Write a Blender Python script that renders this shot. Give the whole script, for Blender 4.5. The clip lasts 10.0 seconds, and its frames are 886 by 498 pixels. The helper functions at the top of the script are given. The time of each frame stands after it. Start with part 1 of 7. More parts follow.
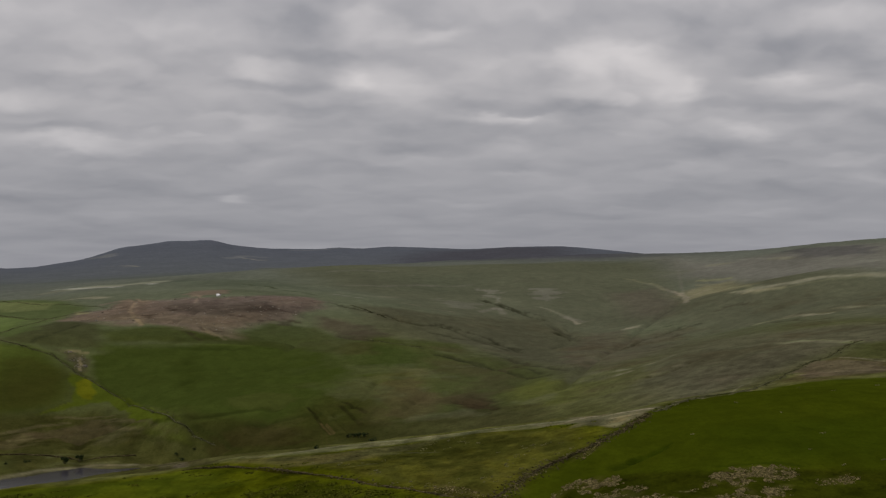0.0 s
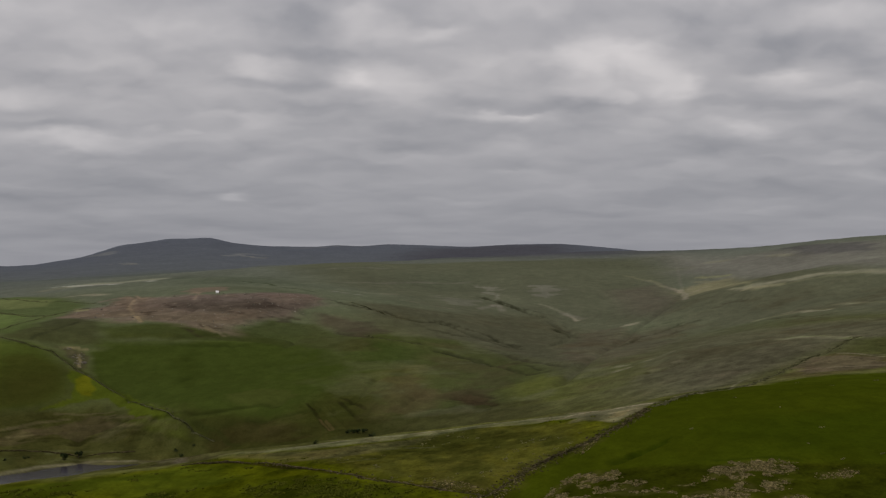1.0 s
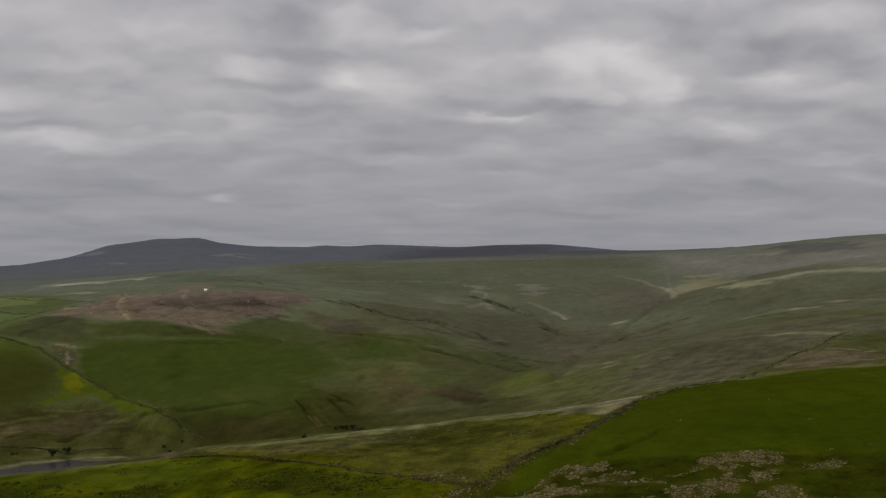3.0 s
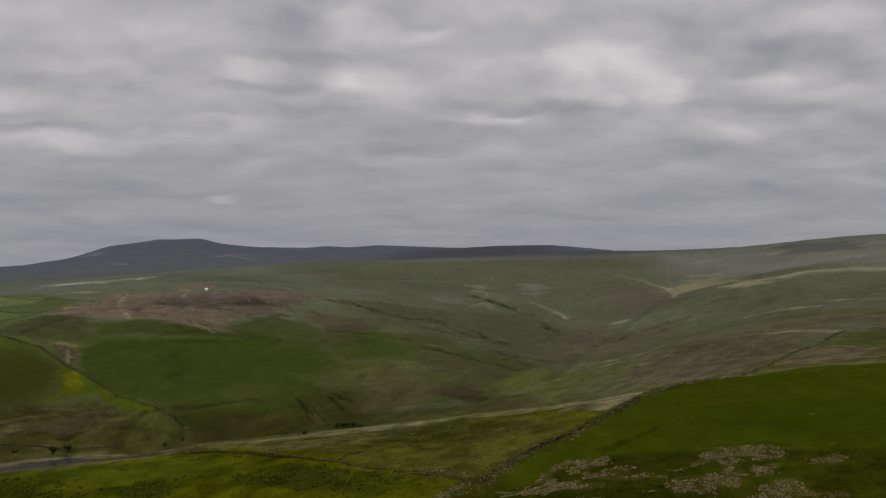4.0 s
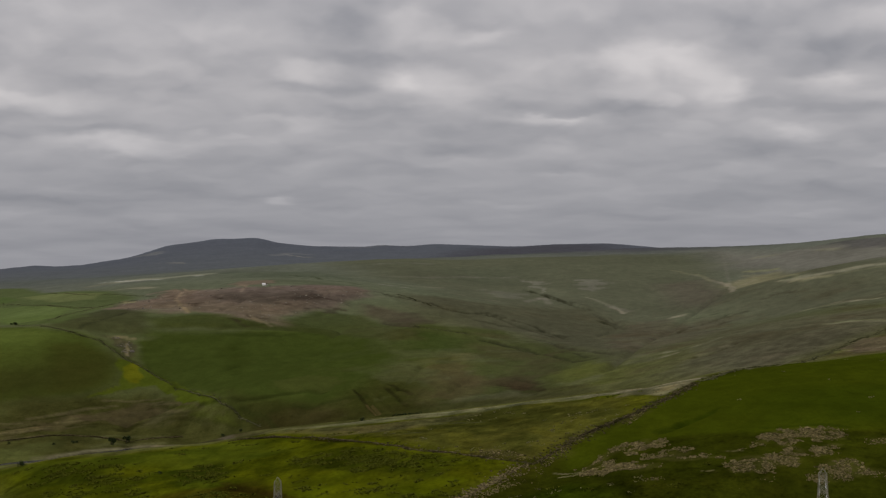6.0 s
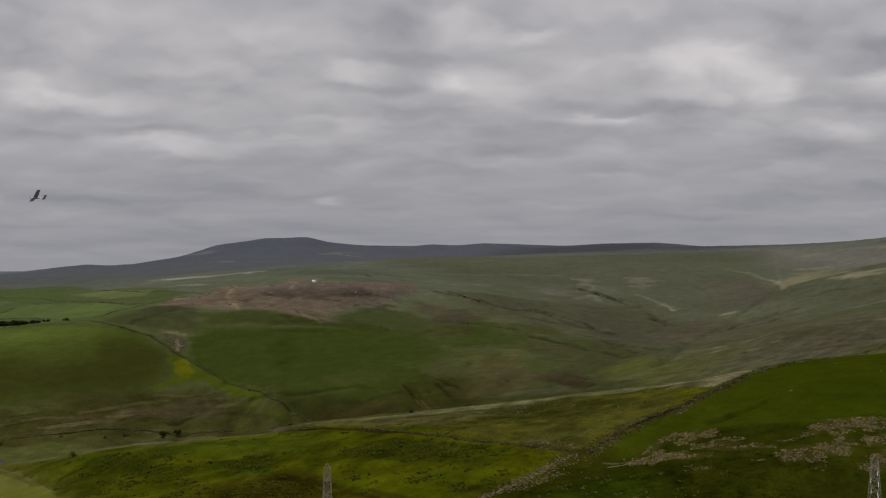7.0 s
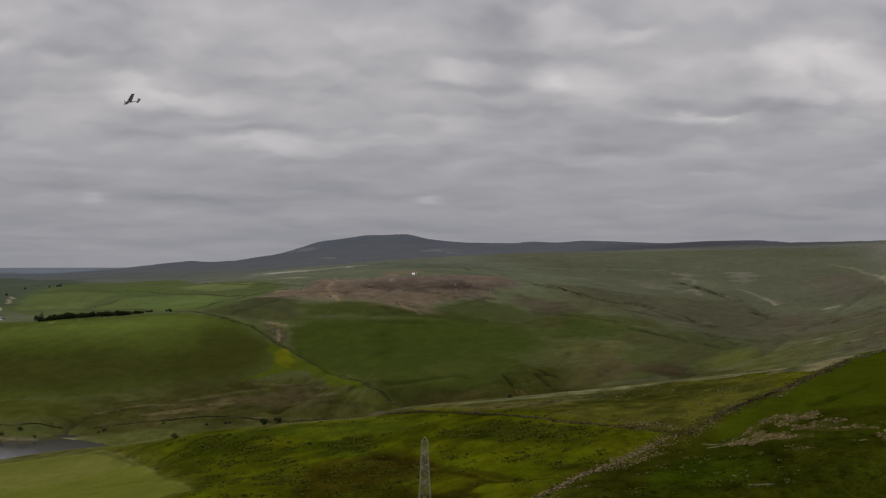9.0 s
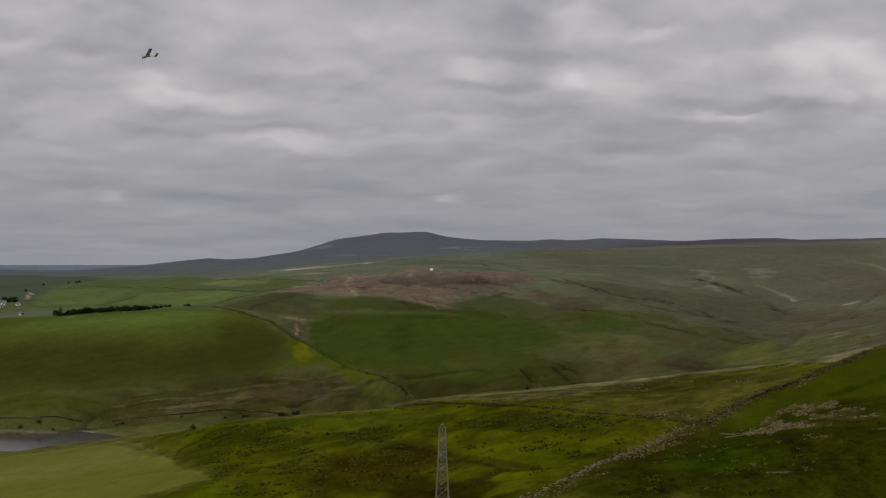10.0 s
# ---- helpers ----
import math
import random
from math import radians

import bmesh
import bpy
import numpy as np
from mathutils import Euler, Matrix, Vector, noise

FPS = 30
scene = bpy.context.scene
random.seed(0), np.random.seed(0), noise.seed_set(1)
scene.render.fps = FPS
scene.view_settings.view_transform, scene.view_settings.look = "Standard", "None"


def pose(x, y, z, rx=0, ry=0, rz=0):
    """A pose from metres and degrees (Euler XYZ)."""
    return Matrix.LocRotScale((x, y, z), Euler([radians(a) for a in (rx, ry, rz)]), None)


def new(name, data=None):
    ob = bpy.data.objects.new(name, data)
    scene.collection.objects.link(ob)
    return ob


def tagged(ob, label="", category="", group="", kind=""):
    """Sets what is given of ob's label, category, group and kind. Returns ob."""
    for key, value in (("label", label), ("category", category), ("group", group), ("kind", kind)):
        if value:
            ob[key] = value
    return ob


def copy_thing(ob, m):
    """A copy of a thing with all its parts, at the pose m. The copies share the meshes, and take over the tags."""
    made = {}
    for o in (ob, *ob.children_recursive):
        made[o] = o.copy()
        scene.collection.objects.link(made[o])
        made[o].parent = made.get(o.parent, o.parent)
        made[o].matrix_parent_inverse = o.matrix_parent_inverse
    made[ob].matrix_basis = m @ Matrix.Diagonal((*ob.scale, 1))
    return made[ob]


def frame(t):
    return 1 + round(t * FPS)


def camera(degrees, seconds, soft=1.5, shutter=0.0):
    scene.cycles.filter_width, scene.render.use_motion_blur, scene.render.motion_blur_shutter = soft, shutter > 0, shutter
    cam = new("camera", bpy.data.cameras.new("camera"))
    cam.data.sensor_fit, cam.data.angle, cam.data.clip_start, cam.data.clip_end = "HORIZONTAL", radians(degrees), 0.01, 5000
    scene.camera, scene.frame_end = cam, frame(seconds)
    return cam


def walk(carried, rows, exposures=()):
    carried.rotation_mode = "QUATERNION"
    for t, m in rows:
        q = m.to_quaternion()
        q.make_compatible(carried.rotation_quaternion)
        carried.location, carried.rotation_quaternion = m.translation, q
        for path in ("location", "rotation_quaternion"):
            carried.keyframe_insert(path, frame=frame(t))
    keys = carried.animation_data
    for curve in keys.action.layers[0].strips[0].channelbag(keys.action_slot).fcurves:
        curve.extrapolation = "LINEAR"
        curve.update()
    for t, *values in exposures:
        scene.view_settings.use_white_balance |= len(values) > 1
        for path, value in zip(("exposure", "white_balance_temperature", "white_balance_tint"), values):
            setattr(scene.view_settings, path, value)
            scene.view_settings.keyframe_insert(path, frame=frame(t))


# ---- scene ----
# ------------------------------------------------------------------ camera
PATH = [
    (0, pose(-0.09, -0.15, 104.00, 90.273, 0.066, 0.054)),
    (0.5, pose(-0.17, -0.18, 103.43, 90.248, 0.096, 0.038)),
    (1, pose(-0.08, -0.47, 103.12, 90.207, 0.090, 0.028)),
    (1.5, pose(-0.02, -0.61, 102.57, 90.248, 0.067, -0.061)),
    (2, pose(-0.09, -0.66, 101.94, 90.207, 0.031, -0.338)),
    (2.5, pose(-0.31, -0.75, 101.24, 90.233, 0.047, -0.360)),
    (4, pose(-0.20, 0.09, 98.80, 90.296, 0.024, -0.316)),
    (4.5, pose(-0.04, 0.15, 97.56, 90.362, 0.059, -0.228)),
    (5, pose(0.03, 0.14, 96.41, 90.354, 0.136, 0.443)),
    (5.5, pose(-0.22, 0.13, 95.28, 90.325, 0.153, 1.030)),
    (7, pose(-0.21, 0.15, 91.25, 90.331, 0.124, 3.106)),
    (7.5, pose(0.19, 0.18, 90.01, 90.337, 0.109, 4.354)),
    (8, pose(0.14, 0.40, 88.71, 90.312, 0.121, 5.071)),
    (8.5, pose(0.20, 0.41, 87.52, 90.271, 0.051, 5.669)),
    (9, pose(0.26, 0.45, 86.30, 90.305, -0.001, 6.340)),
    (9.5, pose(0.29, 0.35, 85.15, 90.314, 0.016, 6.920)),
    (10, pose(0.33, 0.37, 84.00, 90.255, -0.045, 6.922)),
]

cam = camera(28.0, 10.0, soft=1.3)
walk(cam, PATH)

# ------------------------------------------------------------------ light
SUN_ELEVATION, SUN_ROTATION = radians(48), radians(215)


class Nodes:
    """Short way to write a node tree."""

    def __init__(self, tree):
        self.tree = tree
        self.tree.nodes.clear()

    def node(self, kind, inputs=(), **settings):
        n = self.tree.nodes.new(kind)
        for key, value in settings.items():
            setattr(n, key, value)
        for key, value in dict(inputs).items():
            self.feed(n.inputs[key], value)
        return n

    def feed(self, socket, value):
        if isinstance(value, bpy.types.NodeSocket):
            self.tree.links.new(value, socket)
        else:
            socket.default_value = value

    def math(self, op, a, b=0.0, c=0.0):
        return self.node("ShaderNodeMath", {0: a, 1: b, 2: c}, operation=op).outputs[0]

    def vec(self, op, a, b=(0, 0, 0)):
        return self.node("ShaderNodeVectorMath", {0: a, 1: b}, operation=op).outputs[0]

    def noise(self, vector, scale, detail=4.0, rough=0.55, distortion=0.0):
        return self.node("ShaderNodeTexNoise", {"Vector": vector, "Scale": scale, "Detail": detail,
                                                "Roughness": rough, "Distortion": distortion}).outputs["Fac"]

    def ramp(self, fac, low, high, to_low=0.0, to_high=1.0, smooth=True):
        return self.node("ShaderNodeMapRange", {"Value": fac, "From Min": low, "From Max": high, "To Min": to_low,
                                                "To Max": to_high},
                         interpolation_type="SMOOTHSTEP" if smooth else "LINEAR").outputs[0]

    def mix(self, fac, a, b, blend="MIX"):
        n = self.node("ShaderNodeMix", {"Factor": fac}, data_type="RGBA", blend_type=blend)
        self.feed(n.inputs[6], a)
        self.feed(n.inputs[7], b)
        return n.outputs[2]


# clouds ahead
SHAPES = []


def cloud(bearing, rise, wide, tall, gain):
    """A billow of the overcast, or a hollow where gain is negative: its bearing and rise, half width and half height, all as slopes."""
    SHAPES.append((bearing, rise, wide, tall, gain))


cloud(-0.212, 0.1117, 0.033, 0.0070, 0.35)
cloud(-0.215, 0.0996, 0.039, 0.0064, -0.30)
cloud(-0.184, 0.1044, 0.021, 0.0032, -0.20)
cloud(-0.246, 0.0872, 0.023, 0.0052, 0.35)
cloud(-0.168, 0.0967, 0.018, 0.0040, -0.33)
cloud(-0.206, 0.0671, 0.055, 0.0059, 0.65)
cloud(-0.212, 0.0754, 0.039, 0.0024, -0.23)
cloud(-0.215, 0.0569, 0.034, 0.0036, -0.33)
cloud(-0.126, 0.0541, 0.021, 0.0032, -0.23)
cloud(-0.145, 0.0719, 0.007, 0.0014, 0.30)
cloud(-0.168, 0.0738, 0.007, 0.0017, 0.35)
cloud(-0.107, 0.0767, 0.013, 0.0035, 0.35)
cloud(-0.129, 0.0799, 0.020, 0.0021, 0.25)
cloud(-0.190, 0.0359, 0.032, 0.0072, -0.33)
cloud(-0.234, 0.0353, 0.021, 0.0048, -0.20)
cloud(-0.118, 0.0353, 0.008, 0.0024, 0.80)
cloud(-0.082, 0.1308, 0.034, 0.0095, -0.21)
cloud(-0.069, 0.1171, 0.027, 0.0072, -0.40)
cloud(-0.047, 0.1362, 0.021, 0.0105, 0.75)
cloud(-0.107, 0.1075, 0.013, 0.0059, 0.55)
cloud(-0.107, 0.0980, 0.019, 0.0032, -0.46)
cloud(-0.079, 0.0974, 0.011, 0.0052, -0.40)
cloud(-0.034, 0.0974, 0.030, 0.0098, 0.60)
cloud(-0.047, 0.1012, 0.013, 0.0049, 0.30)
cloud(-0.024, 0.1413, 0.014, 0.0048, -0.20)
cloud(-0.010, 0.1266, 0.022, 0.0049, 0.55)
cloud(-0.098, 0.0843, 0.050, 0.0028, -0.26)
cloud(-0.028, 0.0655, 0.030, 0.0080, -0.43)
cloud(-0.069, 0.0725, 0.021, 0.0052, -0.23)
cloud(-0.072, 0.0528, 0.016, 0.0032, -0.20)
cloud(-0.059, 0.0353, 0.013, 0.0017, 0.30)
cloud(-0.088, 0.0280, 0.018, 0.0020, -0.20)
cloud(-0.149, 0.1260, 0.037, 0.0091, 0.30)
cloud(-0.241, 0.1324, 0.028, 0.0095, -0.17)
cloud(0.073, 0.1190, 0.017, 0.0084, 0.55)
cloud(0.096, 0.1209, 0.011, 0.0056, 0.40)
cloud(0.109, 0.1158, 0.015, 0.0056, 0.50)
cloud(0.128, 0.1012, 0.017, 0.0112, 0.65)
cloud(0.101, 0.1037, 0.025, 0.0119, 0.38)
cloud(0.084, 0.1117, 0.017, 0.0084, 0.25)
cloud(0.098, 0.0903, 0.007, 0.0035, 0.35)
cloud(0.140, 0.0967, 0.009, 0.0077, 0.35)
cloud(0.030, 0.1101, 0.022, 0.0133, 0.40)
cloud(0.055, 0.1037, 0.008, 0.0159, -0.13)
cloud(0.068, 0.0846, 0.046, 0.0040, -0.36)
cloud(0.004, 0.0859, 0.016, 0.0032, -0.30)
cloud(0.036, 0.0795, 0.017, 0.0021, 0.75)
cloud(0.163, 0.1203, 0.028, 0.0143, -0.40)
cloud(0.211, 0.1158, 0.039, 0.0095, -0.43)
cloud(0.143, 0.1260, 0.013, 0.0135, -0.30)
cloud(0.184, 0.0999, 0.025, 0.0052, 0.65)
cloud(0.227, 0.0922, 0.020, 0.0035, 0.45)
cloud(0.203, 0.1018, 0.010, 0.0028, 0.30)
cloud(0.160, 0.0859, 0.019, 0.0032, -0.26)
cloud(0.198, 0.0840, 0.021, 0.0032, -0.20)
cloud(0.173, 0.0738, 0.011, 0.0035, 0.60)
cloud(0.150, 0.0744, 0.011, 0.0028, 0.30)
cloud(0.119, 0.0751, 0.011, 0.0031, 0.35)
cloud(0.143, 0.0585, 0.032, 0.0076, -0.33)
cloud(0.240, 0.1043, 0.015, 0.0052, -0.40)
cloud(0.243, 0.0766, 0.019, 0.0040, -0.26)
cloud(0.208, 0.0639, 0.020, 0.0028, 0.30)
cloud(0.227, 0.0553, 0.015, 0.0028, 0.35)
cloud(0.204, 0.0369, 0.046, 0.0056, -0.26)
cloud(0.179, 0.0270, 0.014, 0.0017, 0.35)
cloud(0.009, 0.0299, 0.017, 0.0021, 0.40)
cloud(0.042, 0.0464, 0.015, 0.0021, 0.30)
cloud(0.100, 0.0375, 0.017, 0.0017, 0.25)
cloud(0.103, 0.0299, 0.015, 0.0024, -0.30)
cloud(0.071, 0.0248, 0.019, 0.0020, -0.20)
cloud(0.109, 0.1362, 0.028, 0.0072, -0.23)
cloud(0.068, 0.1387, 0.020, 0.0063, 0.15)
cloud(0.227, 0.1387, 0.027, 0.0049, 0.20)
cloud(0.087, 0.0639, 0.021, 0.0040, -0.17)
cloud(-0.293, 0.1030, 0.013, 0.0070, 0.65)
cloud(-0.277, 0.0943, 0.032, 0.0049, 0.50)
cloud(-0.254, 0.0843, 0.039, 0.0048, -0.46)
cloud(-0.331, 0.1304, 0.036, 0.0119, -0.33)
cloud(-0.331, 0.1160, 0.020, 0.0035, 0.30)
cloud(-0.313, 0.0364, 0.010, 0.0024, 0.60)
cloud(-0.277, 0.0271, 0.011, 0.0021, 0.30)
cloud(-0.352, 0.0428, 0.032, 0.0040, -0.26)
cloud(-0.376, 0.1007, 0.021, 0.0103, -0.17)
cloud(-0.362, 0.0692, 0.030, 0.0077, 0.25)
cloud(-0.376, 0.1225, 0.013, 0.0035, 0.25)
cloud(0.290, 0.1101, 0.030, 0.0070, 0.50)
cloud(0.309, 0.0878, 0.039, 0.0056, -0.33)
CLOUD_RELIEF = 0.62


def make_world():
    world = bpy.data.worlds.new("overcast_sky")
    scene.world = world
    world.use_nodes = True
    n = Nodes(world.node_tree)
    way = n.node("ShaderNodeTexCoord").outputs["Generated"]
    sep = n.node("ShaderNodeSeparateXYZ", {0: way})
    x, y, z = sep.outputs
    up = n.math("MAXIMUM", z, 0.0)
    layer = n.math("MULTIPLY", n.math("LOGARITHM", n.math("ADD", up, 0.03), math.e), 0.30)
    flat = n.node("ShaderNodeCombineXYZ", {0: x, 1: y, 2: layer}).outputs[0]

    def stir(size, detail, amount):
        swirl = n.node("ShaderNodeTexNoise", {"Vector": flat, "Scale": size, "Detail": detail, "Roughness": 0.55}).outputs["Color"]
        swirl = n.vec("SUBTRACT", swirl, (0.5, 0.5, 0.5))
        return n.node("ShaderNodeVectorMath", {0: swirl, "Scale": amount}, operation="SCALE").outputs[0]

    warp = n.vec("ADD", stir(17.0, 1.5, 0.040), stir(55.0, 2.0, 0.016))
    bent = n.vec("ADD", flat, warp)
    # the deck as a whole: broad, soft, with few small streaks
    big = n.noise(bent, 7.0, 2.0, 0.45)
    puff = n.noise(bent, 19.0, 2.5, 0.5)
    mass = n.math("ADD", n.math("MULTIPLY", big, 0.34), n.math("MULTIPLY", puff, 0.56))
    mass = n.math("MULTIPLY", n.math("SUBTRACT", mass, 0.45), 1.15)
    # billows are lit from above: paler on their tops, greyer below
    for size, lift, gain in ((14.0, 0.024, 0.60), (34.0, 0.012, 0.30)):
        here = n.noise(bent, size, 1.5, 0.5)
        over = n.noise(n.vec("ADD", bent, (0, 0, lift)), size, 1.5, 0.5)
        mass = n.math("MULTIPLY_ADD", n.math("SUBTRACT", here, over), gain, mass)
    # the larger billows and hollows ahead, by bearing and rise; a billow's top is crisper than its base
    ahead = n.math("MAXIMUM", y, 0.3)
    push = n.node("ShaderNodeSeparateXYZ", {0: warp}).outputs
    u = n.math("ADD", n.math("DIVIDE", x, ahead), n.math("MULTIPLY", push[0], 0.75))
    v = n.math("ADD", n.math("DIVIDE", z, ahead), n.math("MULTIPLY", push[2], 0.42))
    rag = n.ramp(n.noise(bent, 26.0, 2.0, 0.5), 0.3, 0.7, 0.65, 1.3)
    for bearing, rise, wide, tall, gain in SHAPES:
        du = n.math("MULTIPLY", n.math("SUBTRACT", u, bearing), 1 / wide)
        dv = n.math("MULTIPLY", n.math("SUBTRACT", v, rise), 1 / tall)
        if gain > 0:
            dv = n.math("MAXIMUM", n.math("MULTIPLY", dv, 1.25), n.math("MULTIPLY", dv, -0.80))
        d2 = n.math("MULTIPLY_ADD", du, du, n.math("MULTIPLY", dv, dv))
        fall = n.math("POWER", math.e, n.math("MULTIPLY", n.math("POWER", d2, 1.3), -0.8))
        mass = n.math("MULTIPLY_ADD", fall, n.math("MULTIPLY", rag, gain * CLOUD_RELIEF), mass)
    mass = n.math("MULTIPLY", mass, n.ramp(up, 0.0, 0.09, 0.55, 1.0))
    light = n.ramp(mass, -0.6, 0.9, 0.0, 1.0, smooth=False)
    cloud_tone = n.mix(light, (0.214, 0.218, 0.246, 1), (0.692, 0.656, 0.654, 1))
    # an overcast sky grows brighter towards the zenith
    rise = n.math("ADD", n.ramp(up, 0.0, 0.10, 0.82, 0.875), n.math("MULTIPLY", up, 1.65))
    cloud_tone = n.vec("MULTIPLY", cloud_tone, n.node("ShaderNodeCombineXYZ", {0: rise, 1: rise, 2: rise}).outputs[0])
    # thinner, bluer air low down
    low = n.ramp(up, 0.0, 0.11, 1.0, 0.0)
    cloud_tone = n.mix(low, cloud_tone, n.vec("MULTIPLY", cloud_tone, (0.888, 0.918, 0.965)))
    sky = n.node("ShaderNodeTexSky", sky_type="NISHITA", sun_disc=False, sun_elevation=SUN_ELEVATION,
                 sun_rotation=SUN_ROTATION).outputs[0]
    clear = n.node("ShaderNodeBackground", {"Color": sky, "Strength": 0.05})
    grey = n.node("ShaderNodeBackground", {"Color": cloud_tone, "Strength": 1.0})
    both = n.node("ShaderNodeMixShader", {0: 0.95, 1: clear.outputs[0], 2: grey.outputs[0]})
    n.node("ShaderNodeOutputWorld", {"Surface": both.outputs[0]})


make_world()
sun = new("sun", bpy.data.lights.new("sun", "SUN"))
sun.data.energy, sun.data.angle, sun.data.color = 1.0, radians(15), (1.0, 0.96, 0.9)
sun.matrix_world = pose(0, 0, 300, 42, 0, -34)

# ------------------------------------------------------------------ materials


def material(name, rough=0.9, metal=0.0, spec=0.2):
    mat = bpy.data.materials.new(name)
    mat.use_nodes = True
    n = Nodes(mat.node_tree)
    shader = n.node("ShaderNodeBsdfPrincipled", {"Roughness": rough, "Metallic": metal, "Specular IOR Level": spec})
    n.node("ShaderNodeOutputMaterial", {"Surface": shader.outputs[0]})
    return mat, n, shader


def ground_material():
    mat, n, shader = material("moorland_turf", 1.0, 0.0, 0.0)
    where = n.node("ShaderNodeNewGeometry").outputs["Position"]
    tint = n.node("ShaderNodeAttribute", attribute_name="cover").outputs["Color"]
    # noise drawn out along y to offset the foreshortening in the camera's view
    slope = n.vec("MULTIPLY", where, (1.0, 0.55, 1.0))
    broad = n.noise(slope, 0.018, 4.0, 0.6)
    clump = n.noise(slope, 0.12, 4.0, 0.65)
    tuft = n.noise(slope, 1.0, 3.0, 0.7)
    speck = n.noise(n.vec("ADD", slope, (55, 20, 0)), 0.32, 4.0, 0.7)
    tone = n.math("MULTIPLY", n.ramp(broad, 0.3, 0.7, 0.84, 1.16), n.math("MULTIPLY", n.ramp(clump, 0.3, 0.7, 0.72, 1.28),
                  n.ramp(tuft, 0.3, 0.7, 0.84, 1.16)))
    tone = n.math("MULTIPLY", tone, n.ramp(speck, 0.3, 0.46, 0.66, 1.04))
    sward = n.node("ShaderNodeAttribute", attribute_name="sward").outputs["Fac"]
    tone = n.math("MAXIMUM", n.math("MULTIPLY_ADD", n.math("SUBTRACT", tone, 1.0), sward, 1.0), 0.25)
    scale = n.node("ShaderNodeCombineXYZ", {0: tone, 1: tone, 2: tone}).outputs[0]
    turf = n.vec("MULTIPLY", tint, scale)
    straw = n.ramp(n.noise(n.vec("ADD", slope, (310, 70, 0)), 0.06, 6.0, 0.7), 0.46, 0.72, 0.0, 0.5)
    straw = n.math("MULTIPLY", straw, sward)
    dry = n.vec("MULTIPLY", turf, (1.32, 1.14, 1.25))
    n.feed(shader.inputs["Base Color"], n.mix(straw, turf, dry))
    bump = n.node("ShaderNodeBump", {"Strength": 0.35, "Distance": 0.4, "Height": n.math("MULTIPLY", sward, n.math("ADD", tuft, n.math("MULTIPLY", clump, 1.5)))})
    n.feed(shader.inputs["Normal"], bump.outputs[0])
    return mat


def plain_material(name, colour, rough=0.8, scale=2.0, vary=0.25, metal=0.0, spec=0.3):
    mat, n, shader = material(name, rough, metal, spec)
    place = n.node("ShaderNodeTexCoord").outputs["Object"]
    grain = n.noise(place, scale, 5.0, 0.6)
    dark = tuple(c * (1 - vary) for c in colour) + (1,)
    pale = tuple(min(1, c * (1 + vary)) for c in colour) + (1,)
    n.feed(shader.inputs["Base Color"], n.mix(n.ramp(grain, 0.3, 0.7), dark, pale))
    return mat


GROUND = ground_material()
WATER, _n, _s = material("reservoir_water", 0.10, 0.0, 0.03)
_s.inputs["Base Color"].default_value = (0.030, 0.027, 0.033, 1)
_bump = _n.node("ShaderNodeBump", {"Strength": 0.2, "Distance": 0.08,
                "Height": _n.noise(_n.node("ShaderNodeNewGeometry").outputs["Position"], 0.5, 4.0)})
_n.feed(_s.inputs["Normal"], _bump.outputs[0])

# ------------------------------------------------------------------ terrain
SPOTS = []


def landform(name, *spots):
    """A line of the land: its crest, foot, floor or shore, as places and heights above the water."""
    SPOTS.extend(spots)


landform("ridge_foot", (-1087, 2700, 50.3), (-974, 2800, 53.1), (-841, 3000, 61.1), (-639, 2900, 65.9),
         (-478, 2900, 75.5), (-252, 3000, 77.4), (-62, 3000, 81.4), (134, 3200, 87.4), (291, 3300, 92.8))
landform("right_moor_crest", (327, 2700, 103.6), (368, 2500, 106.7), (412, 2300, 111.2), (443, 2200, 116.8),
         (469, 2100, 122.1), (497, 2000, 124.4), (552, 1900, 126.3), (637, 1800, 126.7))
landform("right_moor_back", (420, 3200, 74.0), (560, 2900, 74.0), (700, 2700, 79.0), (900, 2500, 79.0))
landform("gill", (229, 1697, 68.0), (148, 1411, 47.5), (108, 1488, 46.0), (44, 1262, 40.0), (17, 934, 29.5),
         (-52, 950, 28.0), (-47, 1200, 49.6))
landform("moor_mid", (45, 1793, 68.5), (90, 1734, 70.3), (194, 1950, 82.7), (135, 2000, 88.6), (-51, 1850, 78.2),
        (-98, 1650, 70.5), (-12, 1400, 57.7), (216, 1250, 58.4), (304, 1900, 95.2), (369, 1750, 101.3),
         (263, 2000, 88.4))
landform("right_slope", (242, 1450, 77.5), (234, 1133, 67.0), (174, 765, 65.8), (119, 875, 53.2), (155, 630, 61.0),
        (147, 662, 59.7), (104, 619, 57.5), (77, 602, 56.2), (230, 620, 68.0), (290, 800, 78.0), (330, 1100, 81.0))
landform("near_spur", (96, 417, 51.8), (67, 402, 49.1), (74, 425, 51.0), (58, 474, 52.5), (38, 453, 46.6),
         (40, 499, 50.7), (30, 477, 47.2), (10, 447, 42.3), (15, 437, 40.6), (28, 433, 43.9), (-15, 371, 37.8),
         (1, 491, 43.8), (-38, 515, 40.2), (-89, 527, 32.4), (-112, 442, 27.8), (-160, 546, 20.8), (-2, 583, 42.2),
        (-111, 749, 18.0), (-45, 400, 31.0), (160, 400, 60.0))
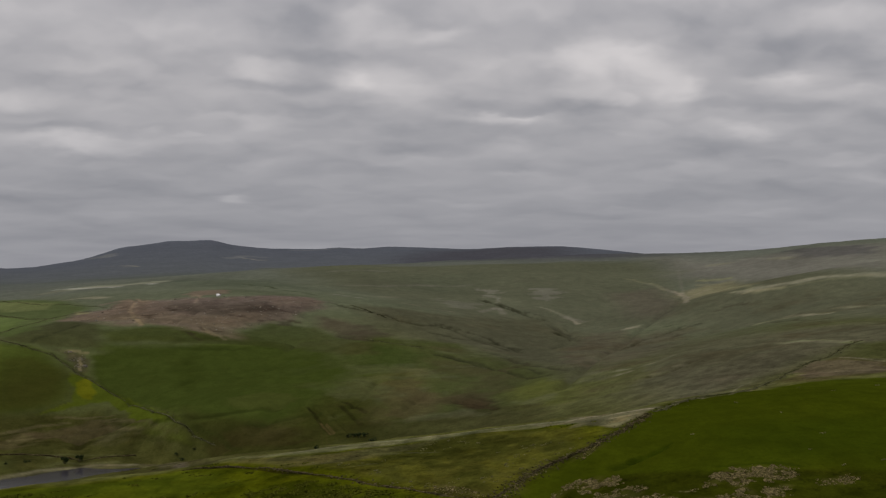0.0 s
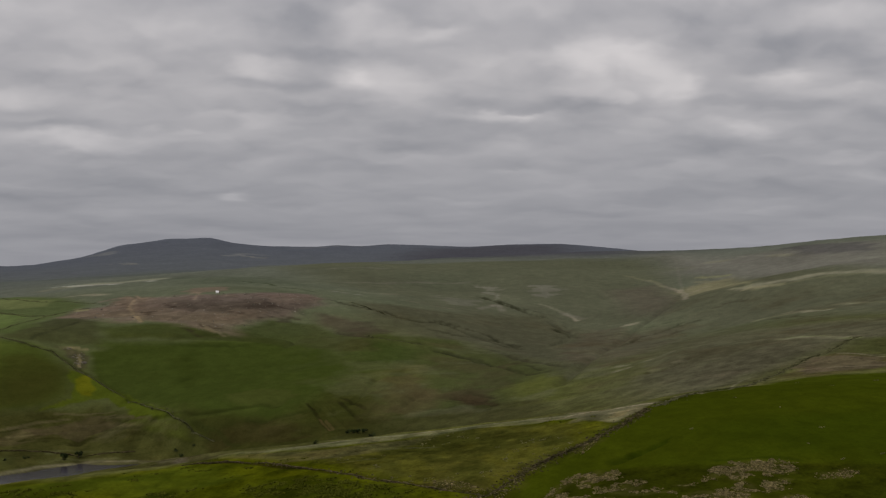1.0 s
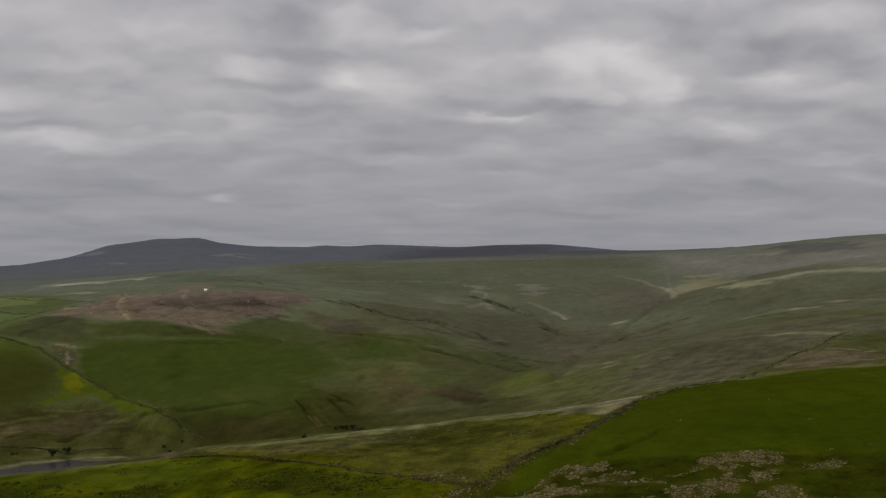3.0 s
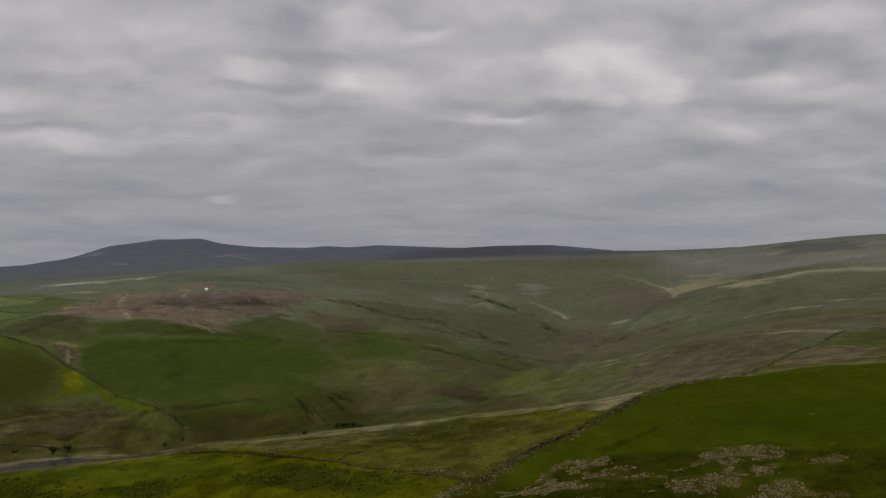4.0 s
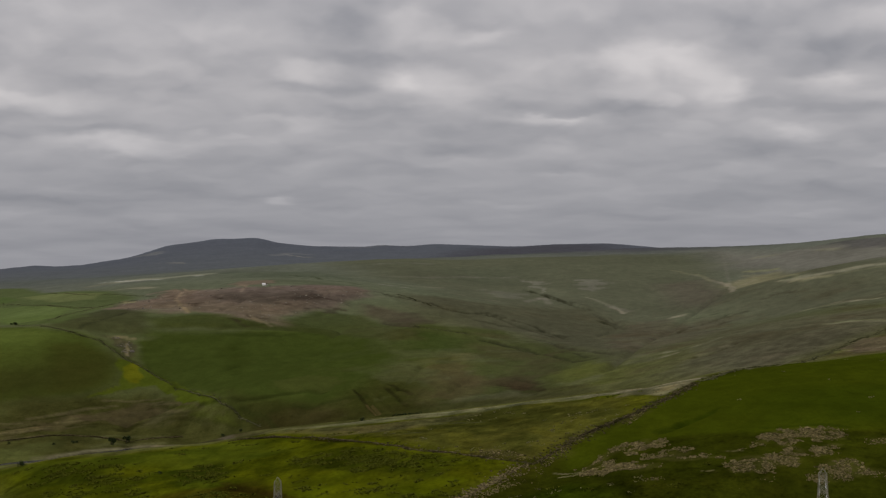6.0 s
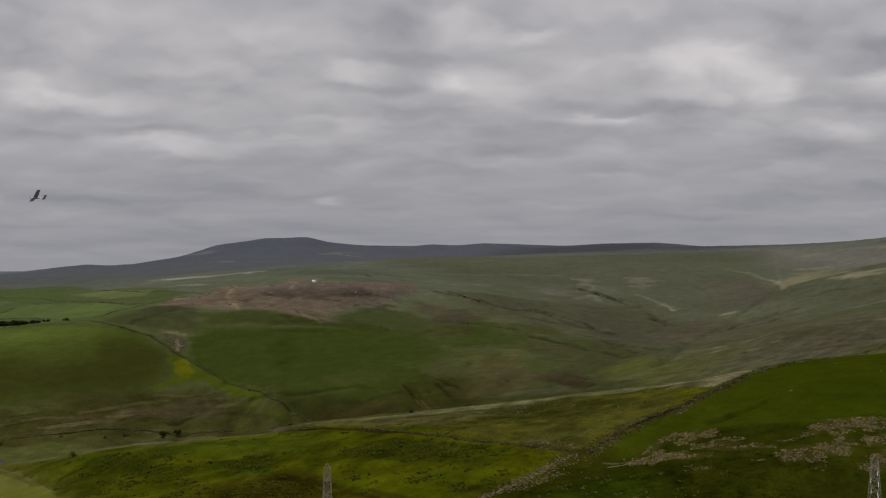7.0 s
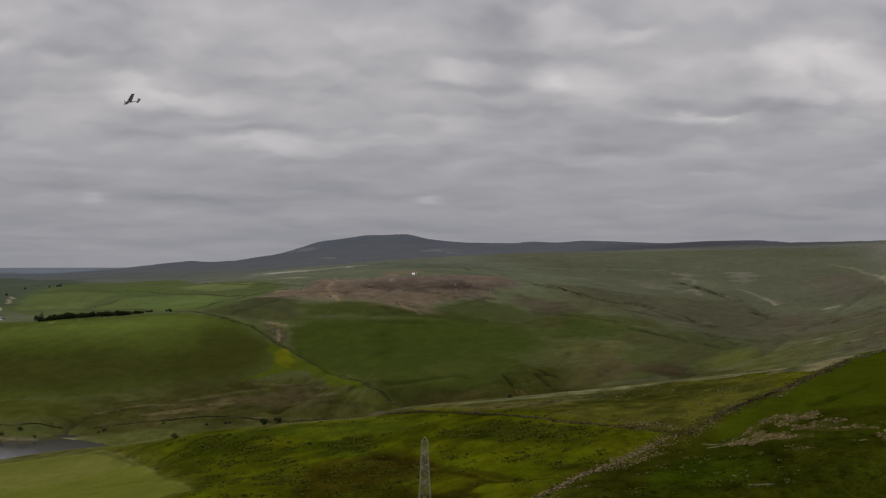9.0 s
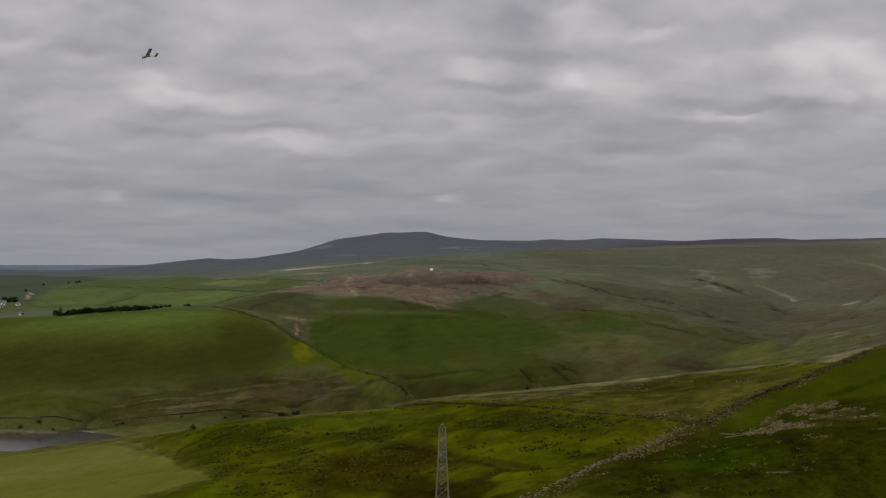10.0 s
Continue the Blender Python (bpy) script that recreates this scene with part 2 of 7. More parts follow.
landform("spur_crest", (-85, 600, 33.3), (-89, 634, 30.5), (-75, 601, 35.1), (-79, 635, 32.3), (-66, 603, 36.7), (-69,
         636, 33.9), (-47, 604, 38.2), (-49, 638, 35.4), (-27, 606, 40.4), (-29, 639, 37.6), (-8, 606, 42.7), (-9,
         640, 39.8), (11, 606, 45.1), (12, 640, 42.3), (30, 605, 47.6), (32, 639, 44.8), (46, 604, 49.6), (48, 638,
         46.8), (57, 587, 52.8), (61, 621, 50.0))
landform("spur_lee", (-95, 674, 24.8), (-74, 677, 28.2), (-31, 680, 31.9), (12, 681, 36.6), (51, 679, 41.1))
landform("valley_floor", (70, 790, 40.0), (10, 760, 27.0), (-60, 770, 16.0), (-105, 860, 6.0))
landform("far_shore", (-209, 834, 0.3), (-197, 851, 0.3), (-190, 869, 0.3), (-178, 878, 0.3), (-164, 878, 0.3),
         (-151, 883, 0.3), (-135, 890, 0.3), (-309, 811, 0.3), (-293, 811, 0.3), (-281, 818, 0.3), (-281, 843, 0.3),
        (-268, 825, 0.3), (-256, 815, 0.3))
landform("lake_bed", (-204, 813, -2.0), (-192, 830, -2.0), (-185, 847, -2.0), (-174, 856, -2.0), (-160, 856, -2.0),
        (-147, 861, -2.0), (-296, 775, -3.5), (-279, 774, -3.5), (-269, 781, -3.5), (-269, 805, -3.5), (-420, 770, -5.0))
landform("near_shore", (-197, 788, 0.5), (-186, 804, 0.5), (-180, 821, 0.5), (-168, 830, 0.5), (-155, 830, 0.5),
        (-143, 834, 0.5), (-280, 734, 0.5), (-265, 734, 0.5), (-255, 740, 0.5), (-255, 763, 0.5), (-390, 690, 0.4))
landform("bank", (-203, 877, 3.5), (-196, 895, 3.5), (-183, 905, 3.5), (-169, 905, 3.5), (-155, 909, 3.5),
         (-320, 840, 6.0), (-303, 839, 6.0), (-291, 846, 6.0), (-190, 960, 10.0))
landform("brow", (-99, 581, 32.7), (-113, 560, 32.6), (-123, 560, 31.4), (-133, 560, 30.5), (-153, 580, 26.3),
         (-168, 600, 22.8), (-185, 620, 19.0), (-205, 640, 15.1), (-218, 640, 13.3), (-227, 630, 12.6), (-229, 600, 14.0))
landform("behind_brow", (-154, 630, 20.8), (-138, 630, 21.6), (-121, 645, 21.9), (-114, 665, 21.0), (-256, 710, 1.8),
        (-249, 730, 1.9), (-237, 740, 3.1), (-125, 800, 7.0))
landform("left_hill", (-213, 1043, 28.7), (-250, 1150, 43.6), (-141, 928, 19.6), (-267, 1166, 49.7), (-169, 1205, 52.0),
        (-360, 1253, 47.6), (-391, 1130, 44.0), (-420, 1100, 36.6), (-373, 1190, 46.0), (-321, 1220, 48.1),
         (-297, 1000, 23.4), (-337, 970, 21.6), (-351, 920, 12.4), (-238, 940, 12.1), (-178, 1020, 23.2),
         (-115, 1080, 34.0))
landform("bracken_hill", (-191, 1489, 72.8), (-262, 1483, 65.6), (-136, 1420, 69.4), (-314, 1548, 68.7),
         (-341, 1593, 67.8), (-236, 1700, 76.9), (-169, 1750, 77.9), (-388, 2000, 74.2), (-105, 1550, 71.7),
         (-93, 1250, 50.2))
landform("left_fields", (-563, 1500, 41.1), (-614, 1700, 47.3), (-439, 1400, 42.5), (-534, 1700, 50.3),
         (-438, 1620, 53.7), (-764, 2000, 50.6), (-645, 2300, 57.4), (-750, 2200, 52.5), (-450, 1900, 61.0),
         (-868, 2000, 53.6), (-607, 1400, 34.8))
landform("foreground", (-50, 350, 26.0), (60, 330, 34.0), (-150, 350, 18.0), (-60, 250, 18.0), (60, 200, 18.0),
         (-160, 220, 12.0), (20, 80, 6.0))
landform("far_moor", (-1400, 3400, 46.0), (-1700, 3000, 50.0), (-700, 3600, 76.0), (-300, 3700, 82.0), (100, 3700, 86.0),
        (500, 3700, 92.0), (900, 3000, 99.0))


def polar(x, y):
    return np.arctan2(x, y), np.log(np.maximum(np.hypot(x, y), 1.0))


STRETCH = 1.5
# skyline of the far ridge: bearing, distance, height
CREST = [(-0.6000, 3300, 48.0), (-0.3829, 3773, 49.6), (-0.3470, 3881, 49.6), (-0.3257, 4011, 53.4), (-0.2889, 4277,
         63.3), (-0.2610, 4554, 76.3), (-0.2516, 4543, 80.7), (-0.2422, 4635, 77.0), (-0.2265, 4669, 80.7), (-0.2014,
         4644, 99.3), (-0.1907, 4685, 115.2), (-0.1800, 4676, 131.3), (-0.1537, 4655, 147.2), (-0.1303, 4639, 151.5),
         (-0.1193, 4633, 136.8), (-0.0973, 4622, 127.9), (-0.0721, 4612, 126.3), (-0.0594, 4608, 130.6), (-0.0467,
         4605, 127.6), (-0.0318, 4602, 133.4), (-0.0118, 4600, 130.4), (0.0137, 4600, 125.8), (0.0359, 4603, 131.6),
         (0.0661, 4610, 132.9), (0.0866, 4617, 125.5), (0.1206, 4533, 109.1), (0.1600, 4500, 108.0), (0.5000, 4500,
         112.0)]


def kernel(d2):
    return 0.5 * d2 * np.log(d2 + 1e-9)


class Terrain:
    def __init__(self):
        p = np.array(SPOTS, float)
        a, s = polar(p[:, 0], p[:, 1])
        self.c = np.stack([a * STRETCH, s], 1)
        n = len(p)
        d2 = ((self.c[:, None] - self.c[None]) ** 2).sum(-1)
        big = np.zeros((n + 3, n + 3))
        big[:n, :n] = kernel(d2) + np.eye(n) * 2e-5
        big[:n, n:] = np.c_[np.ones(n), self.c]
        big[n:, :n] = big[:n, n:].T
        self.w = np.linalg.solve(big, np.r_[p[:, 2], 0, 0, 0])

    def smooth(self, x, y):
        a, s = polar(x, y)
        keep = np.clip(a, -0.52, 0.42)
        s = np.clip(s, 2.0, 8.53)
        q = np.stack([keep * STRETCH, s], 1)
        out = np.empty(len(q))
        for i in range(0, len(q), 40000):
            b = q[i:i + 40000]
            d2 = ((b[:, None] - self.c[None]) ** 2).sum(-1)
            out[i:i + 40000] = kernel(d2) @ self.w[:-3] + self.w[-3] + b @ self.w[-2:]
        bearing, away, tall = np.array(CREST).T
        crest = (np.interp(a - 0.004, bearing, tall) + 2 * np.interp(a, bearing, tall) + np.interp(a + 0.004, bearing, tall)) / 4
        r, rc = np.exp(s), np.interp(a, bearing, away)
        k = np.clip((r - 2700) / (rc - 2700), 0, 1)
        out = out * (1 - k ** 2.5) + crest * k ** 2.5
        k = np.clip((r - rc) / 350, 0, 1)
        out = out * (1 - k) + k * np.where(a < -0.2, 61.0, 92.0)
        # the valley floor below the eye
        k = np.clip((r - 70) / 230, 0, 1)
        k = k * k * (3 - 2 * k)
        out = out * k + (1 - k) * 9.0
        far = np.clip((np.abs(a - keep)) / 0.5, 0, 1)
        far = far * far * (3 - 2 * far)
        return out * (1 - far) + far * 45.0

    def height(self, x, y):
        x, y = np.atleast_1d(np.asarray(x, float)), np.atleast_1d(np.asarray(y, float))
        z = self.smooth(x, y)
        r = np.hypot(x, y)
        rough = np.clip((z - 1.5) / 6.0, 0, 1)
        z = z + rough * (fbm(x, y, 160.0, 3) * np.clip(r / 900, 0.4, 1.6) * 2.2 * np.clip((4300 - r) / 900, 0.06, 1) + fbm(x + 900, y, 26.0, 4) * 0.9)
        return z


def lattice(ix, iy, salt):
    h = (ix.astype(np.int64) * 374761393 + iy.astype(np.int64) * 668265263 + salt * 974634777) & 0xFFFFFFFF
    h = ((h ^ (h >> 13)) * 1274126177) & 0xFFFFFFFF
    return ((h ^ (h >> 16)) & 0xFFFF) / 32767.5 - 1.0


def value_noise(x, y, salt=0):
    ix, iy = np.floor(x), np.floor(y)
    fx, fy = x - ix, y - iy
    fx, fy = fx * fx * (3 - 2 * fx), fy * fy * (3 - 2 * fy)
    a, b = lattice(ix, iy, salt), lattice(ix + 1, iy, salt)
    c, d = lattice(ix, iy + 1, salt), lattice(ix + 1, iy + 1, salt)
    return (a * (1 - fx) + b * fx) * (1 - fy) + (c * (1 - fx) + d * fx) * fy


def fbm(x, y, size, octaves=4, salt=0):
    total, gain = 0.0, 0.5
    for k in range(octaves):
        total = total + gain * value_noise(x / size, y / size, salt + k)
        size, gain = size / 2.03, gain * 0.52
    return total


LAND = Terrain()


def ground_at(x, y):
    return float(LAND.height([x], [y])[0])


PATCHES, STRIPS, PLANS = [], [], {}


def patch(name, colour, soft, amount, rough, *corners):
    """A piece of land cover: its albedo, the softness of its edge in metres, its strength, how ragged
    its edge is, and its outline on the plan."""
    PATCHES.append((colour, soft, amount, corners, rough))
    PLANS.setdefault(name, []).append(corners)


def strip(name, colour, width, depth, amount, *line):
    """A narrow run of land cover along a line: track, gully, bank or pale grass, cut in by depth metres."""
    STRIPS.append((colour, width, depth, amount, line))
    PATCHES.append((colour, width, amount, ("line", line), 0))


def to_line(x, y, line, closed=False):
    """Distance from each place to a line on the plan, and whether the place lies inside it when closed."""
    best, inside = np.full(len(x), 1e9), np.zeros(len(x), bool)
    ends = list(zip(line, line[1:] + line[:1])) if closed else list(zip(line, line[1:]))
    for (ax, ay), (bx, by) in ends:
        dx, dy = bx - ax, by - ay
        k = np.clip(((x - ax) * dx + (y - ay) * dy) / (dx * dx + dy * dy + 1e-9), 0, 1)
        best = np.minimum(best, (x - ax - k * dx) ** 2 + (y - ay - k * dy) ** 2)
        if closed and ay != by:
            inside ^= ((ay > y) != (by > y)) & (x < ax + (y - ay) * dx / (by - ay))
    return np.sqrt(best), inside


def near(x, y, line, reach):
    p = np.array(line)
    (x0, y0), (x1, y1) = p.min(0) - reach, p.max(0) + reach
    return np.flatnonzero((x > x0) & (x < x1) & (y > y0) & (y < y1))


# ---- land cover, far to near
patch("heather_dark", (0.051, 0.051, 0.058), 90, 0.9, 10, (-38, 4414), (106, 4582), (308, 4540), (272, 2263), (155,
      2288), (47, 2354), (-110, 3961))
strip("pale streak", (0.1327, 0.1327, 0.1195), 10, 0.0, 1.0, (-687.9, 3653), (-657.7, 3679.1), (-619.3, 3592.1))
strip("pale streak", (0.142, 0.142, 0.1313), 10, 0.0, 1.0, (-475.6, 4073.9), (-422.6, 3942.1), (-392.5, 3892.3))
strip("pale streak", (0.1327, 0.1389, 0.1253), 12, 0.0, 1.0, (-350.7, 4556.8), (-272.4, 4580.2), (-213.6, 4567.7))
strip("pale ridge streak", (0.1453, 0.1485, 0.1375), 26, 0, 0.55, (-895.8, 4476.7), (-854, 4408.5), (-802.6, 4298.9))
strip("pale ridge streak", (0.1453, 0.1485, 0.1375), 22, 0, 0.55, (-858.8, 4469.9), (-812.1, 4371.8))
strip("pale ridge streak", (0.1453, 0.1485, 0.1375), 26, 0, 0.55, (-482.4, 3954.2), (-465.7, 4141.8), (-413.2,
      4078.6))
strip("pale ridge streak", (0.1453, 0.1485, 0.1375), 22, 0, 0.55, (-384.7, 4506.5), (-300.6, 4536.2))
strip("pale ridge streak", (0.1453, 0.1485, 0.1375), 24, 0, 0.55, (-932.9, 4382.4))
patch("upper moor", (0.1171, 0.1144, 0.0913), 50, 1.0, 0, (271, 2224), (374, 1921), (455, 1832), (472, 1781), (350,
      1322), (291, 1496), (263, 1784), (230, 1893))
patch("moor", (0.0744, 0.0785, 0.0479), 40, 1.0, 15, (-339, 3472), (-61, 2202), (148, 2192), (264, 2170), (236, 1796),
      (181, 1416), (92, 1362), (15, 1412), (-78, 1663), (-126, 1739))
patch("moor green", (0.068, 0.074, 0.045), 40, 1.0, 0, (-54, 1945), (27, 1994), (38, 1897), (7, 1776), (-37, 1751))
patch("moor left green", (0.0446, 0.0547, 0.0325), 25, 0.4, 0, (-331, 1936), (-285, 1957), (-178, 1821), (-130, 1653),
      (-191, 1638), (-249, 1710))
patch("right slope", (0.071, 0.074, 0.0445), 30, 1.0, 0, (218, 1703), (279, 1712), (332, 1337), (351, 1296), (249,
      917), (225, 1157), (183, 1246), (173, 1388))
patch("right slope low", (0.069, 0.067, 0.038), 25, 1.0, 0, (164, 1115), (188, 967), (225, 906), (234, 862), (194,
      715), (174, 770), (153, 736), (128, 716), (83, 636), (82, 828), (110, 930))
patch("gill brown", (0.0749, 0.0651, 0.0458), 30, 0.6, 15, (101, 1262), (146, 1343), (172, 1283), (130, 989), (104,
      959), (81, 939), (82, 1057))
patch("gill brown2", (0.079, 0.067, 0.0489), 20, 0.6, 0, (160, 1721), (210, 1770), (212, 1576), (179, 1432), (156,
      1523))
strip("pale path", (0.1207, 0.115, 0.0879), 3, 0, 0.35, (277.4, 2133.6), (262.9, 1997.9), (237.7, 1793.1), (227.3,
      1691.1))
strip("pale gill head", (0.1518, 0.1358, 0.0928), 3.5, 0.0, 1.0, (221.9, 1724.2), (224, 1682.3), (229.1, 1680.4),
      (240.2, 1721.5))
patch("gold grass", (0.1364, 0.1286, 0.0731), 14, 1.0, 0, (223, 1676), (250, 1733), (279, 1742), (259, 1476), (240,
      1472), (232, 1578), (209, 1536))
strip("pale sweep", (0.1871, 0.1797, 0.1195), 16, 0.0, 1.0, (245.9, 1424.6), (273, 1401), (295.7, 1402.9), (319.9,
      1372.7), (344.2, 1331.7))
strip("pale sweep", (0.1518, 0.1518, 0.0832), 9, 0.0, 1.0, (256.7, 1783), (281.3, 1759.2))
strip("pale sweep", (0.1797, 0.1725, 0.1083), 7, 0.0, 1.0, (235.9, 1446.7), (250.5, 1400), (261.3, 1398))
strip("pale sweep", (0.1389, 0.1358, 0.1083), 9, 0.0, 1.0, (335, 2014.7), (337.8, 1887), (352.6, 1839.3))
strip("pale sweep", (0.1389, 0.1358, 0.1083), 8, 0.0, 1.0, (296.9, 2017.1), (300.9, 1881.4))
strip("pale sweep", (0.1327, 0.1327, 0.103), 10, 0.0, 1.0, (374.3, 1606.2), (373.9, 1502.1))
strip("pale band", (0.1327, 0.1358, 0.0742), 6, 0.0, 1.0, (216.2, 1219), (232.1, 1191.3), (245.4, 1164.5), (250.2,
      1152.5))
strip("pale band", (0.115, 0.115, 0.0658), 6, 0.0, 1.0, (261.5, 1187.5), (271.3, 1164.4), (286.1, 1107.4))
strip("pale band", (0.1089, 0.1232, 0.0515), 4, 0.0, 1.0, (167.6, 867.7), (176.9, 827.2), (182.9, 785.2))
strip("slope streak", (0.115, 0.115, 0.058), 2.5, 0.0, 0.7, (98.6, 855.9), (108.7, 849.2), (120.3, 855.3), (125.2,
      860.7))
strip("slope streak", (0.0299, 0.0329, 0.0131), 2.5, 0.48, 0.7, (90.9, 860), (100.4, 847.9), (105.9, 849))
strip("slope streak", (0.0279, 0.0279, 0.0168), 3, 0.6, 0.7, (135.8, 1146.6), (160.7, 1225), (167.1, 1228.9))
strip("slope streak", (0.0299, 0.0329, 0.0174), 3, 0.6, 0.7, (124.5, 1337.8), (146.4, 1343.2), (173.5, 1355.4))
strip("pale turf", (0.1327, 0.1266, 0.0928), 6, 0.0, 1.0, (30.8, 1543.5), (46.9, 1589.8), (50.5, 1544.2))
strip("pale turf", (0.1266, 0.1266, 0.0832), 4, 0.0, 1.0, (88.3, 1606.5), (101.1, 1568.8), (111.2, 1535.6))
strip("pale turf", (0.1947, 0.1797, 0.1253), 2.5, 0.0, 1.0, (140.3, 1411.3), (146.7, 1420.5), (153.7, 1418.8))
strip("pale turf", (0.1207, 0.115, 0.0742), 4, 0.0, 1.0, (-41.8, 1507.4), (-13, 1500.6), (6.1, 1498.3))
strip("pale turf", (0.1327, 0.1327, 0.0978), 4, 0.0, 1.0, (-96.5, 1538.9), (-81.4, 1530.6), (-68.9, 1522.4))
patch("centre slope", (0.0457, 0.0521, 0.0181), 22, 1.0, 8, (-65, 1221), (-11, 1289), (48, 1331), (77, 1084), (61,
      902), (32, 883), (-24, 859), (-63, 877), (-71, 982), (-66, 1106))
patch("centre moor", (0.0596, 0.0596, 0.0345), 18, 1.0, 0, (-67, 1423), (-12, 1433), (85, 1550), (124, 1338), (72,
      973), (50, 1110), (13, 1236), (-34, 1219), (-60, 1274))
patch("valley floor", (0.0723, 0.0807, 0.0199), 14, 1.0, 0, (35, 949), (54, 977), (68, 914), (56, 836), (39, 851))
patch("rough", (0.0651, 0.0614, 0.0251), 9, 0.8, 0, (-42, 1038), (-23, 1076), (-9, 1026), (-12, 977), (-27, 960),
      (-37, 981))
patch("rough", (0.0403, 0.0349, 0.0173), 8, 0.9, 0, (4, 973), (19, 945), (26, 901), (15, 900), (1, 942))
patch("pale slope", (0.0596, 0.0578, 0.0251), 9, 0.7, 0, (-53, 946), (-40, 982), (-21, 959), (-26, 923), (-43, 912))
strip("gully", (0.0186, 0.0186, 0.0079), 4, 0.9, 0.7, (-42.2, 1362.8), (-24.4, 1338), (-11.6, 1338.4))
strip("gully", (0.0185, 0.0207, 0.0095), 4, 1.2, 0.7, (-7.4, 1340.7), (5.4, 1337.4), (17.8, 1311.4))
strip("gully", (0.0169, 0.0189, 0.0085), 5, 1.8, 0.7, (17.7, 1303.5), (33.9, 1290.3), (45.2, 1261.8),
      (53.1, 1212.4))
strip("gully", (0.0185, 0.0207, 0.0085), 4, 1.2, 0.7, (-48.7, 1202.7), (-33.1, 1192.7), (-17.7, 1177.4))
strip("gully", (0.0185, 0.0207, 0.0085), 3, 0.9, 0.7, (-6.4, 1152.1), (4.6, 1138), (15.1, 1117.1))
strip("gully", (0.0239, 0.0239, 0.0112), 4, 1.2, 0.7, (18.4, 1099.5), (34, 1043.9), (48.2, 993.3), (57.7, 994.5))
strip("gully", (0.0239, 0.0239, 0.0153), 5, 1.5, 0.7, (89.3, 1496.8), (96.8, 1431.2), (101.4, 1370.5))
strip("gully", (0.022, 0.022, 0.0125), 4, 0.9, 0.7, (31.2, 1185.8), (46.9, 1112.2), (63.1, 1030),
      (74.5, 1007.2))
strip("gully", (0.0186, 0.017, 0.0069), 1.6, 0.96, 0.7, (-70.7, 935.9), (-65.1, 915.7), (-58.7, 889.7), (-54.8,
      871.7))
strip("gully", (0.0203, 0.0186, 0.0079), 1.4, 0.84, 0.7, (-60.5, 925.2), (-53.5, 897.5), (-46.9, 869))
strip("pale rill", (0.1095, 0.0888, 0.0473), 1.0, 0, 0.8, (-65.4, 904.4), (-60.5, 890.7), (-56.3, 877.9))
patch("rough", (0.033, 0.0356, 0.0119), 3, 0.7, 0, (-32, 1029), (-24, 1048), (-19, 1017), (-26, 998))
patch("rough", (0.0709, 0.067, 0.0273), 3, 0.7, 0, (-23, 1061), (-13, 1071), (-8, 1038), (-16, 1026))
patch("rough", (0.0596, 0.0578, 0.0273), 4, 0.6, 0, (-58, 1057), (-45, 1032), (-30, 979), (-42, 970), (-55, 1004))
patch("rough", (0.0494, 0.0403, 0.021), 6, 0.6, 0, (-30, 979), (-18, 990), (-5, 967), (4, 925), (-11, 922), (-26,
      945))
strip("stream bed", (0.0346, 0.0323, 0.0218), 6, 2.4, 0.315, (218.8, 1635.4), (195.6, 1508.5), (174.3, 1450.9),
      (143.3, 1355), (103, 1146.7), (75.9, 983.9), (58.5, 908.1))
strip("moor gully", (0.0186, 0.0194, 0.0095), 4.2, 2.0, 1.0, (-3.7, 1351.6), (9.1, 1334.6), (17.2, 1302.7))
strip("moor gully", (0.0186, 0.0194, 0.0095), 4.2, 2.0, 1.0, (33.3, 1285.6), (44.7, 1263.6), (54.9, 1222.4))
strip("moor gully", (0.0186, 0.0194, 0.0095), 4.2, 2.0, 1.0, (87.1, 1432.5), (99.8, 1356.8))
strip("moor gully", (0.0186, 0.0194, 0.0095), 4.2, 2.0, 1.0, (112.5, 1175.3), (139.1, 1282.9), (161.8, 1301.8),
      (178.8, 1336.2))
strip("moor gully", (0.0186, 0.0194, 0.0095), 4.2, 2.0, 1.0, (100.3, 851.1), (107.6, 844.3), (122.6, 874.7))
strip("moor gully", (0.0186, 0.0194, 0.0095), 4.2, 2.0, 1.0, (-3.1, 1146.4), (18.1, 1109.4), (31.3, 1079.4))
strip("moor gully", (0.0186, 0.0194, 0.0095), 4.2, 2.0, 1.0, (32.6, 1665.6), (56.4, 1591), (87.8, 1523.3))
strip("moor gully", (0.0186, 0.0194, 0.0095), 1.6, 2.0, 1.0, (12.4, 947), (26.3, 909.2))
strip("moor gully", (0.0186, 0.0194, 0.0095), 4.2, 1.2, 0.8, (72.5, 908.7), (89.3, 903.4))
strip("pale moor streak", (0.1871, 0.1689, 0.1195), 4.5, 0, 0.75, (144.1, 1411), (153.6, 1408.1))
strip("pale moor streak", (0.1871, 0.1689, 0.1195), 4.5, 0, 0.75, (87.8, 905.7), (92.8, 900.7))
strip("pale moor streak", (0.1871, 0.1689, 0.1195), 4.5, 0, 0.75, (104.2, 1551.2), (114.3, 1514.5))
strip("pale moor streak", (0.1871, 0.1689, 0.1195), 4.5, 0, 0.75, (240, 1197.1), (243.5, 1122.6))
strip("pale moor streak", (0.1871, 0.1689, 0.1195), 4.5, 0, 0.75, (225.8, 1706.8), (220.8, 1618.4), (203.4, 1498))
strip("pale moor streak", (0.1327, 0.1327, 0.0742), 5.0, 0, 0.7, (160.2, 882.9), (170.7, 852), (180.7, 800.5))
strip("pale moor streak", (0.1327, 0.1327, 0.0742), 5.0, 0, 0.7, (244.9, 1398.3), (268.9, 1385), (294.5, 1381.5),
      (326.8, 1355.4))
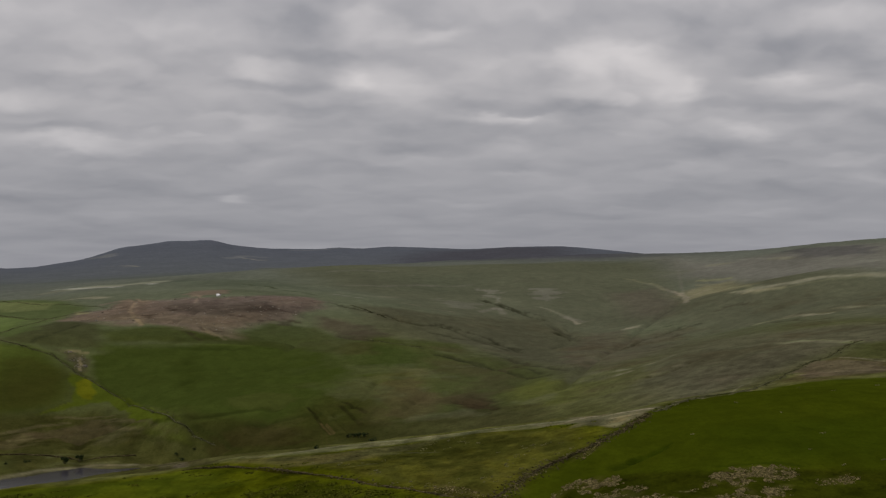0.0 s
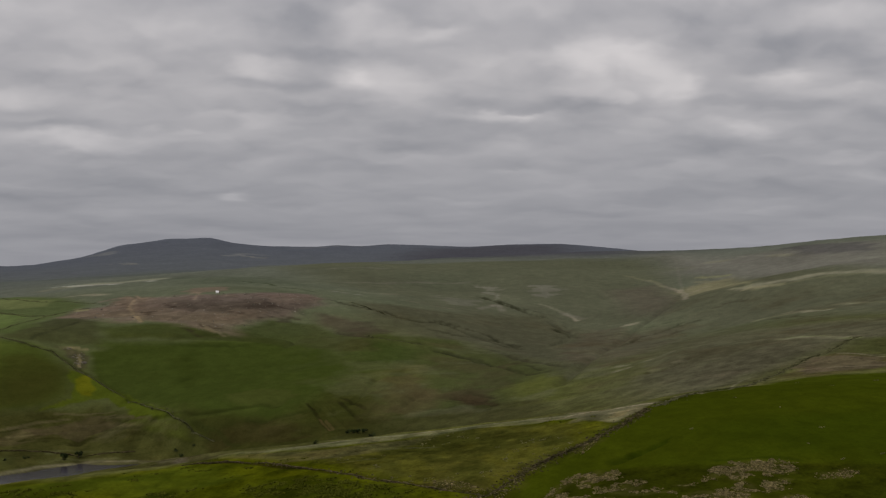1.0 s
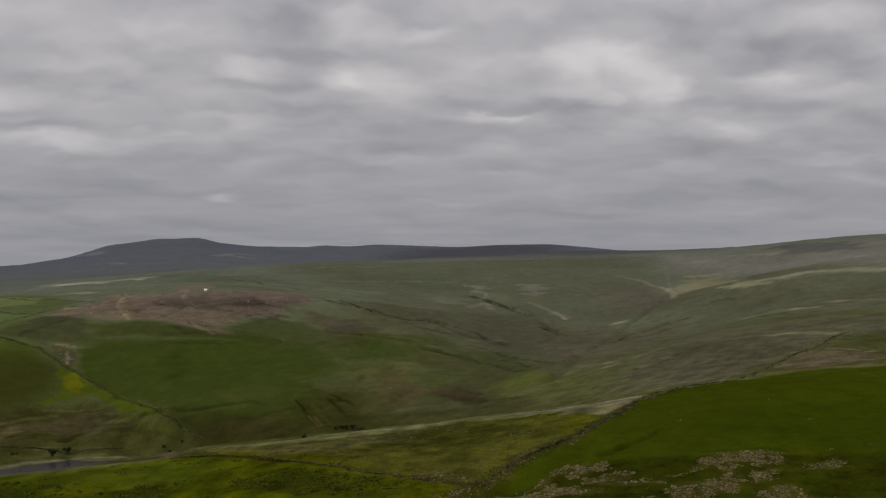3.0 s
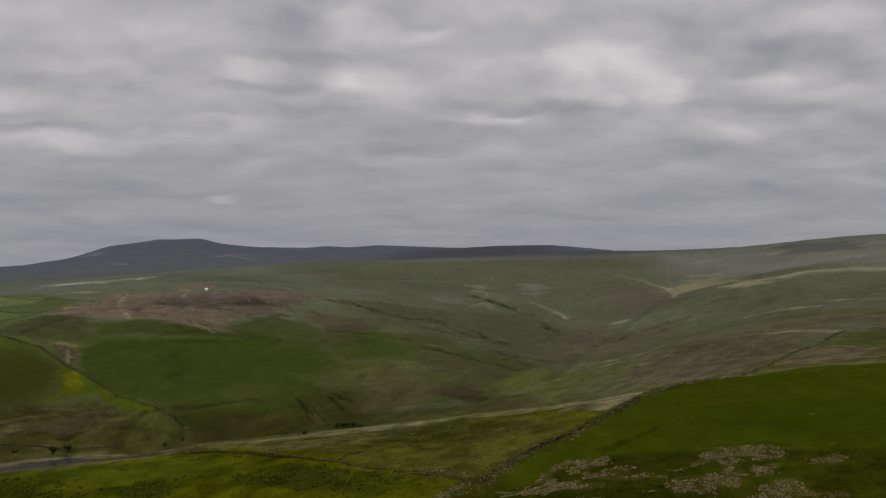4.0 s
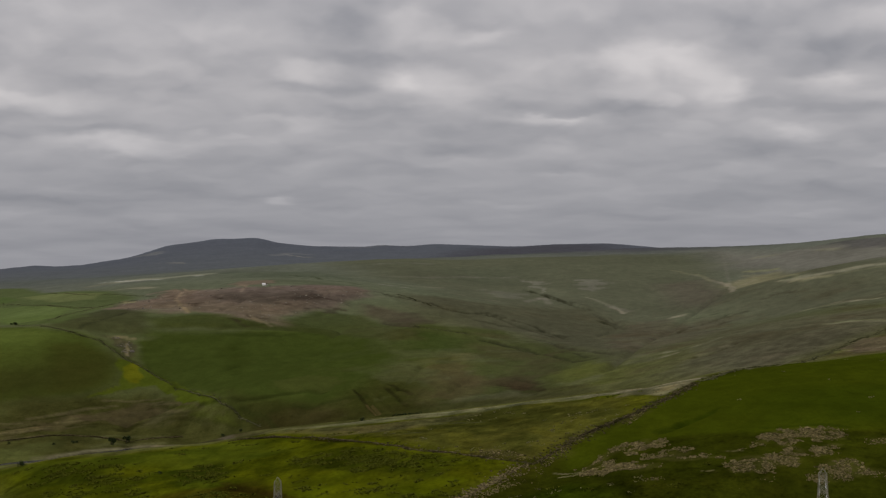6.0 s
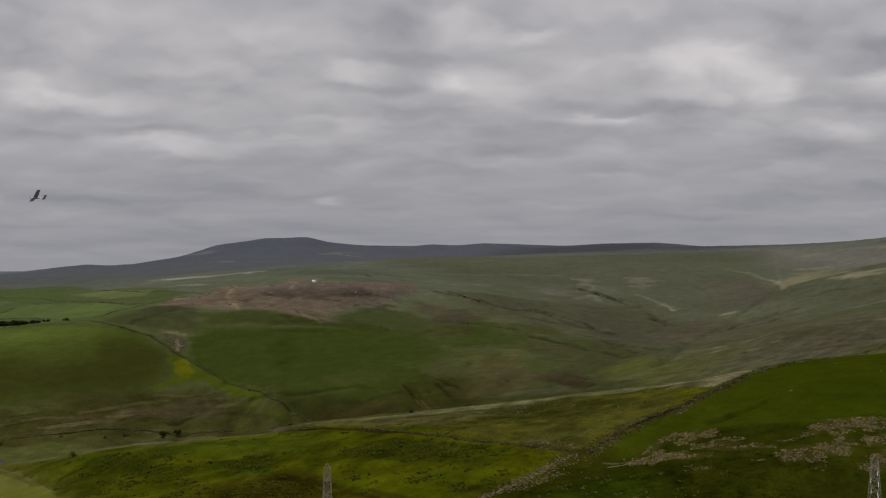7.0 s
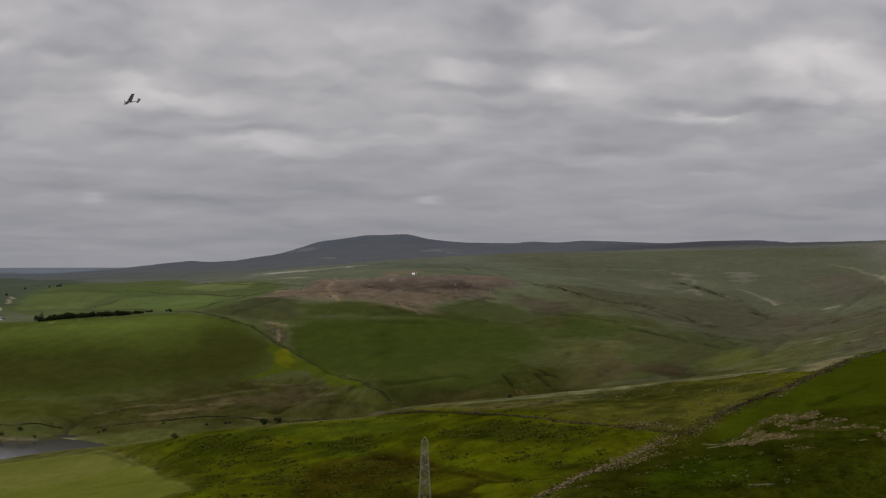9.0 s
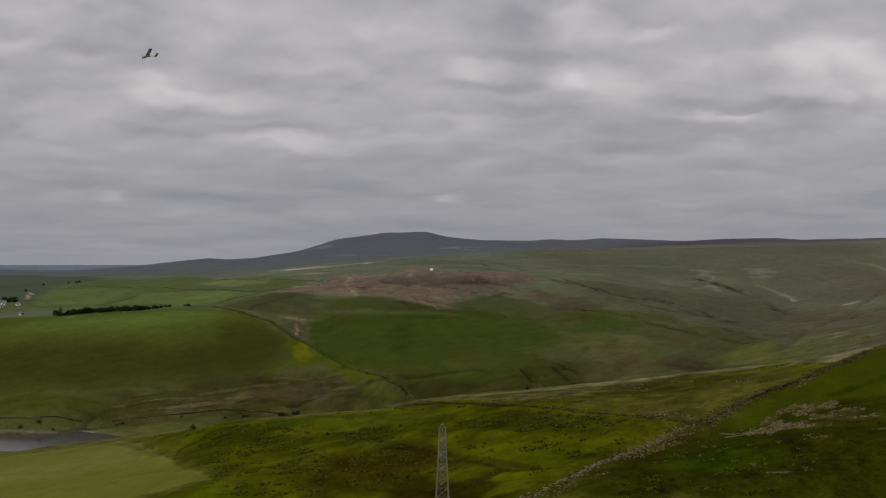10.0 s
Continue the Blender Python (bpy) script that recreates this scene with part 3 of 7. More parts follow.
strip("pale moor streak", (0.1327, 0.1327, 0.0742), 5.0, 0, 0.7, (250.9, 1711.7), (269, 1688.7), (245.3, 1426.2))
strip("pale moor streak", (0.1327, 0.1327, 0.0742), 5.0, 0, 0.7, (193.4, 1892.6), (212.5, 1800.4), (216.4, 1739.6))
strip("rill", (0.0936, 0.0667, 0.0366), 0.9, 0, 0.9, (-62.6, 899.2), (-40.5, 622.5))
strip("rill", (0.0854, 0.0632, 0.0342), 0.9, 0, 0.9, (-60.3, 899.8), (-39.3, 627.1))
strip("rill", (0.0186, 0.017, 0.0079), 1.5, 0.6, 0.8, (-69.5, 934.4), (-60, 904.2), (-53.1, 874.6))
patch("brow field", (0.0457, 0.0555, 0.0133), 10, 1.0, 0, (-522, 1296), (-400, 1149), (-333, 1187), (-276, 1149),
      (-255, 1141), (-234, 1094), (-222, 1057), (-218, 1021), (-224, 1004), (-267, 955), (-293, 915), (-342, 896),
      (-364, 905))
patch("brow field low", (0.0299, 0.0311, 0.0087), 30, 0.85, 0, (-413, 1028), (-341, 1030), (-283, 1048), (-228, 1074),
      (-218, 1027), (-224, 1004), (-269, 961), (-301, 912), (-368, 914))
patch("brow field top", (0.0895, 0.1141, 0.0303), 40, 0.8, 0, (-404, 1118), (-355, 1133), (-326, 1165), (-289, 1141),
      (-299, 1105), (-339, 1080), (-384, 1082))
patch("mid foot", (0.03, 0.0312, 0.0084), 10, 0.85, 0, (-164, 1010), (-123, 943), (-75, 949), (-53, 994), (-35, 926),
      (-36, 869), (-41, 618), (-73, 604), (-120, 899), (-136, 923))
patch("mid field", (0.0356, 0.0457, 0.0113), 11, 1.0, 0, (-230, 1182), (-170, 1171), (-119, 1214), (-68, 1139), (-49,
      1041), (-69, 955), (-84, 914), (-135, 926), (-183, 1030), (-216, 1093))
patch("mid field top", (0.0441, 0.0504, 0.0164), 8, 1.0, 0, (-236, 1221), (-195, 1259), (-165, 1245), (-120, 1223),
      (-140, 1197), (-191, 1183), (-225, 1185))
patch("green patch", (0.0356, 0.0472, 0.0141), 10, 0.8, 0, (-65, 1161), (-36, 1169), (-17, 1151), (-23, 1076), (-51,
      1093))
patch("left moor", (0.0346, 0.0346, 0.0153), 6, 0.7, 0, (-292, 1164), (-299, 1254), (-280, 1335), (-243, 1255), (-226,
      1165), (-254, 1157), (-275, 1153))
patch("mid field", (0.0356, 0.0457, 0.0113), 3, 1.0, 0, (-228, 1144), (-202, 1154), (-147, 965), (-137, 928), (-164,
      994), (-190, 1031), (-206, 1053))
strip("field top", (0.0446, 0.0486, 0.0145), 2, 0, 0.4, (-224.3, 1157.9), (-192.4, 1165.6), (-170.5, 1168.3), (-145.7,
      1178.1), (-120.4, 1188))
# shade under the field's top edge, painted as a darker green strip
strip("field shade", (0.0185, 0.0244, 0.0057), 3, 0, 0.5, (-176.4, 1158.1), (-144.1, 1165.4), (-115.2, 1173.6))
patch("gap turf", (0.0321, 0.0365, 0.0125), 6, 0.75, 0, (-184, 1205), (-149, 1226), (-117, 1227), (-63, 1224), (-46,
      1156), (-65, 1127), (-97, 1171), (-144, 1185), (-180, 1178))
strip("bank rill", (0.014, 0.0133, 0.0052), 2.4, 0.5, 0.9, (-71.1, 933.2), (-65.8, 909.9), (-55.9, 871.5))
strip("bank rill", (0.0154, 0.0147, 0.0056), 2.2, 0.5, 0.9, (-55.4, 933.5), (-47.3, 908.7), (-41.7, 883.2))
strip("bank rill", (0.017, 0.0162, 0.0061), 2.2, 0.5, 0.9, (-53.5, 943.2), (-46.5, 928), (-40.9, 916.1))
strip("bank rill", (0.1023, 0.0702, 0.0366), 1.2, 0, 0.9, (-63.2, 900.6), (-56.5, 873.3))
strip("bank rill", (0.0936, 0.0667, 0.0342), 1.2, 0, 0.9, (-60.4, 898.3), (-54.9, 874.1))
strip("bank rill", (0.0279, 0.0203, 0.0101), 5.0, 0.5, 0.9, (8.1, 929.7), (12.9, 910.4), (17.7, 892.9))
strip("bank rill", (0.0632, 0.0632, 0.0297), 5, 0, 0.9, (-57.4, 962.7), (-45.4, 967.5), (-31.1, 952.9))
# shadowed valley behind the spur, painted as a dark patch
patch("valley shade", (0.0249, 0.0239, 0.0084), 8, 0.6, 0, (-75, 623), (-58, 875), (-6, 647), (18, 624), (34, 616),
      (47, 868), (26, 890), (-8, 892), (-59, 893), (-106, 900))
patch("dark hollow", (0.0237, 0.0305, 0.0067), 10, 0.7, 0, (-167, 1122), (-158, 1137), (-147, 1087), (-148, 1029),
      (-161, 1071))
patch("shore rough", (0.0383, 0.037, 0.0132), 14, 1.0, 10, (-289, 849), (-289, 903), (-264, 944), (-228, 992), (-195,
      1008), (-141, 929), (-80, 620), (-85, 578), (-114, 589), (-215, 874), (-252, 851), (-273, 844))
patch("shore rough", (0.0599, 0.0477, 0.0276), 7, 0.7, 10, (-251, 887), (-240, 924), (-223, 956), (-211, 944), (-222,
      900), (-243, 868))
patch("shore rough", (0.0567, 0.0506, 0.0297), 7, 0.7, 10, (-191, 985), (-178, 983), (-140, 922), (-136, 916), (-163,
      935), (-188, 971))
patch("shore green", (0.0472, 0.0504, 0.0119), 8, 0.9, 0, (-360, 895), (-324, 898), (-294, 900), (-281, 888), (-289,
      849), (-335, 833))
patch("dark corner", (0.0275, 0.0275, 0.0087), 8, 0.7, 0, (-141, 929), (-80, 620), (-105, 909), (-94, 914), (-113,
      926))
strip("field edge", (0.0321, 0.0353, 0.0095), 2.5, 1, 1.0, (-134.7, 925.9), (-127.2, 914.2), (-115.1, 898.7))
patch("scar", (0.0477, 0.0395, 0.0237), 3, 0.7, 0, (-254, 1153), (-242, 1153), (-232, 1144), (-219, 1088), (-220,
      1078), (-233, 1111), (-243, 1143))
strip("scar track", (0.1312, 0.1115, 0.0695), 2.5, 0.0, 1.0, (-255.8, 1153.1), (-245.6, 1153.9), (-230.3, 1147.2))
strip("scar track", (0.1418, 0.1115, 0.0768), 2, 0.0, 1.0, (-240.1, 1132.9), (-238.9, 1142.5))
strip("bank streak", (0.0776, 0.0599, 0.0342), 2.6, 0, 0.8, (-247.5, 884.3), (-239.9, 900), (-228.7, 915.2))
strip("bank streak", (0.0738, 0.0599, 0.0342), 2.6, 0, 0.8, (-228.7, 927.2), (-221.5, 949.2), (-213.8, 956.7))
strip("bank streak", (0.0667, 0.0536, 0.0297), 2.6, 0, 0.8, (-236.3, 875.4), (-224.8, 887.8))
strip("bank streak", (0.0776, 0.0632, 0.0391), 2.6, 0, 0.8, (-190.3, 981.9), (-172.2, 970.5), (-154.5, 939.9))
strip("bank streak", (0.0667, 0.0567, 0.0319), 2.6, 0, 0.8, (-172.6, 954.9), (-153.1, 931.6), (-139.1, 919.4))
strip("bank streak", (0.022, 0.0203, 0.0069), 2.6, 0, 0.8, (-248.2, 876.3), (-236.3, 886.5), (-228.3, 901.5))
strip("bank streak", (0.022, 0.022, 0.0069), 2.6, 0, 0.8, (-205.7, 963.1), (-191.7, 972.7), (-177.7, 966))
strip("bank streak", (0.0239, 0.022, 0.0079), 2.6, 0, 0.8, (-221, 920.8), (-214.1, 944.1), (-203.4, 952.6))
strip("bank streak", (0.0599, 0.0506, 0.0237), 2.6, 0, 0.8, (-270.2, 861.9), (-255.9, 872.5), (-245.4, 876.6))
strip("bank streak", (0.0259, 0.0259, 0.0079), 2.6, 0, 0.8, (-279.9, 873.7), (-267.7, 892.1), (-253.8, 906.5))
patch("bracken", (0.103, 0.082, 0.064), 12, 1.0, 8, (-298, 1346), (-287, 1418), (-268, 1487), (-214, 1470), (-178,
      1446), (-147, 1459), (-105, 1455), (-93, 1382), (-105, 1334), (-128, 1313), (-143, 1254), (-150, 1206), (-170,
      1224), (-197, 1268), (-229, 1268), (-259, 1276))
patch("bracken dark", (0.058, 0.046, 0.034), 9, 0.5, 6, (-177, 1366), (-153, 1422), (-108, 1375), (-122, 1331),
      (-146, 1318), (-154, 1247), (-169, 1273))
patch("bracken dark", (0.050, 0.041, 0.029), 8, 0.35, 6, (-217, 1401), (-204, 1453), (-189, 1388), (-194, 1334))
patch("bracken pale", (0.1023, 0.0776, 0.053), 5, 0.45, 6, (-276, 1491), (-258, 1507), (-222, 1434), (-213, 1321),
      (-233, 1329), (-263, 1436))
patch("bracken far", (0.056, 0.045, 0.032), 9, 0.9, 0, (-96, 1334), (-61, 1306), (-46, 1251), (-57, 1217), (-79,
      1262), (-94, 1302))
patch("hill top green", (0.0368, 0.0403, 0.0207), 12, 0.3, 0, (-222, 1524), (-197, 1600), (-139, 1523), (-106, 1469),
      (-147, 1459), (-187, 1483))
patch("grass foot", (0.0412, 0.0488, 0.0181), 6, 0.9, 0, (-141, 1243), (-127, 1300), (-93, 1290), (-73, 1226), (-102,
      1202), (-130, 1212))
strip("quarry track", (0.1418, 0.1163, 0.0845), 3, 0.0, 1.0, (-273.8, 1504.6), (-253.3, 1455.2), (-238.4, 1349.6),
      (-222.9, 1280.3), (-214.2, 1253.7))
strip("quarry track", (0.1312, 0.1069, 0.0768), 4, 0.0, 1.0, (-283.7, 1468.9), (-273.1, 1500.7), (-247.5, 1475.6),
      (-225.9, 1457.8))
strip("quarry track", (0.1069, 0.0936, 0.066), 4, 0.0, 1.0, (-237.5, 1250), (-223.3, 1259.6), (-216.7, 1280.1))
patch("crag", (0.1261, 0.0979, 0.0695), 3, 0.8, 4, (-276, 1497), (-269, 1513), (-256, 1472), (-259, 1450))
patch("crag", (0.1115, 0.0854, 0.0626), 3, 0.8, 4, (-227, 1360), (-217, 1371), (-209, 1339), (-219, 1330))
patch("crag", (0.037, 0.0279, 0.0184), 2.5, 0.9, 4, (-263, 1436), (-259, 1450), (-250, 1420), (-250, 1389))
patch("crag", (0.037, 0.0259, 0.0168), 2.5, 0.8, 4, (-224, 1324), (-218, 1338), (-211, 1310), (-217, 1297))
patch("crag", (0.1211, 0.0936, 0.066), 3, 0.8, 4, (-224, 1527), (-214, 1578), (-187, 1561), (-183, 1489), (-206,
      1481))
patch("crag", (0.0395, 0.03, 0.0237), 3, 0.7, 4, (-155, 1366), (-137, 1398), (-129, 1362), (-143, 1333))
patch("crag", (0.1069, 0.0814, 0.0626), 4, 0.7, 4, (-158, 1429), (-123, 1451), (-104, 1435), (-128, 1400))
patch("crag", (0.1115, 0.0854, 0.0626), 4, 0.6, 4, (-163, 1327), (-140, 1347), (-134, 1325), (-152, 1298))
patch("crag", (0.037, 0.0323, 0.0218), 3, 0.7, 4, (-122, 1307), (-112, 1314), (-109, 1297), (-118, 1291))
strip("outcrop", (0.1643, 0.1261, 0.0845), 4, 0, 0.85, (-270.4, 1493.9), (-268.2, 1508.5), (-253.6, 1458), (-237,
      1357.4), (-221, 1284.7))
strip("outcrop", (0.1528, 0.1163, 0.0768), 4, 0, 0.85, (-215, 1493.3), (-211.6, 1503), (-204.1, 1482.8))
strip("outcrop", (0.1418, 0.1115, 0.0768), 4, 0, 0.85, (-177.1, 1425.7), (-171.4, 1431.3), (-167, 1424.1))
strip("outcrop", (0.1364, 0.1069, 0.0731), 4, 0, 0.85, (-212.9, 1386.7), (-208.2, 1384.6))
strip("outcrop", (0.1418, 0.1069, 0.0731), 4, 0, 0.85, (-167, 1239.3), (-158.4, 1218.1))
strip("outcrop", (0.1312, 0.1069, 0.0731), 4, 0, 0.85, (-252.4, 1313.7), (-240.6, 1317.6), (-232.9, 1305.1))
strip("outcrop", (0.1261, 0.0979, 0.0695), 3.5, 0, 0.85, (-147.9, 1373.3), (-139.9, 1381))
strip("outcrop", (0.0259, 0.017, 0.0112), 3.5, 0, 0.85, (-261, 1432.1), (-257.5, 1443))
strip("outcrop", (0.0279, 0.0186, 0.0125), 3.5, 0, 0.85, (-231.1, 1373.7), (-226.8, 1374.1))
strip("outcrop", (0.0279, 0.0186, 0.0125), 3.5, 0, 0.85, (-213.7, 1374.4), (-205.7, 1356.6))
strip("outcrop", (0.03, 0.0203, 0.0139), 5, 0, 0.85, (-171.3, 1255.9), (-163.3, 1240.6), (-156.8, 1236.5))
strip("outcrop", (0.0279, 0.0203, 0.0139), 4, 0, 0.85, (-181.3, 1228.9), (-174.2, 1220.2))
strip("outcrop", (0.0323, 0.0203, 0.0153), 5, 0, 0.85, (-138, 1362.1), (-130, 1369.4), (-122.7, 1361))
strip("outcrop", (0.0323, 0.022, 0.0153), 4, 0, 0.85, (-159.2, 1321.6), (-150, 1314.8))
strip("bank", (0.0239, 0.0239, 0.0139), 3, 0, 0.7, (-270, 1159.3), (-264.9, 1194.4), (-260.4, 1264.6))
patch("far field", (0.0645, 0.0807, 0.0303), 10, 1.0, 0, (-773, 1920), (-785, 2170), (-710, 2261), (-595, 2202),
      (-352, 1598), (-292, 1455), (-288, 1348), (-292, 1183), (-345, 1230), (-393, 1227), (-524, 1450), (-542, 1346))
patch("far field a", (0.0764, 0.0989, 0.0328), 5, 1.0, 0, (-539, 1493), (-638, 1808), (-631, 1948), (-499, 1652),
      (-484, 1525), (-469, 1464))
patch("far field b", (0.0785, 0.1039, 0.0328), 5, 1.0, 0, (-453, 1451), (-467, 1589), (-397, 1507), (-325, 1393),
      (-312, 1266), (-338, 1235))
patch("far field c", (0.0989, 0.1141, 0.0434), 5, 1.0, 0, (-461, 1725), (-429, 1736), (-337, 1529), (-328, 1466),
      (-372, 1508))
patch("far field d", (0.0608, 0.085, 0.0259), 5, 1.0, 0, (-619, 1950), (-547, 1950), (-442, 1654), (-447, 1597),
      (-501, 1669))
patch("left distance", (0.050, 0.063, 0.042), 14, 0.9, 0, (-1327, 3296), (-990, 2816), (-733, 2309), (-699, 2031),
      (-631, 1772), (-561, 1544), (-624, 1551))
strip("far road", (0.1889, 0.1889, 0.1299), 24, 0.0, 1.0, (-406, 1966.4), (-377.2, 1947.3), (-345.9, 1945.7), (-315,
      1946.4))
strip("far road", (0.1418, 0.1364, 0.0885), 20, 0, 0.7, (-442.6, 1961.4), (-424.7, 1965.9), (-406, 1966.4))
strip("far road", (0.1703, 0.1585, 0.1058), 14, 0.0, 1.0, (-323.8, 1560.9), (-312.4, 1561.3), (-299.3, 1545))
strip("far road", (0.1528, 0.1418, 0.0695), 6, 0.0, 1.0, (-294.8, 1419.1), (-282.8, 1380.3), (-280.2, 1382.8),
      (-281.2, 1405.4))
strip("far road", (0.0936, 0.0814, 0.0561), 4, 0, 0.8, (-293.7, 1320.5), (-278, 1325.7), (-276.9, 1361.9), (-271.6,
      1379.2))
strip("farm track", (0.1889, 0.1703, 0.1199), 4, 0.0, 1.0, (-579.4, 1583.6), (-607.1, 1664), (-637.9, 1758.3),
      (-647.7, 1775.2))
patch("farm yard", (0.0698, 0.0792, 0.0421), 6, 0.7, 0, (-570, 1493), (-560, 1520), (-524, 1450), (-505, 1360), (-502,
      1313))
patch("near land", (0.0405, 0.0472, 0.0029), 12, 1.0, 0, (-190, 606), (-153, 578), (-118, 561), (-98, 587), (-88,
      597), (-49, 583), (-3, 613), (25, 600), (50, 590), (61, 570), (52, 536), (35, 483), (11, 448), (-8, 407), (-23,
      366), (-30, 362), (-71, 393), (-98, 397), (-125, 418), (-112, 444), (-148, 530))
patch("brow lawn", (0.0446, 0.0563, 0.0062), 6, 0.8, 0, (-184, 607), (-138, 562), (-109, 562), (-88, 582), (-72, 560),
      (-61, 526), (-77, 520), (-103, 532), (-134, 544), (-158, 566))
patch("olive slope", (0.043, 0.0435, 0.0095), 6, 1.0, 0, (-48, 571), (-30, 588), (7, 609), (41, 561), (47, 554), (36,
      491), (20, 466), (11, 452), (-9, 473), (-26, 511))
patch("grey grass", (0.0599, 0.0567, 0.0201), 4, 0.8, 0, (-76, 591), (-48, 581), (-30, 588), (-3, 600), (-12, 579),
      (-32, 551), (-50, 552))
patch("peat", (0.0239, 0.017, 0.0038), 6, 0.65, 5, (-83, 477), (-73, 484), (-59, 463), (-46, 438), (-39, 418), (-49,
      424), (-58, 433), (-64, 423), (-66, 406), (-74, 427))
patch("peat", (0.0186, 0.0147, 0.0029), 5, 0.85, 5, (-67, 416), (-59, 419), (-48, 414), (-41, 412), (-37, 404), (-39,
      394), (-31, 377), (-30, 364), (-66, 395))
patch("peat", (0.03, 0.022, 0.0032), 6, 0.35, 5, (-96, 450), (-89, 474), (-80, 476), (-71, 426), (-81, 422), (-90,
      430))
patch("rush dark", (0.0219, 0.0285, 0.003), 4, 0.7, 4, (-148, 562), (-136, 551), (-116, 528), (-109, 504), (-124,
      517), (-143, 550))
patch("rush dark", (0.0202, 0.0307, 0.0036), 4, 0.75, 4, (-95, 517), (-86, 526), (-76, 502), (-73, 484), (-82, 491))
patch("rush dark", (0.0202, 0.0264, 0.0025), 4, 0.7, 4, (-59, 513), (-46, 510), (-36, 510), (-25, 491), (-9, 464),
      (-12, 448), (-23, 452), (-41, 491), (-52, 493))
patch("rush dark", (0.0219, 0.0244, 0.0025), 4, 0.7, 4, (-22, 431), (-8, 426), (-4, 415), (-13, 398), (-21, 412))
patch("rush field", (0.0321, 0.0378, 0.0027), 5, 0.25, 0, (-152, 569), (-132, 552), (-107, 533), (-92, 508), (-93,
      482), (-83, 443), (-79, 409), (-96, 408), (-107, 436), (-129, 505))
patch("rush field", (0.0321, 0.0378, 0.0027), 5, 0.25, 0, (-95, 517), (-86, 526), (-76, 502), (-71, 482), (-85, 488))
patch("rush field", (0.0321, 0.0378, 0.0027), 5, 0.25, 0, (-59, 510), (-46, 510), (-36, 510), (-25, 491), (-9, 464),
      (-12, 448), (-23, 452), (-40, 485), (-52, 491))
patch("rush field", (0.0321, 0.0378, 0.0027), 5, 0.25, 0, (-38, 455), (-26, 451), (-22, 426), (-32, 435))
patch("rush field", (0.0321, 0.0378, 0.0027), 5, 0.25, 0, (-83, 477), (-69, 467), (-46, 436), (-61, 415), (-76, 421))
patch("lawn", (0.0446, 0.0563, 0.0022), 4, 0.8, 4, (-54, 471), (-39, 463), (-26, 443), (-21, 412), (-29, 407), (-42,
      433), (-52, 450))
patch("lawn", (0.0474, 0.0595, 0.0025), 4, 0.8, 4, (-21, 443), (-14, 445), (-7, 438), (-10, 421), (-18, 423))
patch("lawn", (0.0474, 0.0579, 0.0025), 4, 0.8, 4, (-60, 434), (-49, 428), (-42, 421), (-44, 413), (-57, 423))
patch("lawn", (0.0419, 0.0531, 0.002), 4, 0.8, 4, (-39, 406), (-34, 408), (-20, 392), (-24, 383), (-35, 389), (-39,
      398))
patch("lawn", (0.0503, 0.0579, 0.0036), 5, 0.5, 4, (-138, 524), (-116, 505), (-101, 472), (-99, 432), (-114, 451))
patch("lawn", (0.0564, 0.0716, 0.0036), 4, 0.8, 4, (-118, 424), (-110, 437), (-97, 425), (-100, 406), (-114, 408))
strip("dark hedge line", (0.017, 0.0126, 0.0026), 2, 0.3, 1.0, (-72.3, 479.4), (-58.9, 459.4), (-46.1, 436.2), (-34.5,
      415.3), (-27.3, 405.4))
strip("dark hedge line", (0.0154, 0.0114, 0.0026), 2, 0.3, 1.0, (-44.6, 409.5), (-39.7, 413.5), (-37.2, 415.2))
patch("hayfield", (0.089, 0.0977, 0.0207), 0.7, 1.0, 0, (-230, 573), (-224, 586), (-214, 592), (-203, 597), (-193,
      596), (-182, 583), (-168, 562), (-151, 533), (-129, 479), (-115, 449), (-112, 440), (-118, 440), (-128, 427),
      (-132, 421), (-183, 455))
patch("hayfield pale", (0.1163, 0.1163, 0.0319), 10, 0.5, 0, (-218, 551), (-196, 564), (-179, 573), (-161, 550),
      (-172, 536), (-187, 518), (-202, 511))
strip("tractor line", (0.0533, 0.0645, 0.0066), 1.2, 0, 0.8, (-156.8, 500.9), (-142.9, 493.7), (-129.6, 487.2))
patch("right land", (0.0198, 0.0238, 0.0024), 6, 1.0, 0, (-1, 419), (12, 448), (42, 509), (65, 566), (105, 631), (140,
      617), (173, 582), (99, 333), (-1, 357))
patch("right field", (0.0298, 0.0385, 0.0028), 4, 1.0, 0, (9, 448), (31, 478), (46, 511), (67, 564), (87, 581), (122,
      646), (141, 640), (157, 631), (169, 623), (114, 423), (97, 430), (85, 436), (66, 438), (38, 457), (21, 440))
patch("right field dark", (0.0238, 0.0341, 0.0025), 14, 0.7, 0, (72, 489), (96, 495), (123, 495), (133, 489), (115,
      425), (72, 445))
patch("right upper rough", (0.0551, 0.0491, 0.0184), 4, 0.9, 0, (127, 674), (151, 728), (162, 737), (172, 701), (184,
      678), (176, 649), (161, 655), (135, 640))
strip("right pale", (0.1069, 0.1023, 0.0561), 1.2, 0.0, 1.0, (162.2, 731.3), (169.2, 716.8), (175.6, 706.1))
strip("right pale", (0.0895, 0.0702, 0.0342), 2, 0.0, 1.0, (131.7, 682), (150.1, 681.9), (166.2, 670), (178.7, 659.5))
patch("right top green", (0.0446, 0.0486, 0.0159), 10, 1.0, 0, (176, 778), (192, 772), (206, 761), (187, 688), (175,
      712), (166, 745))
strip("rut", (0.0113, 0.0207, 0.001), 1.6, 0.8, 1.0, (49, 471.4), (54.7, 475.4), (61.3, 485.7))
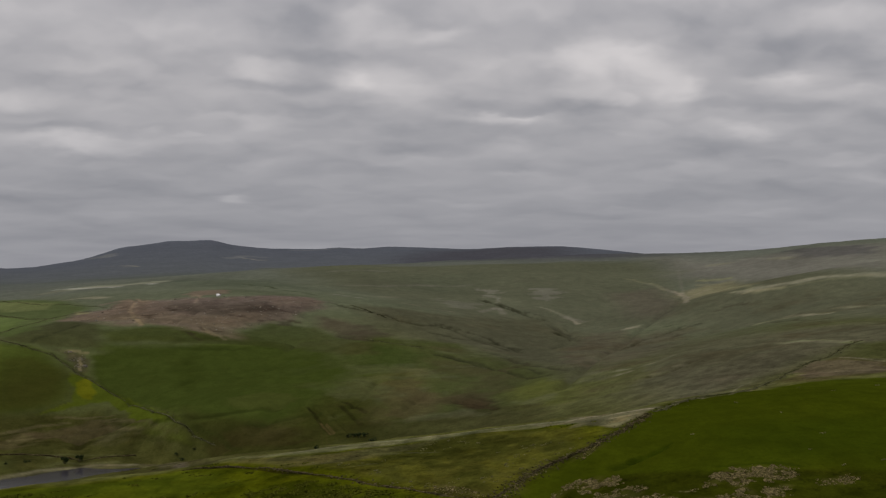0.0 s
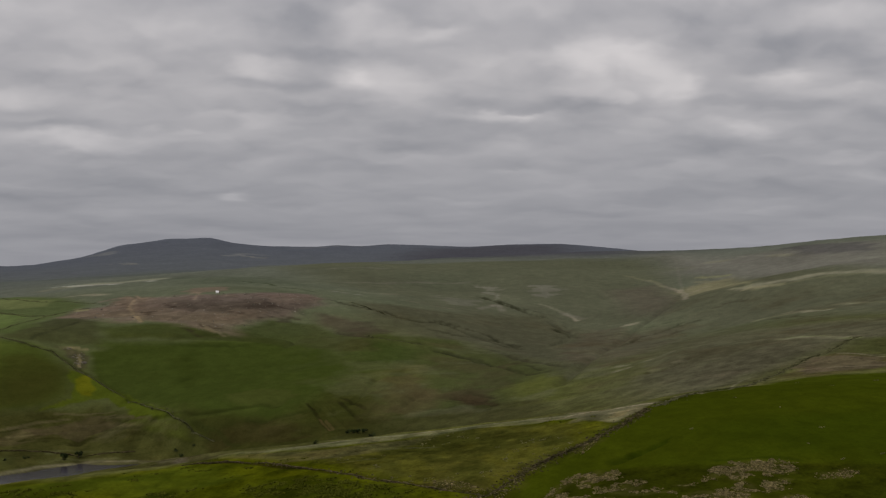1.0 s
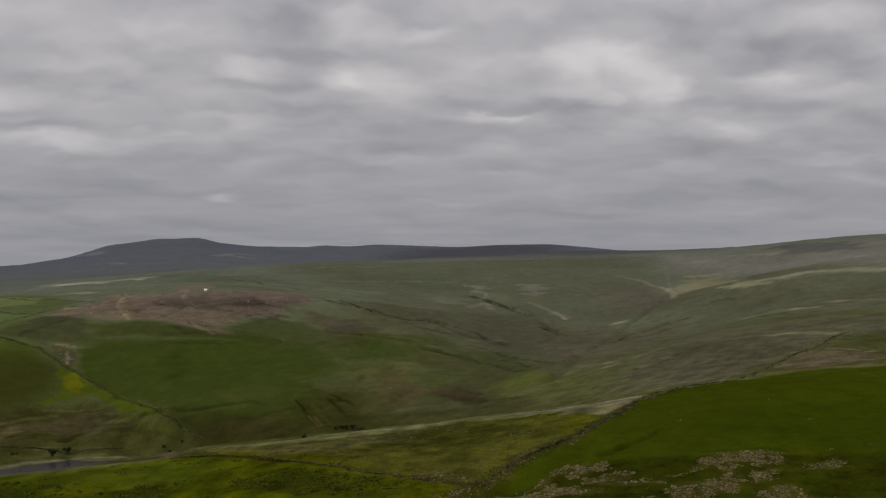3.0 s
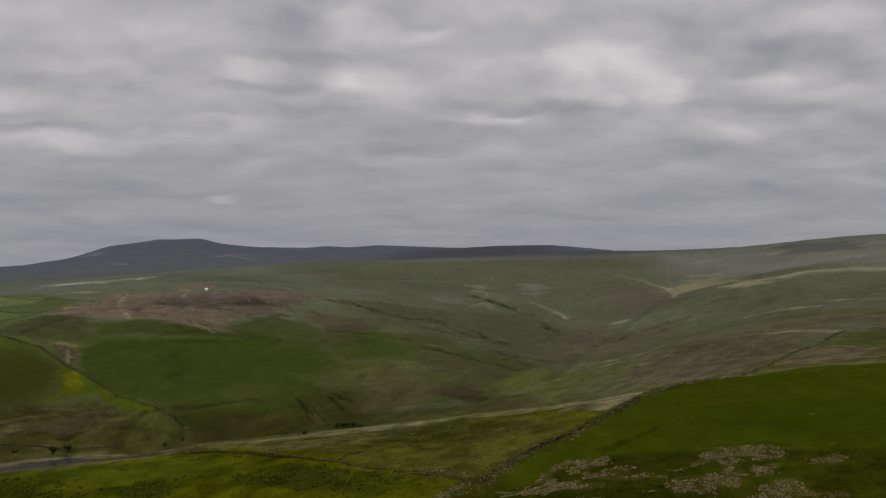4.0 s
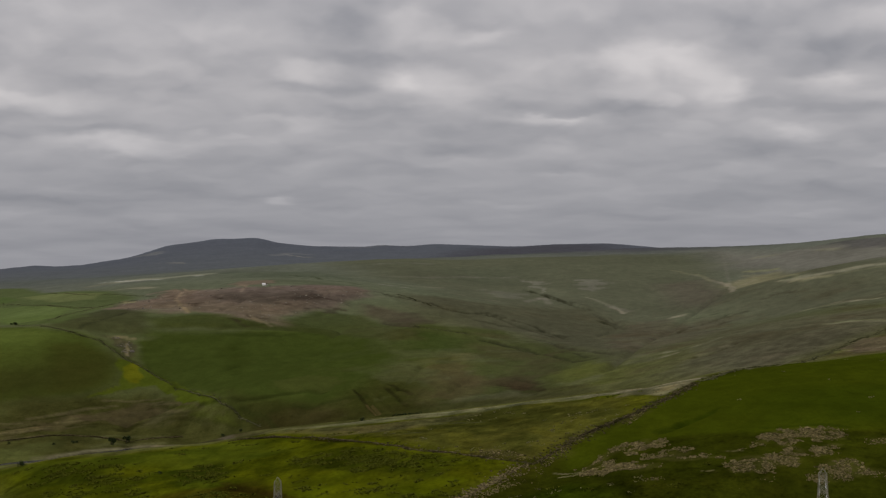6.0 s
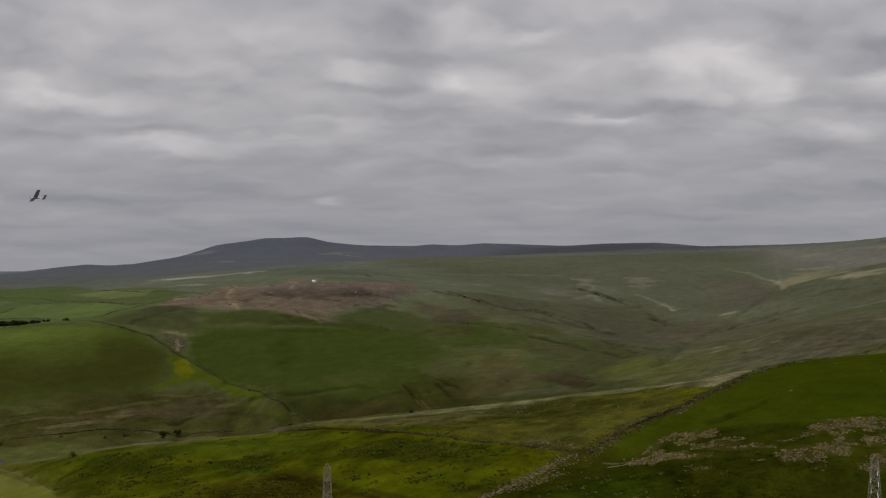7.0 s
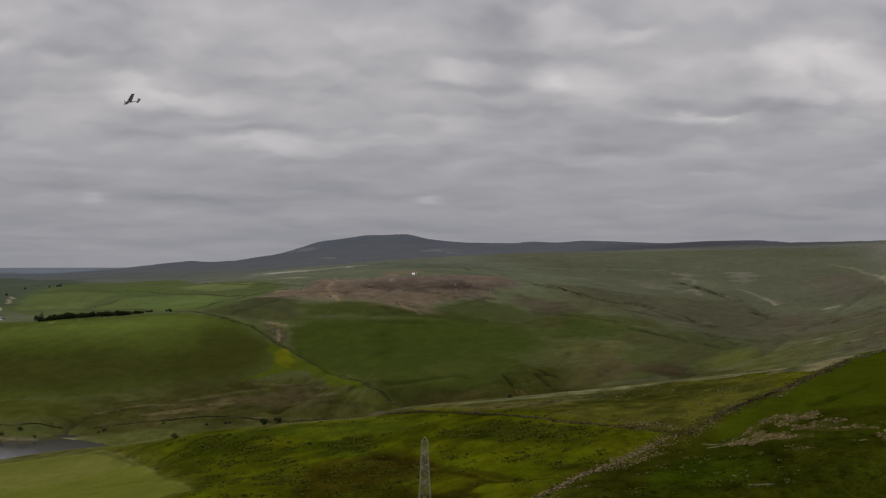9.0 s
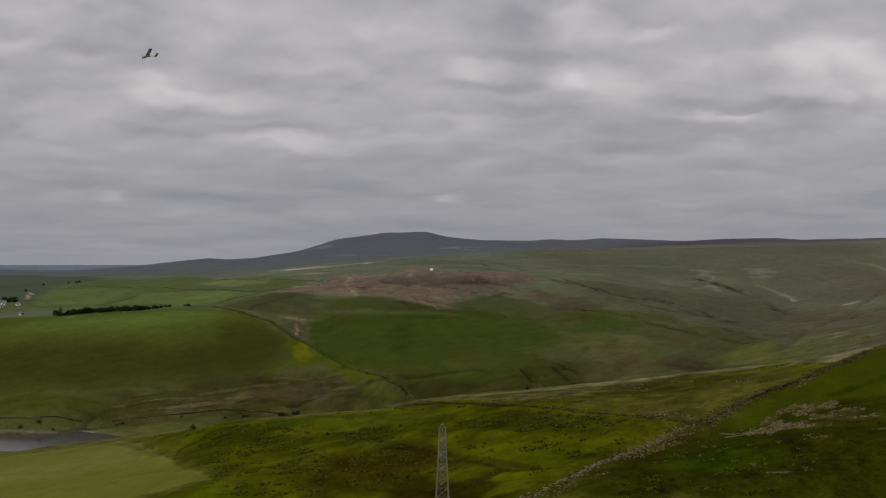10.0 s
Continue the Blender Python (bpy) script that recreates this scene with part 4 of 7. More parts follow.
patch("lower dark", (0.0178, 0.0215, 0.0021), 14, 1.0, 0, (-11, 355), (-3, 383), (8, 430), (19, 436), (37, 413), (51,
      410), (59, 402), (50, 344), (-13, 346))
patch("lower green", (0.0219, 0.0353, 0.002), 6, 0.7, 0, (5, 412), (18, 416), (27, 394), (20, 376), (4, 374), (-7,
      359))
patch("scree", (0.0667, 0.0506, 0.0237), 2, 0.2, 2.5, (-27, 369), (-19, 375), (-12, 383), (-4, 412), (5, 437), (10,
      448), (14, 445), (12, 439), (5, 422), (-2, 408), (-10, 379), (-17, 368), (-21, 361))
patch("scree", (0.0632, 0.0477, 0.0218), 2, 0.2, 2.5, (10, 449), (17, 461), (25, 478), (28, 483), (27, 479), (20,
      461), (14, 445))
patch("scree", (0.0536, 0.0422, 0.0201), 2, 0.4, 2.5, (36, 486), (43, 504), (44, 499), (41, 490), (37, 482))
patch("scree", (0.0702, 0.0536, 0.0256), 2, 0.2, 2.5, (-6, 475), (1, 473), (8, 460), (11, 452), (5, 455), (-3, 466))
strip("pale bank", (0.1725, 0.1585, 0.0742), 0.8, 0.0, 1.0, (16.7, 435.7), (20.7, 432.4), (23.8, 428.1))
strip("pale bank", (0.1095, 0.0988, 0.0409), 0.6, 0.0, 1.0, (55.7, 422.1), (58.8, 420))
strip("pale bank", (0.1095, 0.0988, 0.0409), 0.6, 0.0, 1.0, (47.4, 402.5), (49.8, 401.1))
strip("rut", (0.0154, 0.0225, 0.002), 1.6, 0.3, 0.7, (67.9, 444.5), (74.8, 444.1), (83, 442.9), (87.8, 438.4))
strip("pool edge", (0.1115, 0.1069, 0.0768), 0.7, 0, 0.8, (22.8, 371.4), (27.3, 371.6))
strip("wall rubble", (0.1211, 0.1023, 0.066), 1.2, 0, 0.85, (75.5, 592.8), (82.7, 603.7), (89.9, 607.5))
strip("wall rubble", (0.1211, 0.1023, 0.066), 1.2, 0, 0.85, (96, 615.4), (109.1, 647.1))
strip("wall rubble", (0.1211, 0.1023, 0.066), 1.2, 0, 0.85, (113.5, 660.6), (124.8, 670.8))
strip("wall rubble", (0.1211, 0.1023, 0.066), 1.2, 0, 0.85, (144.4, 720.6), (155, 727.8))
patch("shore mud", (0.0979, 0.0834, 0.0626), 1.5, 0.4, 0, (-327, 813), (-312, 817), (-295, 817), (-284, 822), (-282,
      846), (-273, 844), (-255, 821), (-185, 623), (-176, 594), (-255, 814), (-268, 824), (-280, 838), (-281, 816),
      (-292, 809), (-309, 809), (-323, 804))
patch("shore mud", (0.0958, 0.0814, 0.0593), 1.5, 0.4, 0, (-217, 835), (-211, 840), (-199, 859), (-191, 875), (-179,
      885), (-165, 884), (-152, 890), (-136, 893), (-89, 613), (-87, 599), (-92, 605), (-151, 882), (-164, 877),
      (-178, 877), (-190, 868), (-197, 850), (-208, 832), (-215, 826))
strip("stream mouth", (0.0259, 0.0186, 0.0139), 3, 0.6, 0.8, (-283.6, 816.4), (-280, 830.4), (-281.4, 851.7), (-280.5,
      862.2))
# ---- land cover, second layer
patch("spur edge", (0.092, 0.094, 0.044), 3.5, 0.7, 1, (-74.5, 606), (-63.7, 595.1), (-54.9, 602), (-36.3, 612.5),
      (-16.9, 614.3), (2.6, 610.5), (21.8, 604.1), (41.3, 607.1), (61, 700.9), (65.9, 569.7), (53.9, 557.9), (39.2,
      577.2), (21.4, 592.1), (2.6, 597.5), (-16.5, 601.3), (-35.2, 593.5), (-50.1, 590.4), (-63.1, 589.2))
strip("spur line", (0.19, 0.175, 0.115), 1.4, 0, 0.75, (-54.9, 602), (-36.2, 610.5), (-16.8, 610.3), (2.6, 608.5),
      (16.1, 606.3), (31.6, 606.7), (46.8, 603.7))
strip("spur line", (0.125, 0.12, 0.07), 1.2, 0, 0.7, (-35.3, 595.5), (-16.6, 603.3), (-5.1, 604.5), (12.1, 597.4),
      (27.1, 592.9))
patch("wedge", (0.125, 0.112, 0.066), 2, 0.6, 4, (31.4, 603.7), (43.3, 608), (61.5, 706.9), (59.7, 579.5), (66.8,
      569.6), (66.6, 563.6), (60, 549.3), (52.3, 533), (48.3, 554.4), (40.6, 570.1))
strip("spur line", (0.25, 0.215, 0.14), 1.2, 0, 1, (40.8, 600.1), (51.1, 609.4), (58.1, 582.6), (66.8, 569.6))
strip("spur line", (0.2, 0.165, 0.105), 1, 0, 0.8, (49, 562.4), (55.9, 560.7), (62.3, 562.1))
strip("spur line", (0.1, 0.092, 0.05), 1, 0, 0.7, (-26.2, 540.5), (-21.1, 541.7))
strip("spur line", (0.085, 0.08, 0.04), 0.8, 0, 0.7, (-18.5, 568.8), (-9.5, 570.1), (-2.3, 565.1))
strip("spur line", (0.09, 0.085, 0.04), 0.8, 0, 0.7, (-34.4, 534), (-26.1, 537.5))
patch("light strip", (0.052, 0.064, 0.0085), 1.6, 0.95, 1.5, (-227.1, 989.8), (-221.8, 1001.3), (-213.1, 1013.4),
      (-216.3, 1033.2), (-224.2, 1058.1), (-227.1, 1079.9), (-217.3, 1073.8), (-195.4, 1039.3), (-177.3, 1020.3),
      (-149.6, 947.8), (-138.4, 929.3), (-151, 937.5), (-167.7, 965.1), (-181.2, 997.2), (-193.3, 1019.4), (-202.3,
      1015.6), (-214.8, 998.7))
patch("yellow flowers", (0.084, 0.084, 0.007), 1.2, 1, 1.2, (-219.1, 1053), (-217.3, 1065.6), (-211.9, 1060.6),
      (-203.7, 1035.7), (-201.6, 1021.9), (-207.8, 1020.6), (-214.8, 1035.5))
strip("light strip", (0.066, 0.075, 0.011), 1, 0, 0.8, (-225.4, 992.3), (-219.7, 1003.8), (-213.5, 1013.3))
strip("light strip", (0.068, 0.08, 0.016), 1.2, 0, 0.8, (-165.4, 991.9), (-145.1, 938.4), (-138.4, 929.3))
strip("bank pale", (0.088, 0.072, 0.045), 2.7, 0, 0.8, (-233.1, 948.1), (-222.4, 969.2), (-208.4, 978.4))
strip("bank pale", (0.088, 0.072, 0.045), 2.7, 0, 0.8, (-216.7, 986.8), (-200.4, 986.2), (-184.9, 989.2))
strip("bank pale", (0.088, 0.072, 0.045), 2.7, 0, 0.7, (-243.7, 928.9), (-235.1, 943.5), (-226.1, 958))
strip("bank pale", (0.088, 0.072, 0.045), 2.7, 0, 0.7, (-199.5, 966), (-183.9, 967), (-164.5, 946.2))
strip("bank pale", (0.088, 0.072, 0.045), 2.7, 0, 0.7, (-265.9, 899.9), (-257, 910.8), (-243.5, 916.6))
strip("bank pale", (0.088, 0.072, 0.045), 2.7, 0, 0.7, (-252.1, 883.1), (-237.3, 893.4), (-226.9, 910.5))
strip("bank pale", (0.088, 0.072, 0.045), 2.7, 0, 0.7, (-157.2, 939.3), (-139.1, 919.9))
strip("bank pale", (0.088, 0.072, 0.045), 2.7, 0, 0.8, (-196.2, 980.9), (-183.4, 981.4))
strip("bank pale", (0.088, 0.072, 0.045), 2.7, 0, 0.6, (-227.4, 924.8), (-216.6, 943.8), (-197.9, 958.1))
strip("bank pale", (0.088, 0.072, 0.045), 2.7, 0, 0.6, (-276, 884.3), (-267.5, 895.2))
strip("bank dark", (0.02, 0.02, 0.007), 2.7, 0.3, 0.8, (-239.8, 925.8), (-231.7, 942.3), (-218.9, 967.9))
strip("bank dark", (0.02, 0.02, 0.007), 2.7, 0.3, 0.8, (-235, 955.9), (-223.7, 975), (-212.8, 983.6))
strip("bank dark", (0.02, 0.02, 0.007), 2.7, 0.3, 0.8, (-249.4, 894.2), (-241.8, 904.6), (-234, 914.9))
strip("bank dark", (0.02, 0.02, 0.007), 2.7, 0.3, 0.7, (-195.3, 960.7), (-170.9, 947.1), (-148.8, 924.5))
strip("bank dark", (0.02, 0.02, 0.007), 2.7, 0.3, 0.7, (-220.2, 920.4), (-206.4, 940), (-185.4, 942.3))
strip("bank dark", (0.02, 0.02, 0.007), 2.7, 0.2, 0.7, (-182, 973.5), (-166.9, 960))
strip("bank dark", (0.02, 0.02, 0.007), 2.7, 0.2, 0.7, (-274.3, 907.8), (-264.8, 916.9))
strip("bank dark", (0.02, 0.02, 0.007), 2.7, 0.2, 0.7, (-169.1, 937.2), (-144.6, 917), (-128.4, 907.3))
patch("bank green", (0.04, 0.046, 0.01), 3, 0.7, 3, (-174.4, 968), (-150.7, 935.5), (-133.2, 917.9), (-127.3, 906.7),
      (-141.8, 916.6), (-162.9, 937.5))
patch("bank brown", (0.062, 0.047, 0.03), 3, 0.6, 4, (-211.5, 968.7), (-197.5, 975.8), (-181.8, 974.7), (-177.7,
      961.3), (-186.5, 951.4), (-199.8, 942.6), (-216.9, 938.8), (-228.2, 948.5))
patch("bank dark", (0.024, 0.025, 0.008), 4, 0.7, 3, (-127.5, 918.7), (-118.9, 919.9), (-101.8, 897.8), (-102.7,
      881.6), (-113.4, 888.3), (-122.8, 905.3))
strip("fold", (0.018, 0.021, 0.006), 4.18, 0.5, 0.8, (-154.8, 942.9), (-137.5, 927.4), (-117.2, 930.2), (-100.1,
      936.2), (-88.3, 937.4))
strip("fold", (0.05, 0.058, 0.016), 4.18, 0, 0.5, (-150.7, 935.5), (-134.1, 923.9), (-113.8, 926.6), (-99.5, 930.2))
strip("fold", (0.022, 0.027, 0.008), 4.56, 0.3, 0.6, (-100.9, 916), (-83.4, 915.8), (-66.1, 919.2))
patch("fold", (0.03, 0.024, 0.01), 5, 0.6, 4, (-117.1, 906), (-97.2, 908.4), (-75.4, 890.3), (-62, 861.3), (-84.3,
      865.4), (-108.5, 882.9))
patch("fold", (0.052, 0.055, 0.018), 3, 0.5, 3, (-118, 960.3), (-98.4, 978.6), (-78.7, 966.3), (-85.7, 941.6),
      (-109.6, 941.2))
strip("field edge", (0.021, 0.025, 0.0075), 3, 0.2, 0.55, (-288.6, 1154), (-268, 1144.6), (-252, 1138), (-235.6,
      1108.8), (-217.3, 1073.8), (-193.5, 1037.7), (-170.4, 999.1), (-140.7, 928.9), (-127.8, 920.7), (-115.9, 908.2),
      (-102.7, 881.6))
patch("scar", (0.052, 0.047, 0.031), 1.5, 0.8, 3, (-241, 1134.2), (-238.9, 1144.9), (-230.4, 1138.5), (-222.7,
      1107.4), (-222.7, 1087), (-229.1, 1097.9))
strip("scar track", (0.16, 0.13, 0.085), 2.08, 0, 1, (-254.7, 1153.8), (-246.2, 1153.6), (-237, 1153.5), (-227.7,
      1147.2))
strip("scar track", (0.15, 0.12, 0.085), 1.82, 0, 0.8, (-233.4, 1135.8), (-227.2, 1110.6), (-224.2, 1090.8))
patch("bracken pale", (0.118, 0.09, 0.062), 5, 0.75, 4, (-288.4, 1312.2), (-278.3, 1375.7), (-268.5, 1440.7), (-267.2,
      1497.9), (-249, 1482.8), (-233.8, 1371.8), (-211.3, 1268.1), (-228, 1289.5), (-253.7, 1294.9))
patch("bracken pale", (0.11, 0.084, 0.06), 5, 0.6, 5, (-228.1, 1368.7), (-196.7, 1327.1), (-161, 1311.7), (-133.5,
      1328.8), (-140.5, 1295.9), (-156.2, 1272), (-184.2, 1270.3), (-209.5, 1276.5))
patch("bracken pale", (0.105, 0.08, 0.058), 4, 0.6, 5, (-143.1, 1424.4), (-113.6, 1453.1), (-97.5, 1420.2), (-104.1,
      1375.6), (-129.8, 1379.4))
patch("bracken dark", (0.052, 0.04, 0.029), 4, 0.4, 4, (-217.4, 1378.5), (-205.2, 1414.7), (-177.1, 1406.4), (-173.6,
      1344.4), (-197.6, 1333))
patch("bracken dark", (0.052, 0.04, 0.029), 4, 0.35, 4, (-158.8, 1402.6), (-135.7, 1395), (-123.5, 1357.9), (-143.4,
      1341.9), (-163.9, 1335.5))
strip("bracken track", (0.19, 0.145, 0.09), 2.86, 0, 0.9, (-247.5, 1485.1), (-256.9, 1479.4), (-244.6, 1378), (-228.8,
      1307.7), (-215, 1261.4))
strip("bracken track", (0.17, 0.13, 0.085), 2.6, 0, 0.8, (-275.1, 1514.8), (-263.4, 1516.9), (-245.9, 1459))
strip("bracken track", (0.16, 0.125, 0.085), 2.6, 0, 0.8, (-214, 1476.1), (-206.5, 1489.3), (-192, 1487.2))
strip("bracken track", (0.16, 0.125, 0.085), 2.6, 0, 0.7, (-198.3, 1413.7), (-204.2, 1479.5))
strip("bracken track", (0.15, 0.12, 0.08), 2.6, 0, 0.7, (-221.1, 1430.6), (-208.1, 1450.7), (-195.9, 1446.3))
strip("bracken track", (0.13, 0.105, 0.075), 2.6, 0, 0.7, (-170.2, 1256.1), (-155.1, 1215.7), (-148.6, 1204.4))
strip("bracken crag", (0.03, 0.022, 0.014), 2.8, 0.5, 0.8, (-263.8, 1427.4), (-258.8, 1450.6))
strip("bracken crag", (0.03, 0.022, 0.014), 2.8, 0.5, 0.8, (-227.1, 1332.3), (-216.5, 1332.1))
strip("bracken crag", (0.03, 0.022, 0.014), 3.36, 0.5, 0.8, (-175.2, 1221), (-163.7, 1194.4), (-150.7, 1196.1))
strip("bracken crag", (0.035, 0.026, 0.017), 3.36, 0.4, 0.8, (-135.5, 1306.5), (-119.9, 1318.1), (-106.6, 1309.2))
strip("bracken crag", (0.035, 0.026, 0.017), 3.36, 0.4, 0.8, (-209.2, 1353.5), (-195.1, 1375.8))
patch("bracken foot", (0.04, 0.048, 0.018), 6, 0.4, 3, (-244.9, 1249.8), (-214, 1255.4), (-180.5, 1244.5), (-168.3,
      1199.8), (-204.6, 1200.2), (-237.2, 1210.5))
strip("far road", (0.26, 0.26, 0.21), 8, 0, 1, (-440.9, 2006.7), (-394.8, 1952), (-359.7, 1930.3), (-297.3, 1805.2))
strip("far road", (0.17, 0.16, 0.105), 11.2, 0, 0.9, (-324.4, 1562.2), (-298.2, 1547.1))
strip("far road", (0.19, 0.18, 0.13), 11.2, 0, 0.9, (-663.7, 3593.8), (-623.2, 3590.9))
strip("far road", (0.13, 0.13, 0.1), 11.2, 0, 0.8, (-450.1, 3979.2), (-398, 3964.6))
strip("far road", (0.12, 0.12, 0.09), 11.2, 0, 0.7, (-125.5, 2015.6), (-94.6, 2042.3), (-68, 2023.4))
strip("far road", (0.12, 0.115, 0.075), 8.4, 0, 0.8, (-92.4, 1562.8), (-68.2, 1578.1), (-44.8, 1640.9))
strip("far hedge", (0.03, 0.036, 0.016), 4, 0, 0.8, (-192.5, 1700.7), (-159.7, 1641.8), (-125.7, 1544.4), (-108.2,
      1505.7))
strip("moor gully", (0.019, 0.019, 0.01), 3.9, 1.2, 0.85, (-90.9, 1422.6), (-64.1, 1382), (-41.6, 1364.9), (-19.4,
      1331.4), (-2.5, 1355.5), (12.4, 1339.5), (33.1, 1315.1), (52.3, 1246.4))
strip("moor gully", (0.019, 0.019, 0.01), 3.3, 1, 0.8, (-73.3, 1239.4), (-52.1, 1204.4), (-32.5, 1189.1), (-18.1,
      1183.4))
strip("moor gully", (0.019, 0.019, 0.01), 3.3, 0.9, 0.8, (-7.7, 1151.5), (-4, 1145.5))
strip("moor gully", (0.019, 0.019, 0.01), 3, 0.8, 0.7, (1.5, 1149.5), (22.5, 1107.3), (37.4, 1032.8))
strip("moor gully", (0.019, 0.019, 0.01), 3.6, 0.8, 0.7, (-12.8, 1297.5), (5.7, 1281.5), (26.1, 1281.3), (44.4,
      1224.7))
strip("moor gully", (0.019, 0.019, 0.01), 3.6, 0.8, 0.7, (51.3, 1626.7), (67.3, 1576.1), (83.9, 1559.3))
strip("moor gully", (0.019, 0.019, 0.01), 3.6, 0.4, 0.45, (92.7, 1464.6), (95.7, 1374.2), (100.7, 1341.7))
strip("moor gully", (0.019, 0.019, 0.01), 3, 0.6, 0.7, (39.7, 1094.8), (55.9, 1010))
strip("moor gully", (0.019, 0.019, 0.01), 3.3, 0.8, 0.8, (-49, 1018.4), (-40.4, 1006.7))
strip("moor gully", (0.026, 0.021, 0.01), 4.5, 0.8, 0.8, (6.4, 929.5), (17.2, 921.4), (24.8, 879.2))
patch("rough", (0.062, 0.052, 0.026), 3, 0.6, 4, (-39.8, 990.7), (-21.7, 1033.3), (-5, 965.5), (-1.8, 903.5), (-15.7,
      875.4), (-31.3, 925))
patch("rough", (0.058, 0.06, 0.03), 3, 0.6, 4, (-66.6, 969.2), (-47.2, 1016.4), (-30.2, 987.1), (-32.1, 949), (-56.3,
      949.9))
patch("rough", (0.034, 0.026, 0.013), 3, 0.7, 3, (4.1, 943.5), (19, 935.3), (26.5, 889.1), (18, 887.3), (8.3, 911.5))
patch("moor heath", (0.043, 0.036, 0.026), 5, 0.6, 6, (-77.1, 1303.3), (-52.2, 1302.5), (-37.7, 1235), (-55.5,
      1196.2), (-77.4, 1241.1))
patch("pale turf", (0.15, 0.145, 0.11), 3, 0.55, 9, (34.9, 1853.2), (50.4, 1836.8), (54.3, 1720.7), (50.1, 1636.8),
      (44.5, 1660.9), (46.7, 1786.9))
patch("pale turf", (0.14, 0.135, 0.105), 3, 0.5, 10, (84.6, 1781.5), (106, 1808.4), (111.5, 1733.9), (104, 1684.3),
      (107.4, 1654), (89.7, 1667.1), (86.7, 1711.3))
patch("pale turf", (0.11, 0.108, 0.08), 4, 0.5, 9, (-8.4, 1675.5), (7.3, 1625.5), (27.8, 1615.3), (32, 1567.2), (12,
      1555.5), (-2.9, 1593.5))
strip("pale moor streak", (0.12, 0.115, 0.085), 9.6, 0, 0.6, (-103.8, 1756.5), (-60.2, 1788.5), (-15.2, 1855.5),
      (26.3, 1871.3))
strip("pale moor streak", (0.12, 0.115, 0.085), 7.2, 0, 0.6, (105.8, 1553.9), (118.6, 1526.9))
strip("pale moor streak", (0.19, 0.175, 0.115), 5.28, 0, 0.9, (144.7, 1412.1), (154, 1415.2))
strip("pale moor streak", (0.155, 0.15, 0.095), 4.8, 0, 0.8, (89.4, 925.2), (93.9, 916.7))
strip("pale moor streak", (0.155, 0.15, 0.095), 3.84, 0, 0.8, (112.4, 864.2), (123.2, 868.8))
strip("pale moor streak", (0.155, 0.15, 0.095), 3.84, 0, 0.5, (102.6, 911.8), (121.3, 943.8))
strip("gold grass", (0.19, 0.175, 0.1), 8, 0, 0.9, (240.5, 1415.2), (251.1, 1399.2), (262, 1391.1))
strip("gold grass", (0.16, 0.15, 0.085), 8, 0, 0.8, (253, 1751.3), (275.2, 1715.6))
strip("pale sweep", (0.155, 0.15, 0.095), 8, 0, 0.8, (235.8, 1216.9), (241.2, 1177.1), (241.9, 1119.7))
strip("pale sweep", (0.155, 0.15, 0.095), 8, 0, 0.7, (264.9, 1186.3), (275.1, 1165.5))
strip("pale sweep", (0.155, 0.15, 0.095), 6, 0, 0.6, (169, 865.2), (174.7, 827.3), (181.9, 801.1))
strip("pale sweep", (0.155, 0.15, 0.095), 16, 0, 0.6, (346.4, 1863.6), (370.1, 1806))
strip("pale sweep", (0.155, 0.15, 0.095), 16, 0, 0.6, (305.7, 2026.6), (311.4, 1960.9))
strip("pale gill head", (0.17, 0.15, 0.105), 3.6, 0, 0.45, (218.9, 1745.9), (223.8, 1678.7), (231.2, 1681.7))
strip("pale gill head", (0.16, 0.145, 0.1), 3.6, 0, 0.45, (217.4, 1592.8), (240.1, 1676.4), (254.9, 1704.6))
strip("pale gill head", (0.12, 0.115, 0.085), 4.5, 0, 0.3, (205.5, 1824), (214.1, 1774.7), (220, 1711.4))
strip("slope streak", (0.028, 0.026, 0.015), 5.2, 0.6, 0.8, (172.3, 1308.2), (188.9, 1322.1))
strip("slope streak", (0.028, 0.026, 0.015), 5.2, 0.6, 0.7, (145.3, 1255.1), (170.9, 1282.2))
strip("slope streak", (0.028, 0.026, 0.015), 5.2, 0.6, 0.8, (114.9, 1342.6), (129.5, 1339.3), (147.7, 1349.5))
strip("slope streak", (0.03, 0.028, 0.016), 4.8, 0.6, 0.7, (94.2, 1165.7), (113.8, 1196.1), (140.9, 1251.6))
strip("slope streak", (0.032, 0.028, 0.013), 4, 0.6, 0.8, (96.1, 854.1), (103.5, 837.1))
strip("slope streak", (0.03, 0.03, 0.014), 4, 0.5, 0.7, (129.6, 1047.5), (147.1, 1103.8))
strip("slope streak", (0.03, 0.028, 0.014), 4.4, 0.5, 0.7, (71.4, 920.8), (80.7, 910))
strip("slope streak", (0.034, 0.03, 0.018), 5.2, 0.6, 0.7, (208.4, 1367.7), (220.6, 1375.9), (231.4, 1362))
strip("slope streak", (0.036, 0.034, 0.018), 6, 0.6, 0.6, (210.3, 1215.5), (219.6, 1124.3), (228.2, 1049))
patch("gill brown", (0.064, 0.054, 0.036), 5, 0.55, 6, (112.6, 1393), (141.1, 1412.5), (144, 1315.7), (117.6, 1215.9),
      (81.8, 1012.2), (73.7, 1083), (92.5, 1298.2))
patch("gill green", (0.062, 0.064, 0.034), 6, 0.35, 6, (118.4, 1022.7), (176.9, 1224.8), (197, 1138.6), (174, 890.7),
      (141.4, 817.4), (114.6, 811.5), (104.8, 881.3))
patch("right slope brown", (0.06, 0.054, 0.032), 6, 0.35, 6, (114.6, 811.5), (143.8, 831.2), (158.6, 812.2), (160,
      769.1), (138, 730.6), (117.2, 717), (104.1, 737.2))
